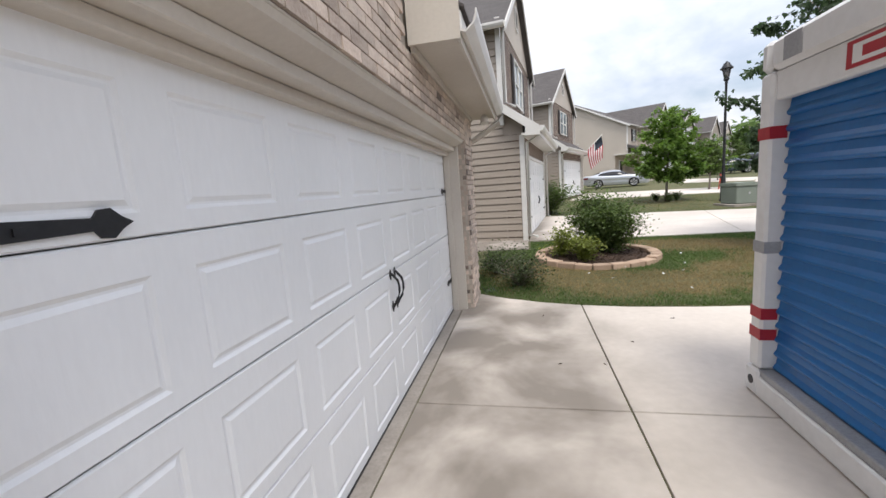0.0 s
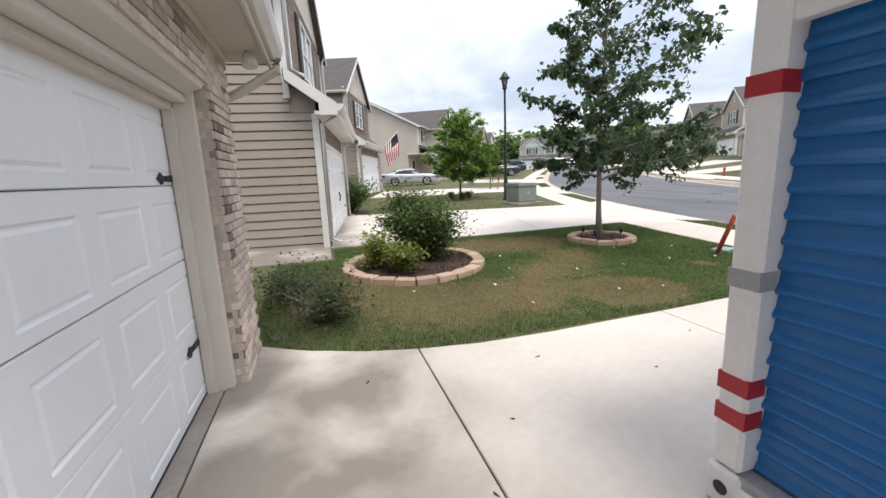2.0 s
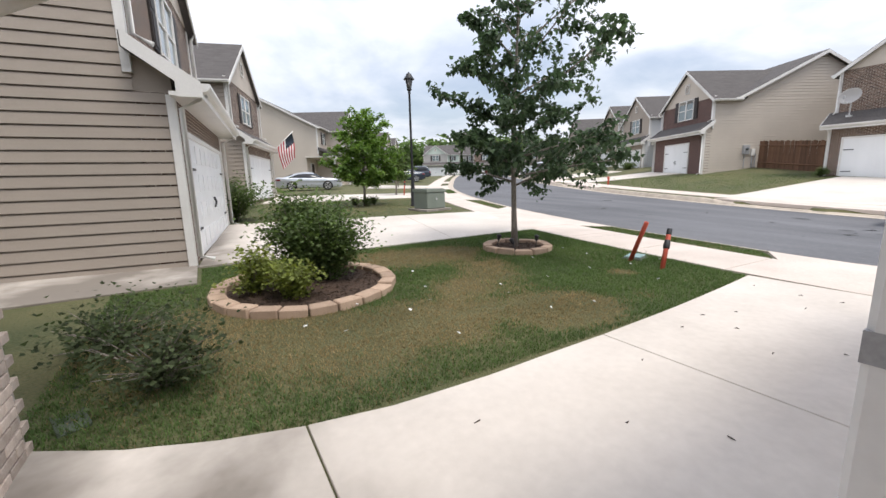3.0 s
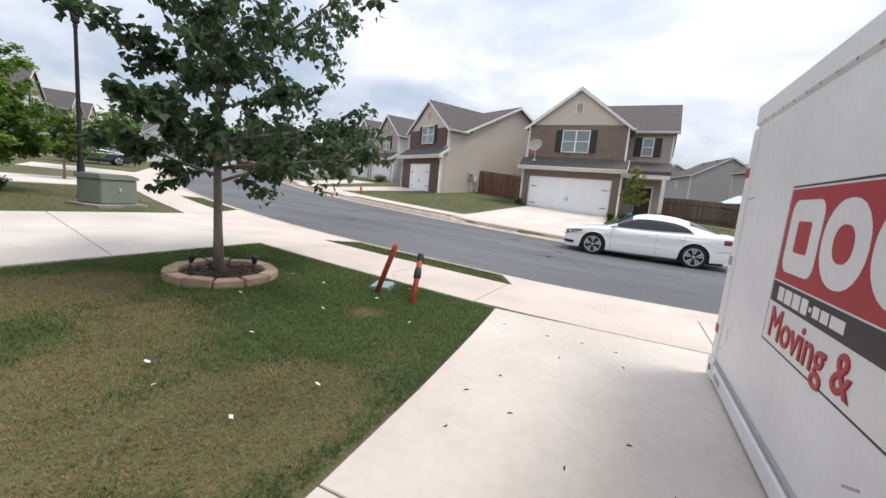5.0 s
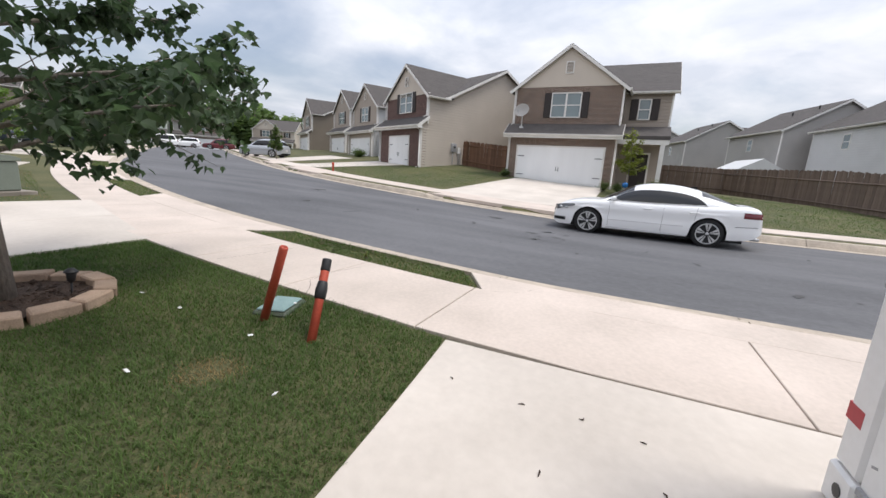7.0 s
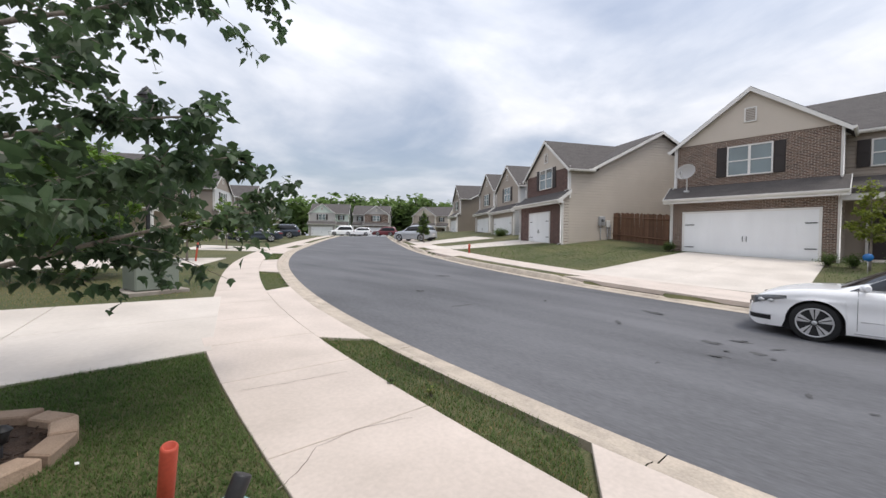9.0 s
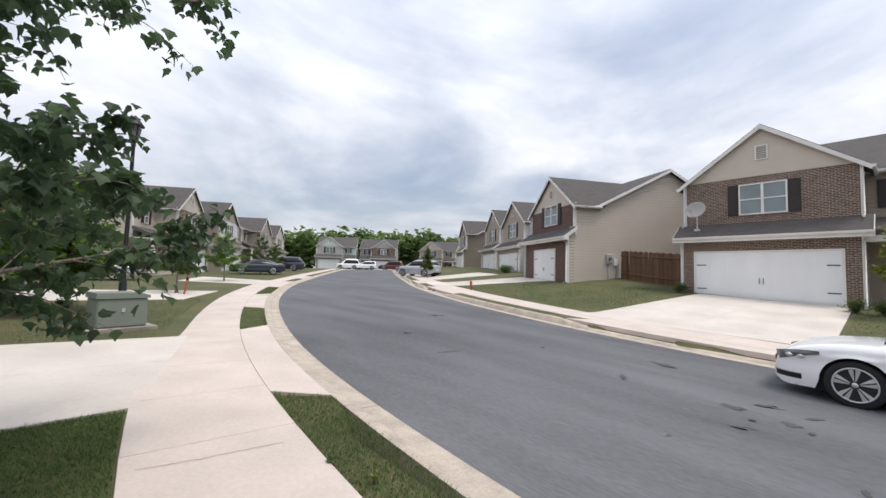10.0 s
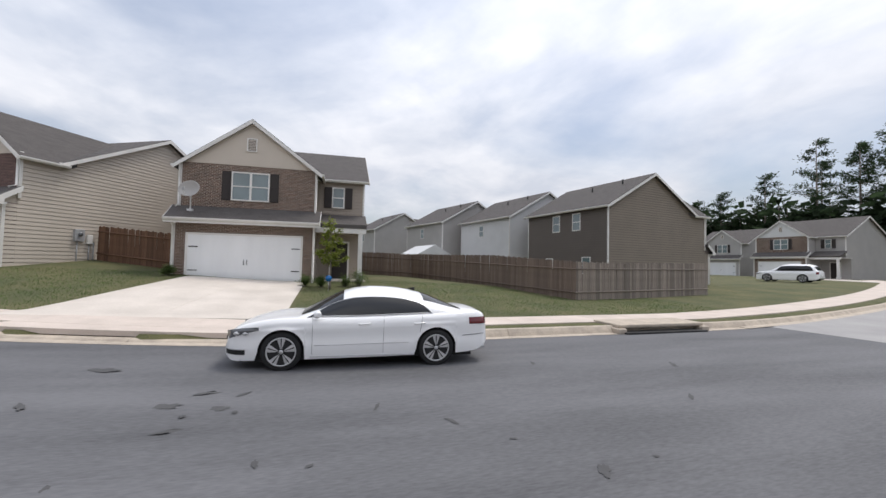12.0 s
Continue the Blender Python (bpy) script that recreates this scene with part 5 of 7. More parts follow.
def tree(m, label, height, spread, clear, leaves, leaf, material, seed, trunk_r=0.06, limbs=20, droop=0.55, group="", rise=0.55, taper=1.0, low=0.55, lean=0.0, lean_az=0.0):
    """A tapered trunk with climbing limbs, twigs and a crown of single leaves; local z up from the base."""
    root = thing("tree", m, label, "tree", group)
    r = random.Random(seed)
    bm = bmesh.new()
    tp = []
    for k in range(9):
        t = k / 8
        tp.append(Vector((0.05 * math.sin(3 * t + seed) * height / 5, 0.05 * math.cos(4 * t + seed) * height / 5, -0.1 + (height * 0.93 + 0.1) * t)))
    add_tube(bm, tp, [trunk_r * (1.35 if k == 0 else 1 - 0.9 * (k / 8) ** 1.1) for k in range(9)], 10)
    part("trunk", bm, M_BARK, root)
    tz = lambda z: tp[0].lerp(tp[-1], 0).to_3d() if z <= 0 else next((a.lerp(b, (z - a.z) / (b.z - a.z)) for a, b in zip(tp, tp[1:]) if a.z <= z <= b.z), tp[-1])
    places = []
    lb = bmesh.new()
    for k in range(limbs):
        f = ((k + 0.5) / limbs) ** 1.25
        z0 = clear + (height * 0.9 - clear) * f
        a = k * 2.39996 + r.uniform(-0.35, 0.35)
        ln = spread * (1 - 0.72 * f ** taper) * r.uniform(0.72, 1.15) * (1 + lean * math.cos(a - lean_az))
        up = rise * (low + (1.35 - low) * f) + r.uniform(-0.15, 0.15)
        p0 = tz(z0)
        dirv = Vector((math.cos(a), math.sin(a), 0))
        pts = []
        for q in range(6):
            t = q / 5
            pts.append(p0 + dirv * ln * t * (1 - 0.1 * t) + Vector((0.06 * r.uniform(-1, 1) * t, 0.06 * r.uniform(-1, 1) * t, ln * (up * t - 0.28 * up * t * t))))
        rr = trunk_r * (0.38 - 0.2 * f)
        add_tube(lb, pts, [rr * (1 - 0.85 * q / 5) + 0.003 for q in range(6)], 6)
        nt = max(4, int(ln * 6))
        for w in range(nt):
            t = 0.06 + 0.94 * (w + r.random()) / nt
            i = min(int(t * 5), 4)
            b = pts[i].lerp(pts[i + 1], t * 5 - i)
            ta = a + r.choice((-1, 1)) * r.uniform(0.3, 1.3)
            tl = ln * r.uniform(0.16, 0.36) * (1.25 - 0.5 * t)
            e = b + Vector((math.cos(ta) * tl, math.sin(ta) * tl, tl * r.uniform(-0.55, 0.85)))
            mid = b.lerp(e, 0.5) + Vector((0, 0, 0.08 * tl))
            add_tube(lb, [b, mid, e], [0.006, 0.004, 0.002], 4, False)
            per = max(3, int(leaves / (limbs * nt) * (1.5 - 1.35 * f) * r.uniform(0.55, 1.45)))
            for _ in range(per):
                u = r.random() ** 0.7
                c = b.lerp(mid, u * 2) if u < 0.5 else mid.lerp(e, u * 2 - 1)
                places.append(c + Vector((r.gauss(0, 0.06), r.gauss(0, 0.06), r.gauss(-0.02, 0.05))) * (leaf / 0.1) ** 0.5)
    tagged(part("branchwork", lb, M_BARK, root), kind="stuff")
    leaf_mesh("crown", places, leaf, material, root, seed + 5, droop)
    return root


def shrub(m, label, w, h, leaves, leaf, material, seed, stems=14, group="", droop=-0.2, gaps=0.0, category="shrub"):
    root = thing("shrub", m, label, category, group)
    r = random.Random(seed)
    bm = bmesh.new()
    places = []
    for k in range(stems):
        a, q = r.uniform(0, 6.283), r.uniform(0.15, 1.0)
        e = Vector((math.cos(a) * w * q, math.sin(a) * w * q, h * r.uniform(0.55, 1.05) * math.sqrt(max(0.05, 1 - 0.6 * q * q))))
        mid = Vector((e.x * 0.35, e.y * 0.35, e.z * 0.55))
        add_tube(bm, [(0.02 * math.cos(a), 0.02 * math.sin(a), -0.05), mid, e], [0.012 * (0.5 + h), 0.007, 0.002], 5, False)
        per = int(leaves / stems)
        for _ in range(per):
            u = 1 - r.random() ** 1.6 * 0.85
            c = mid.lerp(e, (u - 0.5) * 2) if u > 0.5 else Vector((0, 0, 0.03)).lerp(mid, u * 2)
            s = (0.07 + 0.08 * u) * (w / 0.6) ** 0.6 * min(1.0, h / 0.6)
            c = c + Vector((r.gauss(0, s), r.gauss(0, s), r.gauss(0, s * 0.7)))
            if c.z > 0.02:
                places.append(c)
    tagged(part("stemwork", bm, M_BARK, root), kind="stuff")
    leaf_mesh("foliage", places, leaf, material, root, seed + 3, droop)
    return root


def gpose(x, y, dz=0.0, rz=0.0):
    return pose(x, y, grade(x, y) + dz, 0, 0, rz)


tree(gpose(5.5, 8.77), "young maple with dark drooping leaves in a ringed bed", 6.4, 1.86, 1.2, 12200, 0.095, M_LEAF, 17, 0.058, 30, 0.85, rise=1.05, taper=4.0, low=0.2, lean=0.29, lean_az=-0.55)
tree(gpose(6.36, 19.7), "young bright-green tree on the neighbouring lawn", 4.3, 1.6, 0.9, 17500, 0.115, M_LEAFB, 5, 0.06, 46, 0.3, taper=3.0)
tree(pose(26.3, 3.9, 0.72), "small light-green tree before the porch", 3.4, 0.78, 1.0, 2300, 0.10, M_LEAFY, 8, 0.045, 22, 0.3)
shrub(gpose(1.72, 8.5), "loose lumpy green shrub in the edged bed", 0.62, 1.12, 7500, 0.05, M_LEAFS, 3, 40)
shrub(gpose(1.45, 8.95), "taller uneven green shrub at the back of the bed", 0.58, 1.38, 6500, 0.055, M_LEAFS, 4, 26)
shrub(gpose(0.68, 8.3), "small pale-green flowering shrub in the bed", 0.33, 0.62, 1500, 0.05, M_LEAFY, 7, 14)
shrub(gpose(1.12, 7.8), "small yellow-green shrub in the bed", 0.28, 0.55, 1500, 0.05, M_LEAFY, 9, 12)
shrub(gpose(-0.15, 6.35), "low twiggy dark shrub beside the brick pier", 0.62, 0.5, 1500, 0.04, M_LEAFD, 12, 30)
shrub(gpose(-0.55, 7.2), "low sparse shrub by the house corner", 0.6, 0.5, 1500, 0.04, M_LEAFD, 13, 26)
shrub(gpose(1.05, 17.3), "dark spreading shrub by the neighbour's garage", 0.9, 1.35, 4500, 0.07, M_LEAFS, 14, 26)
for k, (x, y, w) in enumerate(((26.9, 4.95, 0.30), (26.8, 4.25, 0.30), (26.9, 3.2, 0.3), (27.0, 2.55, 0.45), (28.0, 10.7, 0.3))):
    shrub(pose(x, y, grade(x, y)), "small clipped round shrub by the porch", w, w * 1.7, 1300, 0.05, M_LEAFS, 20 + k, 14, "clipped shrubs by the porch")
WEEDS = [(8.62, 7.95), (8.75, 7.45)]
for k, (x, y) in enumerate(WEEDS):
    shrub(gpose(x, y), "low leafy weed standing in the mown grass", 0.05, 0.10, 60, 0.03, M_LEAFY if k % 2 else M_LEAFS, 60 + k, 9, "weeds in the grass", droop=0.3, category="weed")
for k, (x, y, w) in enumerate(((6.36, 19.4, 0.3), (6.8, 19.85, 0.28), (5.95, 19.9, 0.28))):
    shrub(gpose(x, y), "low dark shrub round the young tree", w, 0.4, 700, 0.05, M_LEAFS, 40 + k, 12, "shrubs round the young tree")


# ---- beds and their edging ----
def edging(cx, cy, r, n, w, h, name, label, squash=1.0, mulch=True):
    bed = thing(name, pose(cx, cy, grade(cx, cy)), label, "flower bed")
    rr = random.Random(n)
    me = None
    for k in range(n):
        a = 2 * math.pi * k / n
        if me is None:
            t = math.pi / n * 0.95
            o, i = r + w / 2, r - w / 2
            bm = prism([(-o * math.sin(t), w / 2), (o * math.sin(t), w / 2), (i * math.sin(t), -w / 2), (-i * math.sin(t), -w / 2)], 2, -0.05, h)
            bmesh.ops.bevel(bm, geom=bm.edges[:], offset=0.012, segments=1, affect="EDGES")
            me = bpy.data.meshes.new("edging_block")
            bm.to_mesh(me)
            bm.free()
            me.materials.append(M_EDGER)
        ob = new("edging_block", me)
        ob.parent = bed
        x, y = r * math.cos(a), r * squash * math.sin(a)
        ob.matrix_local = pose(x, y, grade(cx + x, cy + y) - grade(cx, cy) + rr.uniform(-0.008, 0.008), rr.uniform(-3, 3), rr.uniform(-3, 3), math.degrees(a) - 90 + rr.uniform(-3, 3))
    if mulch:
        bm = bmesh.new()
        N = 26
        c = bm.verts.new((0, 0, 0.07))
        rings = []
        for q in (0.35, 0.7, 1.0):
            ring = []
            for k in range(N):
                a = 2 * math.pi * k / N
                x, y = (r - w * 0.3) * q * math.cos(a), (r - w * 0.3) * squash * q * math.sin(a)
                ring.append(bm.verts.new((x, y, grade(cx + x, cy + y) - grade(cx, cy) + 0.06 - 0.03 * q + 0.02 * noise.noise((x * 5, y * 5, 0)))))
            rings.append(ring)
        for k in range(N):
            bm.faces.new((c, rings[0][k], rings[0][(k + 1) % N]))
            for a, b in zip(rings, rings[1:]):
                bm.faces.new((a[k], b[k], b[(k + 1) % N], a[(k + 1) % N]))
        part("mulch", bm, M_MULCH, bed, "dark brown bark mulch")
        bm = bmesh.new()
        for k in range(int(420 * r * r)):
            q, a = math.sqrt(rr.random()) * (r - w * 0.6), rr.uniform(0, 6.283)
            s = rr.uniform(0.01, 0.03)
            add_box(bm, (-s, -s * 0.35, -0.004), (s, s * 0.35, 0.004), pose(q * math.cos(a), q * squash * math.sin(a), 0.06, rr.uniform(-30, 30), rr.uniform(-30, 30), rr.uniform(0, 360)))
        tagged(part("bark_mulch", bm, M_MULCH, bed), kind="stuff")
    return bed


edging(1.36, 8.33, 1.09, 23, 0.2, 0.10, "planting_bed", "mulched planting bed edged with tan concrete blocks", 0.98)
edging(5.5, 8.77, 0.58, 12, 0.17, 0.10, "tree_bed", "round mulched tree bed edged with tan blocks")


def path_light(x, y, tilt):
    root = thing("path_light", gpose(x, y) @ pose(0, 0, 0, tilt, tilt * 0.5, 0), "small black solar path light in the mulch", "garden light", "path lights round the tree")
    part("stake", tube([(0, 0, -0.05), (0, 0, 0.17)], 0.008, 6), M_BLACK, root)
    part("lantern", lathe([(0.012, 0.16), (0.03, 0.18), (0.04, 0.25), (0.035, 0.255)], 8), M_BLACK, root)
    part("cap", lathe([(0.055, 0.255), (0.05, 0.265), (0.02, 0.29), (0.0, 0.295)], 8), M_BLACK, root)


for a in ((5.77, 8.52, 4), (5.25, 8.49, -22), (5.2, 9.02, 10)):
    path_light(*a)


def marker_post(x, y, tx, ty, h, wrapped):
    root = thing("marker_post", gpose(x, y) @ pose(0, 0, 0, ty, tx, 0), "leaning orange plastic marker post" + (" with black tape" if wrapped else ""), "marker post", "marker posts in the lawn")
    part("post", lathe([(0.036, -0.1), (0.036, h - 0.01), (0.03, h), (0.024, h), (0.022, h - 0.08)], 14), M_STAKE, root)
    if wrapped:
        part("tape", lathe([(0.0375, h - 0.34), (0.047, h - 0.33), (0.05, h - 0.26), (0.041, h - 0.2), (0.0372, h - 0.19)], 12), M_SIGNB, root, "black wrapped tape")
        part("tape_tail", tube([(0.045, 0, h - 0.27), (0.07, 0.02, h - 0.33), (0.06, 0.03, h - 0.42)], [0.02, 0.012, 0.003], 6), M_SIGNB, root)
        part("top_band", lathe([(0.0372, h - 0.10), (0.04, h - 0.09), (0.04, h - 0.005), (0.0372, h + 0.004)], 12), M_SIGNB, root, "black tape at the top")


marker_post(6.40, 6.90, 0, 20, 0.73, False)
marker_post(6.31, 6.29, 28, -9, 0.68, True)


def meter_box(x, y):
    root = thing("meter_lid", gpose(x, y, 0, 18), "pale teal plastic water-meter lid set in the grass", "meter box")
    part("rim", box((-0.22, -0.16, -0.05), (0.22, 0.16, 0.03), None, 0.02), M_UBOX, root)
    part("lid", box((-0.19, -0.13, 0.031), (0.19, 0.13, 0.05), None, 0.012), M_TEAL, root)


meter_box(6.68, 7.0)

slab = part("paving_tile", box((-0.10, -0.07, 0.01), (0.10, 0.07, 0.05), gpose(1.57, 7.28, 0, 25), 0.006), M_SIGNW)
tagged(slab, "small white tile lying on the grass", "tile")
pot = thing("splash_block", gpose(-0.62, 6.1, -0.015, 20) @ Matrix.Scale(0.7, 4), "small green plastic splash block by the downspout", "splash block")
part("tray", prism([(-0.12, 0.0), (0.12, 0.0), (0.12, 0.05), (0.09, 0.025), (-0.09, 0.025), (-0.12, 0.07)], 1, -0.2, 0.2), M_UBOX, pot)


def street_lamp(x, y):
    root = thing("street_lamp", gpose(x, y), "black cast-iron street lamp with a lantern head", "street lamp")
    part("pole", lathe([(0.13, -0.1), (0.13, 0.05), (0.1, 0.1), (0.085, 0.9), (0.065, 1.0), (0.055, 1.1), (0.042, 4.55), (0.06, 4.6), (0.05, 4.66)], 14), M_BLACK, root)
    part("cradle", lathe([(0.05, 4.66), (0.1, 4.72), (0.11, 4.75), (0.06, 4.76)], 8), M_BLACK, root)
    part("globe", lathe([(0.09, 4.765), (0.165, 5.12), (0.165, 5.13), (0.02, 5.131)], 8), M_HEAD, root, "clear lantern glass")
    for k in range(4):
        a = math.pi / 2 * k + 0.4
        part("rib", tube([(0.1 * math.cos(a), 0.1 * math.sin(a), 4.75), (0.178 * math.cos(a), 0.178 * math.sin(a), 5.13)], 0.011, 5), M_BLACK, root)
    part("cap", lathe([(0.22, 5.12), (0.22, 5.15), (0.12, 5.28), (0.11, 5.33), (0.06, 5.36), (0.03, 5.40), (0.0, 5.42)], 12), M_BLACK, root)


street_lamp(7.9, 18.1)


def transformer(x, y, rz):
    root = thing("transformer_box", gpose(x, y, 0, rz), "dull green steel utility box on a concrete pad", "utility box")
    part("pad", box((-0.62, -0.58, -0.1), (0.62, 0.58, 0.07), None, 0.01), M_CONC, root)
    part("cabinet", box((-0.45, -0.42, 0.071), (0.45, 0.42, 0.70), None, 0.03), M_TRANSF, root)
    part("lid", prism([(-0.48, 0.70), (0.48, 0.70), (0.48, 0.76), (0.3, 0.82), (-0.48, 0.82)], 1, -0.45, 0.45), M_TRANSF, root)
    part("padlock", box((-0.03, -0.44, 0.4), (0.03, -0.421, 0.48)), M_RIM, root)


transformer(7.7, 16.3, 10)


# ---- fences ----
def fence(pts, label, material, h=1.83, w=0.14):
    root = thing("fence", pose(pts[0][0], pts[0][1], 0), label, "fence")
    o = Vector((pts[0][0], pts[0][1], 0))
    rr = random.Random(len(pts) + int(pts[0][0]))
    me = {}
    for (x0, y0), (x1, y1) in zip(pts, pts[1:]):
        l = math.hypot(x1 - x0, y1 - y0)
        a = math.degrees(math.atan2(y1 - y0, x1 - x0))
        n = int(l / w)
        for k in range(n):
            t = (k + 0.5) / n
            x, y = x0 + (x1 - x0) * t, y0 + (y1 - y0) * t
            q = k % 3
            if q not in me:
                b = w - 0.003
                hh = h + (-0.02, 0.0, 0.025)[q]
                bm = prism([(-b / 2, 0), (b / 2, 0), (b / 2, hh - 0.04), (b / 2 - 0.03, hh), (-b / 2 + 0.03, hh), (-b / 2, hh - 0.04)], 1, -0.01, 0.01)
                me[q] = bpy.data.meshes.new("board")
                bm.to_mesh(me[q])
                bm.free()
                me[q].materials.append(material)
            ob = new("board", me[q])
            ob.parent = root
            ob.matrix_local = Matrix.Translation(Vector((x, y, grade(x, y) - 0.02)) - o) @ pose(0, 0, 0, rr.uniform(-0.8, 0.8), rr.uniform(-0.6, 0.6), a)
        for zz in (0.35, 1.45):
            s, e = Vector((x0, y0, grade(x0, y0) + zz)) - o, Vector((x1, y1, grade(x1, y1) + zz)) - o
            d = (e - s).normalized().cross(Vector((0, 0, 1))) * -0.03
            part("rail", tube([s + d, e + d], 0.035, 4), material, root)


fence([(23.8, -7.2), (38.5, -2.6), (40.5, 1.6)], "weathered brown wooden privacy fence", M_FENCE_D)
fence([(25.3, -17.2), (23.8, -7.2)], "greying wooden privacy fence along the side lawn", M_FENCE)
fence([(29.7, 10.75), (32.1, 15.15)], "red-brown wooden fence between two houses", M_FENCE_B, 1.75)


# ---- cars ----
def curve_tab(tab, x):
    """A smooth curve through the pairs of a table."""
    if x <= tab[0][0]:
        return tab[0][1]
    if x >= tab[-1][0]:
        return tab[-1][1]
    i = max(k for k in range(len(tab) - 1) if tab[k][0] <= x)
    slope = lambda j: (tab[min(j + 1, len(tab) - 1)][1] - tab[max(j - 1, 0)][1]) / (tab[min(j + 1, len(tab) - 1)][0] - tab[max(j - 1, 0)][0])
    (x0, y0), (x1, y1) = tab[i], tab[i + 1]
    h = x1 - x0
    t = (x - x0) / h
    return (2 * t ** 3 - 3 * t * t + 1) * y0 + (t ** 3 - 2 * t * t + t) * h * slope(i) + (3 * t * t - 2 * t ** 3) * y1 + (t ** 3 - t * t) * h * slope(i + 1)


def sheet(rows, smooth=True):
    """A surface through rows of points."""
    bm = bmesh.new()
    V = [[bm.verts.new(p) for p in row] for row in rows]
    for a, b in zip(V, V[1:]):
        for q in range(len(a) - 1):
            bm.faces.new((a[q], a[q + 1], b[q + 1], b[q])).smooth = smooth
    bmesh.ops.remove_doubles(bm, verts=bm.verts, dist=1e-5)
    bmesh.ops.recalc_face_normals(bm, faces=bm.faces)
    return bm


def car(m, label, paint, L=4.80, W=1.85, H=1.42, wb=2.71, wr=0.345, suv=False, group="", detail=True):
    """A car with its front towards +x, wheels on z = 0."""
    root = thing("car", m, label, "car", group)
    k = L / 4.8
    fx, rx = wb / 2 + 0.05, -wb / 2 + 0.05          # axle places
    if suv:
        top = [(-2.4, 0.62), (-2.37, 0.94), (-2.25, 1.05), (-1.0, 1.04), (0.75, 1.02), (1.2, 1.01), (1.9, 0.95), (2.22, 0.84), (2.37, 0.66), (2.4, 0.5)]
        roof = [(-2.3, 1.05), (-2.1, 1.36), (-1.85, H - 0.07), (-1.2, H - 0.01), (-0.4, H), (0.1, H - 0.04), (0.55, H - 0.2), (1.25, 1.0)]
        pane = [(-1.98, 0.16), (-1.8, 0.66), (-1.3, 0.76), (0.0, 0.76), (0.35, 0.66), (0.78, 0.06)]
    else:
        top = [(-2.4, 0.60), (-2.37, 0.82), (-2.28, 0.96), (-2.05, 1.0), (-1.5, 0.965), (0.0, 0.915), (1.08, 0.90), (1.6, 0.875), (2.0, 0.80), (2.25, 0.69), (2.36, 0.58), (2.4, 0.46)]
        roof = [(-1.95, 1.0), (-1.6, 1.13), (-1.2, 1.285), (-0.75, 1.385), (-0.3, H), (0.05, H - 0.01), (0.35, H - 0.07), (0.65, 1.215), (1.2, 0.925)]
        pane = [(-1.25, 0.05), (-1.12, 0.30), (-0.95, 0.46), (-0.65, 0.60), (-0.3, 0.67), (0.05, 0.68), (0.3, 0.635), (0.6, 0.46), (0.8, 0.26), (1.02, 0.03)]
    top = [(a * k, c * H / 1.42 if not suv else c) for a, c in top]
    roof = [(a * k, c) for a, c in roof]
    pane = [(a * k, c) for a, c in pane]
    plan = [(-2.4 * k, 0.76), (-2.3 * k, 0.88), (-1.95 * k, 0.96), (-1.2 * k, 1.0), (1.0 * k, 1.0), (1.7 * k, 0.975), (2.1 * k, 0.90), (2.3 * k, 0.78), (2.4 * k, 0.60)]
    sill = [(-2.4 * k, 0.42), (-2.2 * k, 0.29), (-1.8 * k, 0.23), (1.9 * k, 0.19), (2.25 * k, 0.19), (2.4 * k, 0.27)]
    ar = wr + 0.045
    xs = sorted(set([round(-2.4 * k + 4.8 * k * i / 90, 4) for i in range(91)] + [round(c + ar * math.cos(a), 4) for c in (fx, rx) for a in [math.pi * j / 14 for j in range(15)]]))
    deck = lambda x: curve_tab(top, x)

    def low(x):
        z = curve_tab(sill, x)
        for c in (fx, rx):
            if abs(x - c) < ar:
                z = max(z, wr + math.sqrt(ar * ar - (x - c) ** 2))
        return z

    def half(x, z):
        t = deck(x)
        b = 1.0 - 0.05 * max(0, (0.45 - z) / 0.3) ** 2 - 0.06 * max(0, (z - 0.66) / 0.4) ** 2
        if t - z < 0.10:
            b -= 0.05 * (1 - max(0, t - z) / 0.10) ** 2
        crease = 0.014 * math.exp(-((z - 0.74 + 0.03 * x / k) / 0.03) ** 2) - 0.012 * math.exp(-((z - 0.56) / 0.09) ** 2)
        flare = sum(0.014 * math.exp(-((math.hypot(x - c, z - wr) - ar) / 0.05) ** 2) for c in (fx, rx))
        return W / 2 * curve_tab(plan, x) * (b + crease + flare)
    rows = []
    for x in xs:
        z0, z1 = low(x), deck(x)
        col = [(half(x, z), z) for z in (z0 + (z1 - z0) * (1 - (1 - q / 14) ** 1.2) for q in range(15))]
        col += [(col[14][0] * f, z1 + dz) for f, dz in ((0.9, 0.010), (0.66, 0.022), (0.33, 0.032), (0.0, 0.036))]
        rows.append([(x, -y, z) for y, z in col] + [(x, y, z) for y, z in reversed(col[:-1])])
    bm = sheet(rows)
    for x, row in ((xs[0], rows[0]), (xs[-1], rows[-1])):
        bm.faces.new([bm.verts.new(p) for p in row])
    bmesh.ops.remove_doubles(bm, verts=bm.verts, dist=1e-4)
    bmesh.ops.recalc_face_normals(bm, faces=bm.faces)
    part("body", bm, paint, root)
    part("underbody", box((-2.05 * k, -W / 2 + 0.12, 0.17), (2.1 * k, W / 2 - 0.12, 0.62)), M_TYRE, root, "dark underbody and wheel wells")
    # the cabin is one painted shell; the panes lie a few millimetres proud of it
    belt = lambda x: half(x, deck(x)) - 0.012
    rise = lambda x: max(0.004, curve_tab(roof, x) - deck(x) + 0.01)
    e_y, e_z = (2.3, 1.75) if not suv else (3.6, 2.6)
    lean = lambda x, f: belt(x) * max(0.0, 1 - min(1.0, f) ** e_z) ** (1 / e_y)
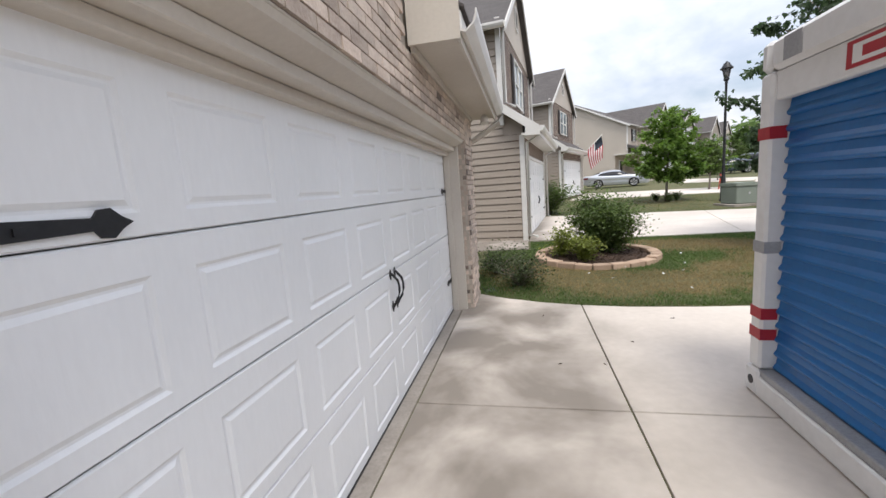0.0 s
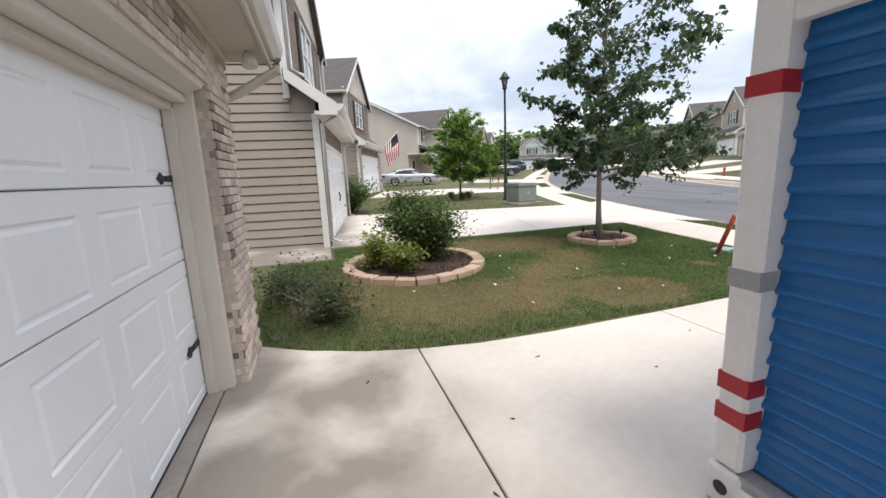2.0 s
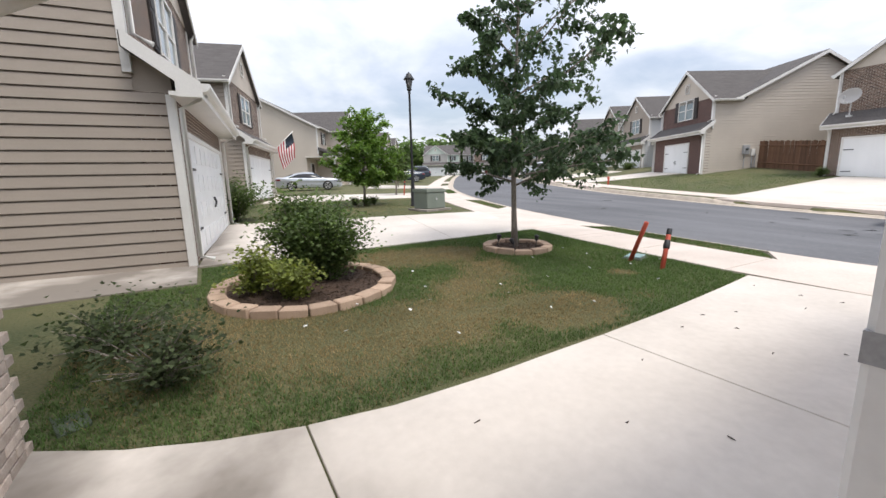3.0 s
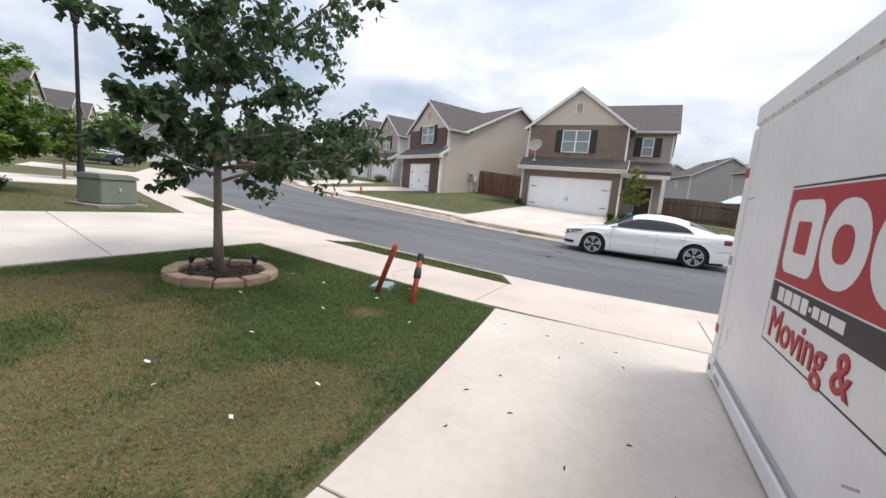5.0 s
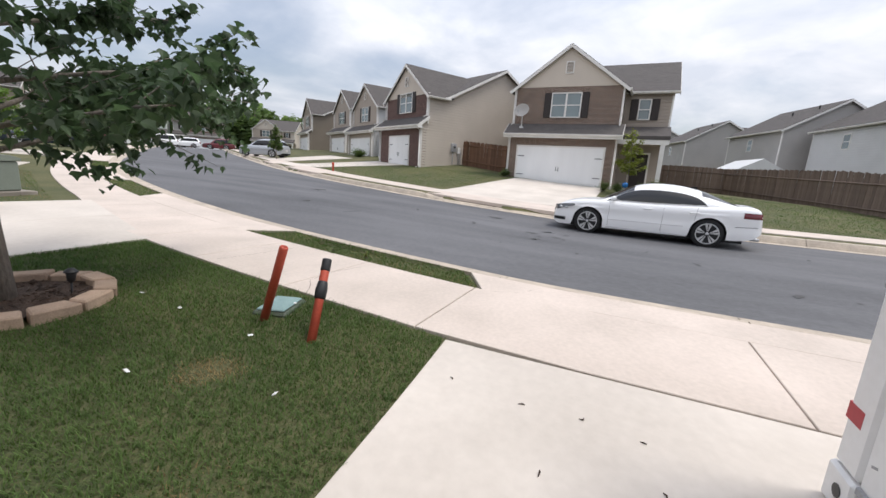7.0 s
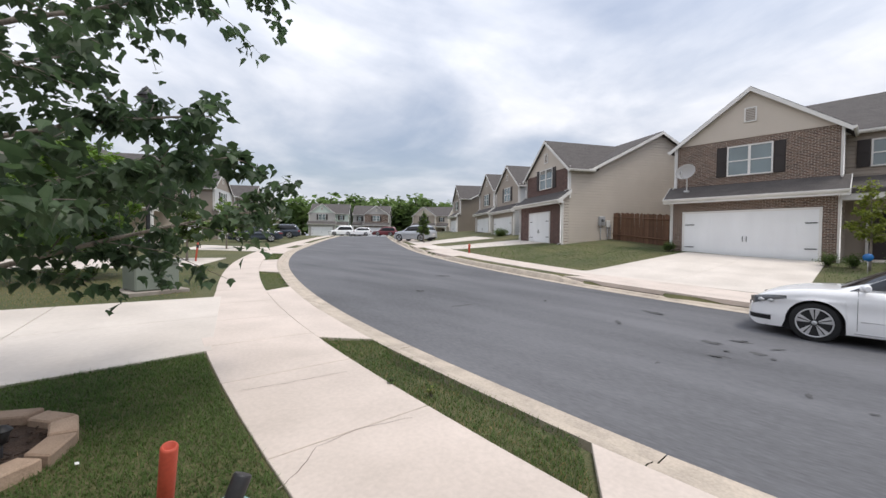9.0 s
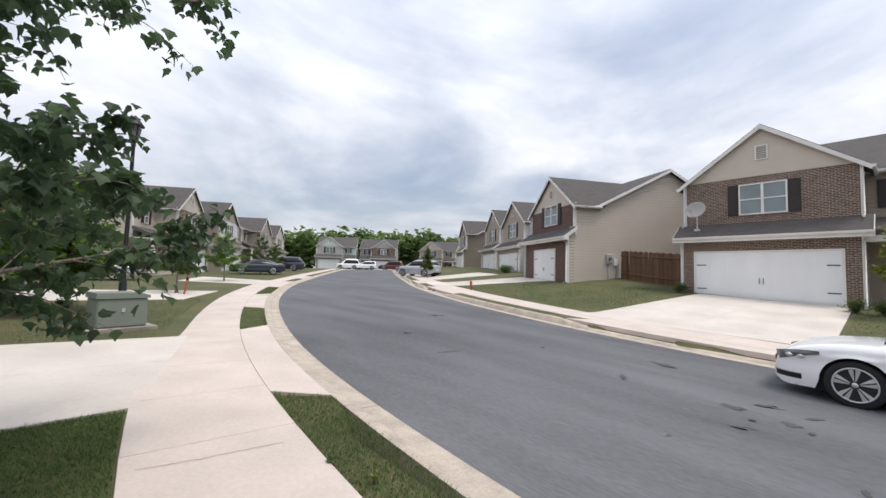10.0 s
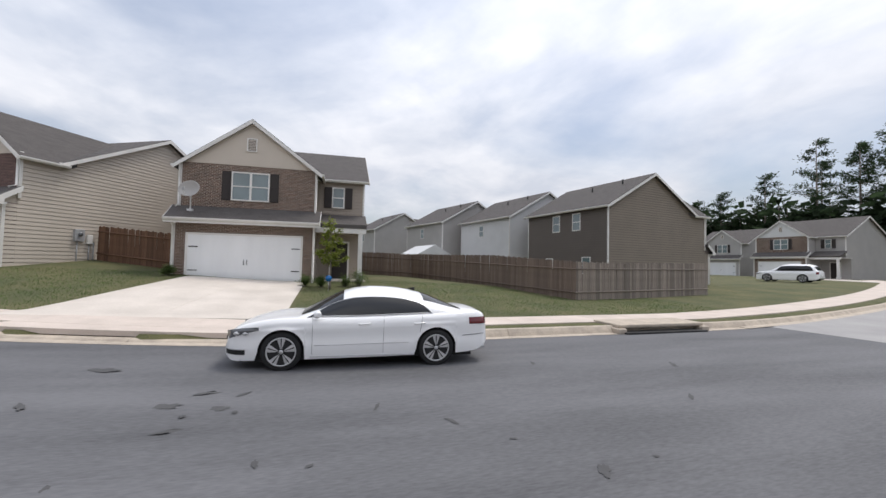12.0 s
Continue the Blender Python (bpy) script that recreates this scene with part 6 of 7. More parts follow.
    skin_z = lambda x, g: deck(x) - 0.01 + rise(x) * (1 - min(1.0, abs(g)) ** e_y) ** (1 / e_z)
    gx = [roof[0][0] + (roof[-1][0] - roof[0][0]) * i / 44 for i in range(45)]
    fs = [math.sin(math.pi / 2 * q / 12) for q in range(13)]
    shell = []
    for x in gx:
        side = [(lean(x, f), deck(x) - 0.01 + rise(x) * f) for f in fs]
        shell.append([(x, -y, z) for y, z in side] + [(x, y, z) for y, z in reversed(side[:-1])])
    part("cabin", sheet(shell), paint, root)
    px = [pane[0][0] + (pane[-1][0] - pane[0][0]) * i / 30 for i in range(31)]
    for s in (1, -1):
        hi = lambda x: max(0.03, curve_tab(pane, x))
        spot = lambda x, f, o: (x, s * (lean(x, f) + o), deck(x) - 0.01 + rise(x) * f)
        lowf = lambda x: min(0.035 / rise(x), hi(x) * 0.9)
        norm = lambda x, v: lowf(x) + (hi(x) * (H - 0.915 if not suv else H - 1.03) / rise(x) - lowf(x)) * v
        part("side_window", sheet([[spot(x, max(0.0, min(0.97, norm(x, q / 6))), 0.005) for q in range(7)] for x in px]), M_CARGLASS, root, "dark tinted side windows")
        if detail:
            ring = [spot(x, max(0.0, min(0.97, norm(x, 0))), 0.008) for x in px] + [spot(x, max(0.0, min(0.97, norm(x, 1))), 0.008) for x in reversed(px)]
            part("window_trim", tube(ring + ring[:1], 0.008, 5), M_RIM, root, "bright metal window trim")
            xb = -0.32 * k
            part("door_pillar", tube([spot(xb, norm(xb, 0.02), 0.006), spot(xb - 0.05, norm(xb - 0.05, 0.98), 0.006)], 0.012, 5), M_TYRE, root)
            xm = 0.86 * k
            part("mirror", tube([(xm - 0.02, s * (belt(xm) + 0.0), 0.93), (xm - 0.0, s * (belt(xm) + 0.07), 0.96), (xm - 0.03, s * (belt(xm) + 0.15), 0.98), (xm - 0.05, s * (belt(xm) + 0.21), 0.975)], [0.018, 0.055, 0.066, 0.035], 12), paint, root)
            for x in (0.02, -1.0):
                part("door_handle", tube([(x * k + 0.1, s * (half(x * k, 0.79) + 0.003), 0.785), (x * k + 0.05, s * (half(x * k, 0.79) + 0.022), 0.79), (x * k - 0.06, s * (half(x * k, 0.79) + 0.022), 0.797), (x * k - 0.1, s * (half(x * k, 0.79) + 0.003), 0.80)], 0.011, 6), paint, root)
            part("side_strip", tube([(x * k, s * (half(x * k, 0.45) + 0.003), 0.435 + 0.012 * (0.9 - x)) for x in (0.88, 0.6, 0.3, 0.0, -0.3, -0.6, -0.8)], 0.007, 5), M_RIM, root)
            part("sill_strip", tube([(x * k, s * (half(x * k, 0.25) + 0.002), 0.235) for x in (0.95, 0.4, -0.2, -0.9)], 0.008, 5), M_RIM, root)
            for xd, tilt in ((0.92, 0.0), (-0.33, 0.02), (-1.0, 0.16)):
                pts = [((xd + tilt * (0.55 - z)) * k, s * (half((xd + tilt * (0.55 - z)) * k, z) + 0.0005), z) for z in [(0.28 if xd > -0.9 else 0.62) + (0.92 - (0.28 if xd > -0.9 else 0.62)) * j / 9 for j in range(10)]]
                part("door_gap", tube(pts, 0.0028, 4), M_TYRE, root)

        # lamps follow the body's skin
        def skin(x0, x1, z0, z1, mt, nm, o=0.006, tip=0.0, droop=0.0):
            rows = []
            for i in range(9):
                x = x0 + (x1 - x0) * i / 8
                e = tip * max(0.0, 1 - i / 8)
                zs = [z0 + (z1 - z0) * q / 4 + e * (1 - q / 4) - droop * (i / 8) ** 2 for q in range(5)]
                rows.append([(x, s * (half(x, z) + o), z) for z in zs])
            return part(nm, sheet(rows), mt, root)
        if suv:
            lamp = skin(1.8 * k, 2.34 * k, 0.72, 0.84, M_HEAD, "headlight", tip=0.06, droop=0.06)
            skin(-2.37 * k, -2.18 * k, 0.78, 1.02, M_LAMPRED, "tail_light")
        else:
            lamp = skin(1.80 * k, 2.365 * k, 0.60, 0.755, M_HEAD, "headlight", 0.008, tip=0.105, droop=0.075)
            skin(-2.36 * k, -1.98 * k, 0.76, 0.89, M_LAMPRED, "tail_light", tip=-0.0)
        if detail:
            for x, rr in ((2.02, 0.036), (2.17, 0.04)):
                part("lamp_lens", tube([((x + d) * k, s * (half((x + d) * k, 0.64) + 0.008), 0.645) for d in (-0.05, 0.0, 0.05)], [0.012, rr, 0.012], 10), M_RIM, lamp)
            skin(2.02 * k, 2.37 * k, 0.29, 0.37, M_TYRE, "air_intake", 0.004)
            part("intake_trim", tube([(x * k, s * (half(x * k, 0.38) + 0.006), 0.38) for x in (2.02, 2.1, 2.2, 2.3, 2.36)], 0.007, 5), M_RIM, root)
            part("bumper_strip", tube([(x * k, s * (half(x * k, 0.56) + 0.002), 0.55 + 0.05 * (-1.85 - x)) for x in (-1.85, -1.98, -2.1, -2.2, -2.3)], 0.006, 5), M_TYRE, root)
    # front and rear glass on the same skin
    for nm, xa, xb, g in (("windscreen", roof[-1][0] - 0.06, 0.40 * k if not suv else 0.30 * k, 0.80), ("rear_window", roof[0][0] + 0.06, (-1.12 if not suv else -2.02) * k, 0.74)):
        part(nm, sheet([[(xa + (xb - xa) * i / 12, belt(xa + (xb - xa) * i / 12) * g * j / 5, skin_z(xa + (xb - xa) * i / 12, g * j / 5) + 0.006) for j in range(-5, 6)] for i in range(13)]), M_CARGLASS, root, "dark glass")
    part("grille", box((2.35 * k, -0.5, 0.48), (2.402 * k, 0.5, 0.58), None, 0.01), M_TYRE, root)
    part("number_plate", box((-2.415 * k, -0.2, 0.62), (-2.395 * k, 0.2, 0.74)), M_SIGNW, root)
    if detail and not suv:
        part("roof_aerial", prism([(-1.02, curve_tab(roof, -1.0) + 0.0), (-0.86, curve_tab(roof, -0.86) + 0.02), (-1.02, curve_tab(roof, -1.0) + 0.07)], 1, -0.02, 0.02), M_TYRE, root)
        part("exhaust_tip", tube([(-2.2, W / 2 - 0.42, 0.27), (-2.38, W / 2 - 0.42, 0.27)], 0.04, 10), M_RIM, root)
    # wheels
    for cx in (fx, rx):
        for s in (1, -1):
            wheel = new("wheel")
            wheel.parent = root
            wheel.matrix_local = pose(cx, s * (W / 2 - 0.115), wr, 90, 0, 0)
            o = -s
            ty = lathe([(wr * 0.72, -0.10), (wr * 0.9, -0.112), (wr * 0.985, -0.09), (wr, -0.05), (wr, 0.05), (wr * 0.985, 0.09), (wr * 0.9, 0.112), (wr * 0.72, 0.10)], 36)
            part("tyre", ty, M_TYRE, wheel)
            part("rim", lathe([(wr * 0.70, o * 0.101), (wr * 0.72, o * 0.108), (wr * 0.68, o * 0.106), (wr * 0.66, o * 0.06), (wr * 0.2, o * 0.04)] if o > 0 else [(wr * 0.2, -0.04), (wr * 0.66, -0.06), (wr * 0.68, -0.106), (wr * 0.72, -0.108), (wr * 0.70, -0.101)], 28), M_TYRE, wheel)
            for j in range(5):
                a = 2 * math.pi * j / 5 + 0.31
                for da in (-1, 1):
                    d = lambda ang: Vector((math.cos(ang), math.sin(ang), 0))
                    c0, c1 = d(a + da * 0.10) * wr * 0.16, d(a + da * 0.62) * wr * 0.16
                    e0, e1 = d(a + da * 0.05) * wr * 0.69, d(a + da * 0.29) * wr * 0.69
                    bm = bmesh.new()
                    lo = [bm.verts.new(p + Vector((0, 0, o * h))) for p, h in ((c0, 0.070), (c1, 0.070), (e1, 0.080), (e0, 0.080))]
                    up = [bm.verts.new(p + Vector((0, 0, o * h))) for p, h in ((c0, 0.102), (c1, 0.098), (e1, 0.102), (e0, 0.108))]
                    bm.faces.new(up)
                    for q in range(4):
                        bm.faces.new((lo[q], lo[(q + 1) % 4], up[(q + 1) % 4], up[q]))
                    bmesh.ops.recalc_face_normals(bm, faces=bm.faces)
                    part("spoke", bm, M_RIM, wheel)
            part("rim_lip", lathe([(wr * 0.67, o * 0.100), (wr * 0.67, o * 0.110), (wr * 0.735, o * 0.112), (wr * 0.735, o * 0.100)], 32), M_RIM, wheel)
            part("hub", lathe([(0.0, o * 0.07), (0.042, o * 0.085), (0.036, o * 0.104), (0.0, o * 0.106)], 14), M_RIM, wheel)
    return root


car(pose(15.98, 3.41, -0.03, 0, 0, 86.5), "white four-door coupe saloon parked at the far kerb", M_CAR_W, L=4.72, H=1.42, wr=0.335)


def at_car(x, y, rz, dz=0.03):
    return pose(x, y, grade(x, y) + dz, 0, 0, rz)


car(at_car(33.0, 36.1, 105), "silver crossover parked across the sidewalk up the street", M_CAR_S, L=4.6, H=1.68, wr=0.36, suv=True, detail=False)
car(at_car(7.6, 36.2, -12), "silver saloon parked on a driveway", M_CAR_S, L=5.1, H=1.45, detail=False)
car(at_car(19.8, 44.2, 165), "dark blue saloon parked on a driveway", M_CAR_D, L=4.8, H=1.45, detail=False)
car(at_car(26.2, 54.5, 150), "black pickup-sized car parked by the bend", M_CAR_D, L=5.2, H=1.75, wr=0.4, suv=True, detail=False)
car(at_car(34.6, -39.0, 14), "white utility vehicle parked before a garage", M_CAR_W, L=4.9, H=1.72, wr=0.38, suv=True, detail=False)
car(pose(47.5, 76.0, 2.13, 0, 0, 150), "white van at the end of the street", M_CAR_W, L=5.2, H=2.0, wr=0.38, suv=True, detail=False)
car(pose(51.2, 75.0, 2.13, 0, 0, 140), "white car at the end of the street", M_CAR_W, L=4.8, H=1.7, wr=0.36, suv=True, detail=False)
car(pose(56.2, 73.0, 2.13, 0, 0, 130), "dark red truck at the end of the street", M_CAR_R, L=5.4, H=1.95, wr=0.42, suv=True, detail=False)


# ---- small things on and round the houses ----
def satellite_dish():
    root = thing("satellite_dish", pose(27.95, 9.95, 4.22), "grey satellite dish on a mast on the pent roof", "satellite dish")
    part("mast", tube([(0, 0, -0.15), (0, 0, 0.45), (-0.05, 0, 0.72)], 0.03, 8), M_RIM, root)
    part("mast_foot", box((-0.12, -0.1, -0.2), (0.12, 0.1, -0.12)), M_RIM, root)
    bm = lathe([(0.0, 0.0), (0.2, 0.02), (0.36, 0.07), (0.46, 0.13), (0.47, 0.14), (0.455, 0.14), (0.35, 0.085), (0.2, 0.035), (0.0, 0.015)], 28)
    bmesh.ops.transform(bm, matrix=pose(-0.05, 0, 0.74, 0, -75, -15) @ Matrix.Diagonal((0.82, 1.0, 1, 1)), verts=bm.verts)
    part("reflector", bm, M_GREY_S, root, "pale grey dish reflector")
    part("feed_arm", tube([(-0.06, 0, 0.42), (-0.45, 0.12, 0.48), (-0.52, 0.14, 0.68)], 0.016, 6), M_RIM, root)
    part("receiver", box((-0.57, 0.1, 0.64), (-0.47, 0.18, 0.76), None, 0.01), M_PODG, root)


satellite_dish()


def flag():
    root = thing("flag", pose(4.25, 28.9, 3.1) @ Matrix.Scale(1.3, 4), "striped red, white and blue flag on an angled pole", "flag")
    part("pole", tube([(-0.35, 0, 0.0), (0.75, -0.25, 1.1)], 0.018, 6), M_WTRIM, root)
    base, along_ = Vector((0.70, -0.24, 1.05)), Vector((-0.62, 0.21, -0.62))
    for k in range(13):
        bm = bmesh.new()
        def pt(u, v):
            p = base + along_ * v
            return p + Vector((0.10 * u + 0.04 * math.sin(5 * u + 3 * v), 0.05 * math.sin(7 * u + 2 * v), -1.15 * u + 0.1 * u * v))
        for a in range(10):
            vs = [bm.verts.new(pt(u, v)) for u, v in ((a / 10, k / 13), ((a + 1) / 10, k / 13), ((a + 1) / 10, (k + 1) / 13), (a / 10, (k + 1) / 13))]
            f = bm.faces.new(vs)
            f.material_index = 2 if (a < 4 and k < 7) else (0 if k % 2 == 0 else 1)
        ob = part("stripe", bm, [M_RED, M_SIGNW, M_CAR_D], root)
        mod = ob.modifiers.new("thick", "SOLIDIFY")
        mod.thickness = 0.004


flag()


def meter(m):
    root = thing("electric_meter", m, "grey electric meter boxes with conduit on the siding", "electric meter")
    part("cabinet", box((-0.22, -0.16, 1.35), (0.22, -0.02, 1.95), None, 0.02), M_PODG, root)
    part("meter_glass", lathe([(0.1, 0.0), (0.1, 0.06), (0.06, 0.1), (0.0, 0.1)], 14), M_HEAD, root).matrix_local = pose(0, -0.16, 1.7, 90, 0, 0)
    part("side_cabinet", box((0.35, -0.13, 1.25), (0.62, -0.02, 1.7), None, 0.015), M_WTRIM, root)
    for x in (-0.05, 0.48, 0.7):
        part("conduit", tube([(x, -0.06, -0.1), (x, -0.06, 1.36)], 0.025, 6), M_PODG, root)


_v = Vector((math.cos(radians(-119 + 90)), math.sin(radians(-119 + 90)), 0))
_c = Vector((31.9, 22.5, 0)) + Vector((math.cos(radians(-119)), math.sin(radians(-119)), 0)) * 6.2
_q = _c + _v * 2.9
meter(pose(_q.x, _q.y, 1.25, 0, 0, -119 + 90) @ pose(0, 0, 0, 0, 0, 0))


def hydrant(x, y, label="small orange-brown marker stub on the lawn"):
    root = thing("marker_stub", gpose(x, y), label, "marker", "marker stubs on the lawns")
    part("stub", lathe([(0.06, -0.05), (0.06, 0.4), (0.085, 0.42), (0.085, 0.5), (0.05, 0.56), (0.0, 0.57)], 10), M_STAKE, root)


hydrant(24.0, 20.5)
marker_post(10.4, 24.3, 8, -6, 0.95, True)


def shed():
    root = thing("shed", pose(48.7, -6.2, 0.9, 0, 0, 8), "low garden shed with a pale metal roof behind the fence", "shed")
    part("wall", box((-2.6, -1.6, 0), (2.6, 1.6, 2.0)), M_GREY_S, root)
    part("roof", prism([(-1.85, 1.95), (1.85, 1.95), (0, 2.95)], 0, -2.8, 2.8), M_WHITE_S, root, "pale ribbed metal roof")


shed()


def storm_drain():
    root = thing("storm_drain", pose(17.2, -5.6, 0.0), "concrete kerb inlet with a dark opening", "storm drain")
    part("throat", box((-0.12, -1.5, -0.06), (0.5, 1.5, 0.02)), M_SIGNB, root)
    bm = box((0.12, -1.6, 0.12), (1.25, 1.6, 0.22), None, 0.02)
    part("lid_slab", bm, M_KERB, root)
    for y in (-1.55, 1.55):
        part("cheek", box((0.0, y - 0.15, -0.06), (0.5, y + 0.15, 0.12), None, 0.02), M_KERB, root)


storm_drain()


def yard_sign():
    root = thing("yard_sign", gpose(25.6, 3.95), "small blue security sign on a stake", "sign")
    part("stake", tube([(0, 0, -0.05), (0, 0, 0.55)], 0.012, 5), M_RIM, root)
    part("plate", lathe([(0.0, 0.0), (0.14, 0.0), (0.14, 0.01), (0.0, 0.01)], 8), M_BLUE, root).matrix_local = pose(-0.02, 0, 0.55, 0, -90, 0)


yard_sign()


def stain(x, y, l, w, seed, rz=0):
    """An oil or tar blot with a ragged outline, a few millimetres thick."""
    r = random.Random(seed)
    s, i = road_at(x, y)
    bm = bmesh.new()
    n = 18
    ring = []
    for k in range(n):
        a = 2 * math.pi * k / n
        q = r.uniform(0.45, 1.0)
        px, py = l / 2 * q * math.cos(a), w / 2 * q * math.sin(a)
        c, sn = math.cos(radians(rz)), math.sin(radians(rz))
        X, Y = x + px * c - py * sn, y + px * sn + py * c
        ss, ii = road_at(X, Y)
        ring.append(bm.verts.new((X, Y, road_z(ii, ss) + 0.006)))
    bm.faces.new(ring)
    bmesh.ops.recalc_face_normals(bm, faces=bm.faces)
    if sum(f.normal.z for f in bm.faces) < 0:
        bmesh.ops.reverse_faces(bm, faces=bm.faces)
    return part("tar_stain", bm, M_PATCH, STAINS)


STAINS = structure(new("stains"), "dark tar and oil stains on the asphalt", "stain")
for k, (x, y, l, w) in enumerate(((15.4, 7.46, 0.6, 0.3), (13.6, 6.05, 0.5, 0.26), (13.44, 5.42, 0.34, 0.22), (12.79, 5.73, 0.5, 0.1), (14.06, 5.67, 0.5, 0.16), (13.96, 5.23, 0.3, 0.1), (11.0, 1.67, 0.3, 0.16), (13.1, 3.5, 0.4, 0.07), (12.6, 10.6, 0.9, 0.35),
        (11.9, 4.78, 0.25, 0.08), (12.4, 2.7, 0.35, 0.08), (13.8, 7.58, 0.4, 0.12), (11.9, 6.38, 0.4, 0.2), (11.1, 0.97, 0.1, 0.07), (11.8, 2.2, 0.12, 0.06), (14.6, 9.6, 0.3, 0.14), (13.1, 12.6, 0.5, 0.16), (15.9, 14.6, 0.7, 0.3), (11.75, 4.3, 0.14, 0.06), (12.4, -1.0, 0.4, 0.1), (14.0, -2.4, 0.5, 0.12), (14.7, 0.3, 0.4, 0.1), (13.2, 5.75, 0.12, 0.1), (13.25, 5.2, 0.14, 0.1))):
    stain(x, y, l, w, k, 70 + 13 * k)


CRACKS = structure(new("cracks"), "dark hairline cracks across the sidewalk slabs", "crack")


def crack(pts, seed, wide=0.0045):
    """A wandering crack with a ragged width, lying on the concrete."""
    r = random.Random(seed)
    line = []
    for (x0, y0), (x1, y1) in zip(pts, pts[1:]):
        n = max(3, int(math.hypot(x1 - x0, y1 - y0) / 0.06))
        line += [(x0 + (x1 - x0) * i / n + r.gauss(0, 0.006), y0 + (y1 - y0) * i / n + r.gauss(0, 0.006)) for i in range(n)]
    rows = []
    for (x0, y0), (x1, y1) in zip(line, line[1:]):
        l = math.hypot(x1 - x0, y1 - y0) or 1
        w = wide * r.uniform(0.3, 1.0)
        nx, ny = -(y1 - y0) / l * w, (x1 - x0) / l * w
        rows.append([(x0 + nx, y0 + ny, grade(x0, y0) + 0.0262), (x0, y0, grade(x0, y0) + 0.0268), (x0 - nx, y0 - ny, grade(x0, y0) + 0.0262)])
    bm = sheet(rows)
    if sum(f.normal.z for f in bm.faces) < 0:
        bmesh.ops.reverse_faces(bm, faces=bm.faces)
    part("crack", bm, M_BRICKD, CRACKS)


crack([(7.02, 7.02), (7.2, 7.12), (7.44, 7.31), (7.8, 7.34), (8.4, 7.17)], 1)
crack([(7.33, 8.76), (7.84, 8.64), (8.55, 8.52)], 2, 0.0035)
crack([(8.45, 5.42), (8.57, 5.17), (8.91, 4.97)], 3, 0.004)


# ---- woods and far trees ----
def wood_belt(name, label, a, b, depth, h0, h1, count, material, seed, per=60, size=0.9, zbase=2.0):
    root = thing(name, pose(a[0], a[1], zbase), label, "woods", "", "stuff")
    r = random.Random(seed)
    places = []
    bm = bmesh.new()
    for k in range(count):
        t = r.random()
        n = Vector((-(b[1] - a[1]), b[0] - a[0])).normalized()
        d = r.uniform(0, depth)
        x, y = (b[0] - a[0]) * t + n.x * d, (b[1] - a[1]) * t + n.y * d
        h = r.uniform(h0, h1)
        w = h * r.uniform(0.2, 0.32)
        add_tube(bm, [(x, y, -1.0), (x, y, h * 0.8)], [0.25, 0.08], 5, False)
        for _ in range(per):
            q, u, v = r.random() ** 0.4, r.uniform(0, 6.283), r.uniform(-1, 1)
            places.append((x + w * q * math.cos(u) * math.sqrt(1 - v * v), y + w * q * math.sin(u) * math.sqrt(1 - v * v), h * 0.44 + h * 0.5 * q * v))
    part("trunks", bm, M_BARK, root)
    leaf_mesh("canopy", places, size, material, root, seed, 0.1, slim=0.55)


wood_belt("woods", "green deciduous woods rising behind the end of the street", (20, 135), (125, 80), 25, 9, 15, 190, M_WOODS, 3, 190, 1.7, 2.5)
wood_belt("woods_side", "green woods behind the houses on the bend", (-25, 75), (18, 120), 20, 8, 12, 80, M_WOODS, 6, 170, 1.5, 1.8)


def pine(x, y, h, seed):
    root = thing("pine_tree", pose(x, y, 0.4), "tall dark pine behind the side street", "tree", "pines behind the side street")
    r = random.Random(seed)
    part("trunk", tube([(0, 0, -0.3), (0.2, 0.1, h * 0.5), (0.1, 0.2, h)], [0.28, 0.2, 0.05], 8), M_BARK, root)
    places = []
    bm = bmesh.new()
    for k in range(16):
        f = k / 15
        z = h * (0.5 + 0.48 * f)
        a = k * 2.4 + r.uniform(-0.4, 0.4)
        l = h * 0.22 * (1 - 0.75 * f) * r.uniform(0.6, 1.2)
        e = Vector((math.cos(a) * l, math.sin(a) * l, z + l * 0.25))
        add_tube(bm, [(0.1, 0.1, z), e], [0.06, 0.02], 4, False)
        for _ in range(110):
            c = Vector((0.1, 0.1, z)).lerp(e, 0.35 + 0.75 * r.random())
            places.append(c + Vector((r.gauss(0, 0.45), r.gauss(0, 0.45), r.gauss(0.1, 0.28))))
    tagged(part("branchwork", bm, M_BARK, root), kind="stuff")
    leaf_mesh("needles", places, 0.5, M_PINE, root, seed, -0.2, slim=0.28)


for k, (x, y, h) in enumerate(((65, -82, 21), (59, -87, 27), (55, -92, 26), (51, -93, 29), (46, -96, 28), (41, -96, 27), (37, -99, 27), (32, -100, 28), (72, -79, 18), (78, -79, 17), (27, -102, 27), (61, -92, 23), (49, -90, 24), (43, -92, 25), (57, -96, 26))):
    pine(x, y, h, 60 + k)
wood_belt("woods_south", "dark low woods behind the side street", (98, -84), (14, -108), -14, 12, 19, 120, M_PINE, 9, 190, 1.7, 0.0)

for k, (x, y, h, s) in enumerate(((10.2, 25.0, 3.0, 1.0), (14.2, 33.5, 3.6, 1.2), (20.5, 45.5, 4.2, 1.5), (31.5, 33.0, 3.2, 0.7), (24.5, 52.5, 3.6, 1.2))):
    tree(gpose(x, y), "young street tree on a lawn up the street", h, s, 0.9, 2600, 0.14, M_LEAFS if k != 1 else M_LEAFB, 70 + k, 0.05, 18, 0.3, "young street trees")
shrub(gpose(36.3, 27.6), "dark clipped hedge before the white house", 0.9, 0.7, 2500, 0.08, M_LEAFS, 90, 24)


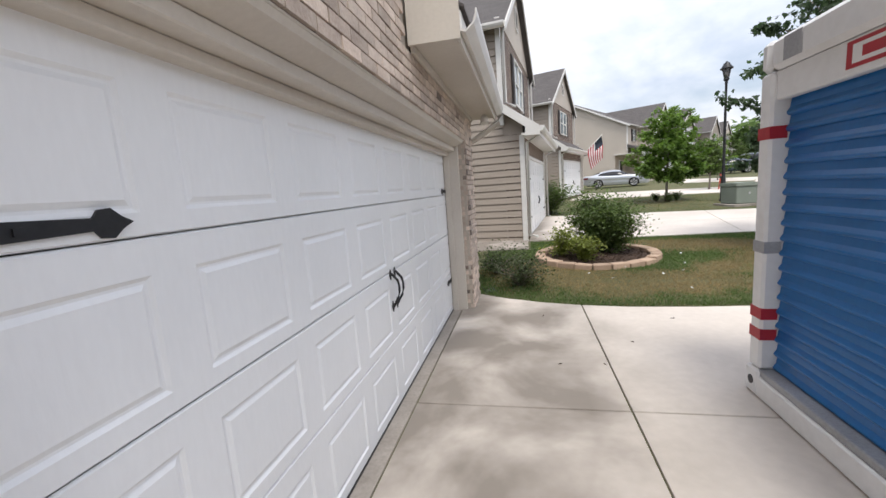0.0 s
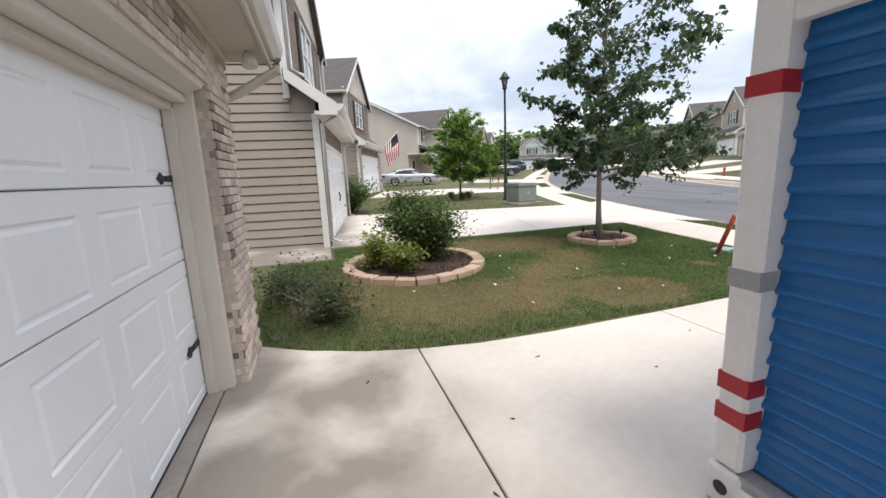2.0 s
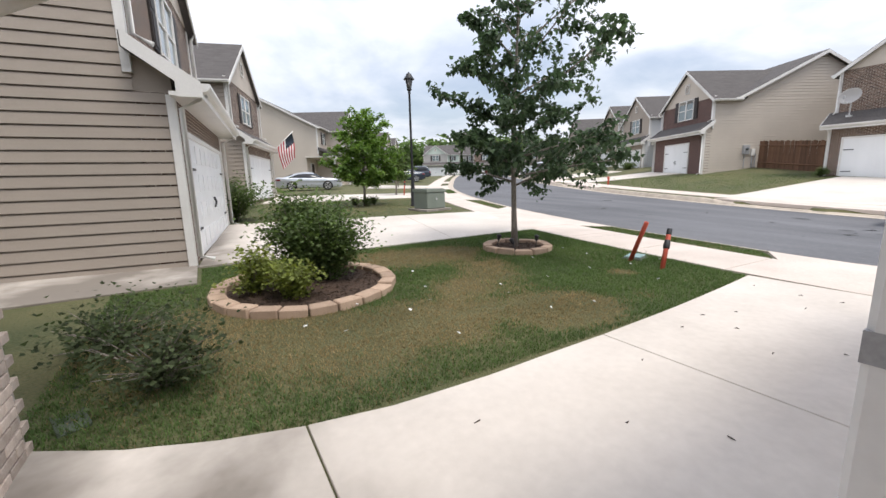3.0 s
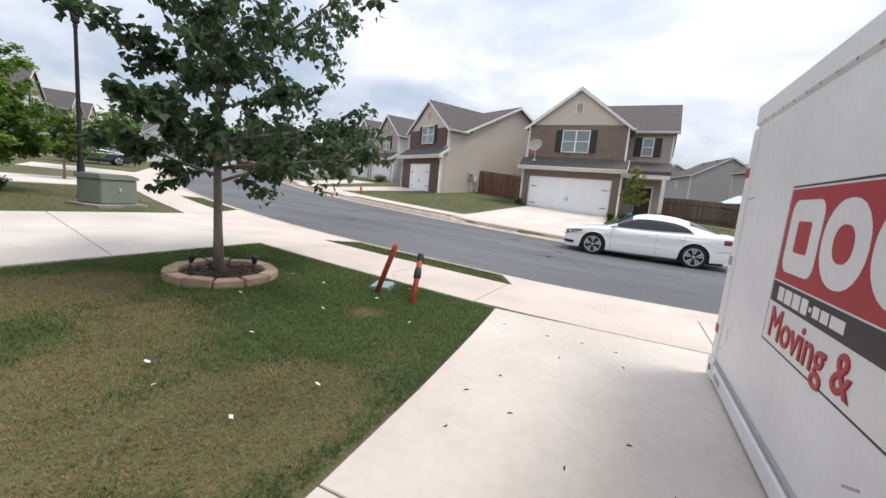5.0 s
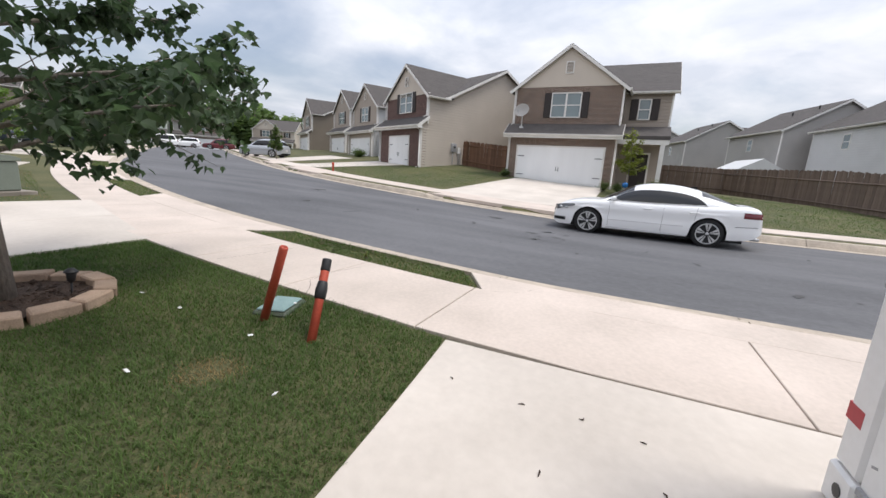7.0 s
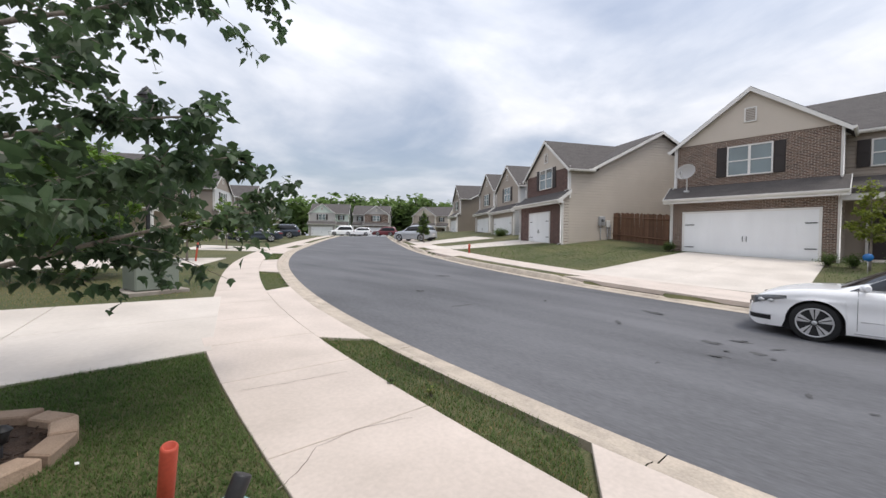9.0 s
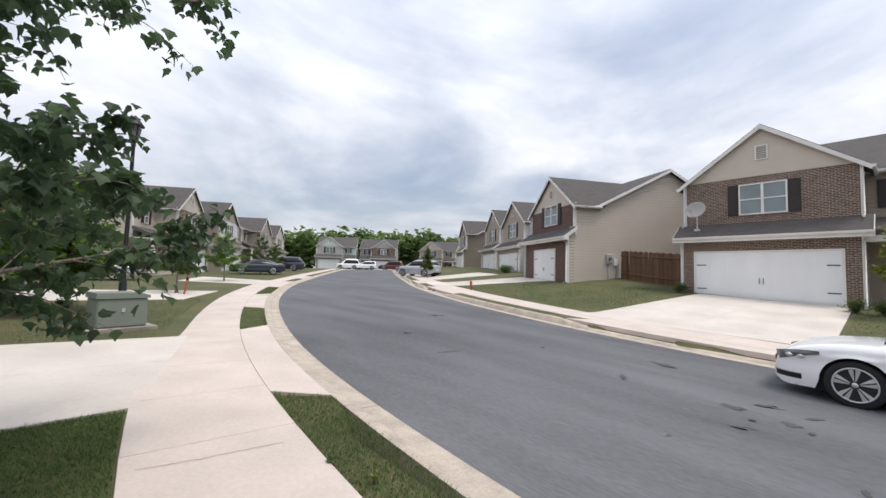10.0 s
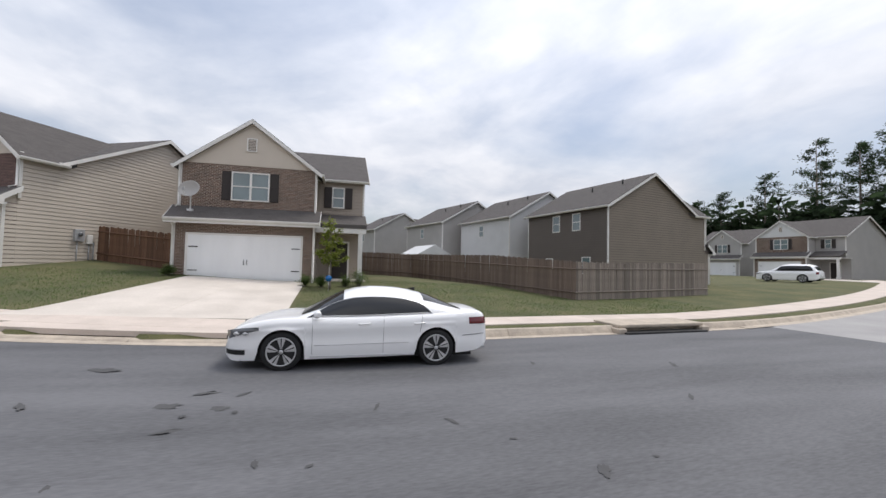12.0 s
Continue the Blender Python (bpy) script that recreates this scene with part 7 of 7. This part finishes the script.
# ---- brickwork of our own garage front ----
def lay_bricks():
    pier = bpy.data.objects["wall_garage"]
    over = bpy.data.objects["wall_above_door"]
    bl, bh, j = 0.194, 0.057, 0.010
    full, dark = brick_mesh(0.05, bl, bh), brick_mesh(0.05, bl, bh)
    halfb, halfd = brick_mesh(0.05, bl / 2 - j / 2, bh), brick_mesh(0.05, bl / 2 - j / 2, bh)
    ret, retd = brick_mesh(0.092, 0.05, bh), brick_mesh(0.092, 0.05, bh)
    for me, m in ((full, M_BRICK), (dark, M_BRICKD), (halfb, M_BRICK), (halfd, M_BRICKD), (ret, M_BRICK), (retd, M_BRICKD)):
        me.materials.append(m)
    r = random.Random(4)

    def put(me, x, y, z, parent):
        ob = new("brick", me)
        ob.parent = parent
        ob.matrix_world = pose(x + r.uniform(-0.0015, 0.0015), y, z, 0, r.uniform(-0.5, 0.5), r.uniform(-0.3, 0.3))
    rows = int(2.58 / (bh + j))
    for q in range(rows):
        z = 0.02 + bh / 2 + q * (bh + j)
        y = 5.165 + (bl / 2 if q % 2 == 0 else bl / 4 - j / 4)
        if q % 2:
            put(halfd if r.random() < 0.2 else halfb, BX - 0.025, 5.165 + bl / 4 - j / 4, z, pier)
            y = 5.165 + bl / 2 + j / 2 + bl / 2
        while y + bl / 2 < 5.86:
            put(dark if r.random() < 0.03 else full, BX - 0.025, y, z, pier)
            y += bl + j
        if y - bl / 2 < 5.80:
            put(halfb, BX - 0.025, y - bl / 4 - j / 4, z, pier)
        put(retd if (q % 2 == 0 and r.random() < 0.3) or r.random() < 0.08 else ret, -0.79, 5.185, z, pier)
    # above the door: the courses that show, then the joined rest
    n = 0
    joined = bmesh.new()
    for q in range(19):
        z = DTOP + 0.165 + bh / 2 + q * (bh + j)
        y = -1.15 + (bl + j) / 2 * (q % 2)
        while y < 5.84:
            if z > 2.60 and y > 2.62:
                break
            if z < 2.62 and y > 2.2 and n < 110:
                put(dark if r.random() < 0.05 else full, BX - 0.025, y, z, over)
                n += 1
            else:
                add_box(joined, (BX - 0.05, y - bl / 2, z - bh / 2), (BX + r.uniform(-0.002, 0.002), y + bl / 2, z + bh / 2))
            y += bl + j
    tagged(part("brick_rows", joined, M_BRICKJ, over), kind="stuff")


lay_bricks()


# ---- grass ----
def in_bed(x, y):
    return (x - 1.36) ** 2 + (y - 8.33) ** 2 < 1.17 ** 2 or (x - 5.5) ** 2 + (y - 8.77) ** 2 < 0.68 ** 2


def blades(name, label, spots, height, width, material, seed):
    r = np.random.RandomState(seed)
    P = np.array(spots)
    n = len(P)
    az = r.uniform(0, 2 * np.pi, n)
    lean = r.uniform(0.1, 0.9, n)
    h = height * r.uniform(0.5, 1.3, n)
    d = np.stack([np.cos(az) * lean, np.sin(az) * lean, np.ones(n)], 1)
    side = np.stack([-np.sin(az), np.cos(az), np.zeros(n)], 1) * (width * r.uniform(0.7, 1.4, n))[:, None]
    mid = P + d * (h * 0.5)[:, None]
    tip = P + d * (h * 0.85)[:, None] + np.stack([np.cos(az), np.sin(az), np.zeros(n)], 1) * (h * 0.4)[:, None]
    V = np.stack([P - side, P + side, mid - side * 0.8, mid + side * 0.8, tip], 1).reshape(-1, 3)
    F = []
    for k in range(n):
        o = 5 * k
        F += [(o, o + 1, o + 3, o + 2), (o + 2, o + 3, o + 4)]
    me = bpy.data.meshes.new(name)
    me.from_pydata(V.tolist(), [], F)
    me.materials.append(material)
    tagged(new(name, me), label, "grass", "", "stuff")


# worn, straw-coloured places in the lawn: x, y, radius, strength
BARE = [(3.75, 5.95, 0.5, 0.8), (4.05, 5.75, 0.3, 0.7), (4.1, 7.75, 0.55, 0.8), (4.9, 5.7, 0.3, 0.4), (5.62, 6.5, 0.2, 0.9), (3.1, 9.3, 0.8, 0.9), (4.2, 9.2, 0.5, 0.8), (1.3, 6.3, 0.9, 0.75), (2.4, 6.5, 0.6, 0.7), (0.1, 7.2, 0.9, 0.8), (3.1, 7.2, 0.35, 0.6), (3.4, 5.7, 0.35, 0.6)]


def sow():
    r = random.Random(9)
    green, dry, edge = [], [], []
    for _ in range(250000):
        x, y = r.uniform(-0.9, 7.7), r.uniform(5.2, 10.5)
        if y < edge_y(x) + 0.015 or in_bed(x, y) or (x < 0.1 and y > 9.3) or (y > 10.38 and x > 0):
            continue
        s, i = road_at(x, y)
        if s > -HALF - 2.57:
            continue
        z = grade(x, y) + 0.01 * noise.noise((x * 0.9, y * 0.9, 3)) - 0.008
        v = 0.62 + 0.35 * noise.noise((x * 0.7 + 3, y * 0.7, 1.0)) + 0.3 * noise.noise((x * 1.9, y * 1.9, 4.0)) + 0.25 * noise.noise((x * 5.0, y * 5.0, 2.0))
        for bx, by, br, ba in BARE:
            v -= 1.35 * ba * math.exp(-((x - bx) ** 2 + (y - by) ** 2) / (1.5 * br * br))
        (green if v + r.gauss(0, 0.2) > 0.0 else dry).append((x, y, z))
    near = lambda y: min(LINE, key=lambda p: abs(p.y - y)).y
    mouths = [(near(a), near(b)) for a, b in MOUTHS_NEAR]
    for i, p in enumerate(LINE):
        if not (4.0 < p.y < 26):
            continue
        for _ in range(2000 if p.y < 11 else 700):
            s = -HALF - r.uniform(0.462, 1.105)
            j = min(i + 1, len(LINE) - 1)
            a, b = Vector(off(i, s)), Vector(off(j, s))
            u = r.random()
            q = a.lerp(b, u)
            yy = p.y + (LINE[j].y - p.y) * u
            if min(max(m0 - yy, yy - m1) for m0, m1 in mouths) < 0.04 + 0.43 * (1 - (-s - HALF - 0.468) / 0.626):
                continue
            (green if r.random() < 0.8 else dry).append((q.x, q.y, grade(q.x, q.y) - 0.008))
    for _ in range(45000):
        x, y = r.uniform(0.5, 10.5), r.uniform(14.6, 23)
        s, i = road_at(x, y)
        if s > -HALF - 2.6 or y < 16.4 - 0.22 * x or (6.7 < x < 8.0 and 15.7 < y < 17.1):
            continue
        v = noise.noise((x * 0.4, y * 0.4, 7))
        (green if v + r.gauss(0, 0.3) > -0.05 else dry).append((x, y, grade(x, y) - 0.008))
    blades("lawn_grass", "short green mown lawn grass", green, 0.052, 0.0026, M_BLADE, 1)
    blades("dry_grass", "dry straw-coloured patches in the lawn", dry, 0.034, 0.0026, M_DRY, 2)
    far = []
    for _ in range(60000):
        x, y = r.uniform(19, 29), r.uniform(-12, 26)
        s, i = road_at(x, y)
        if s < HALF + 2.6 or (4.9 < y < 12.0 and 4.9 + max(0, (28 - x)) * 0.03 < y < 10.0 + (28.1 - x) * 0.24):
            continue
        far.append((x, y, grade(x, y) - 0.01))
    blades("far_lawn_grass", "olive-green lawn across the street", far, 0.06, 0.007, M_BLADE, 3)


sow()


# ---- litter ----
def litter():
    r = random.Random(21)
    for k in range(26):
        x, y = r.uniform(0.2, 6.8), r.uniform(5.6, 8.2)
        if in_bed(x, y):
            continue
        ob = part("fallen_petal", box((-0.018, -0.012, 0), (0.018, 0.012, 0.004), pose(x, y, grade(x, y) + 0.045, r.uniform(-25, 25), r.uniform(-25, 25), r.uniform(0, 360))), M_SIGNW)
        tagged(ob, "small pale petal lying on the lawn", "litter", "pale petals on the lawn")
    for k in range(22):
        x, y = r.uniform(-0.3, 6.6), r.uniform(3.3, 5.1)
        pts = [(0, 0, 0), (r.uniform(0.01, 0.03), r.uniform(-0.01, 0.01), 0.004), (r.uniform(0.03, 0.05), r.uniform(-0.02, 0.02), 0)]
        bm = tube(pts, [0.002, 0.005, 0.002], 5)
        bmesh.ops.transform(bm, matrix=pose(x, y, 0.026, 0, 0, r.uniform(0, 360)), verts=bm.verts)
        tagged(part("dry_twig", bm, M_MULCH), "tiny dry twig on the concrete", "litter", "twigs on the driveway")


litter()
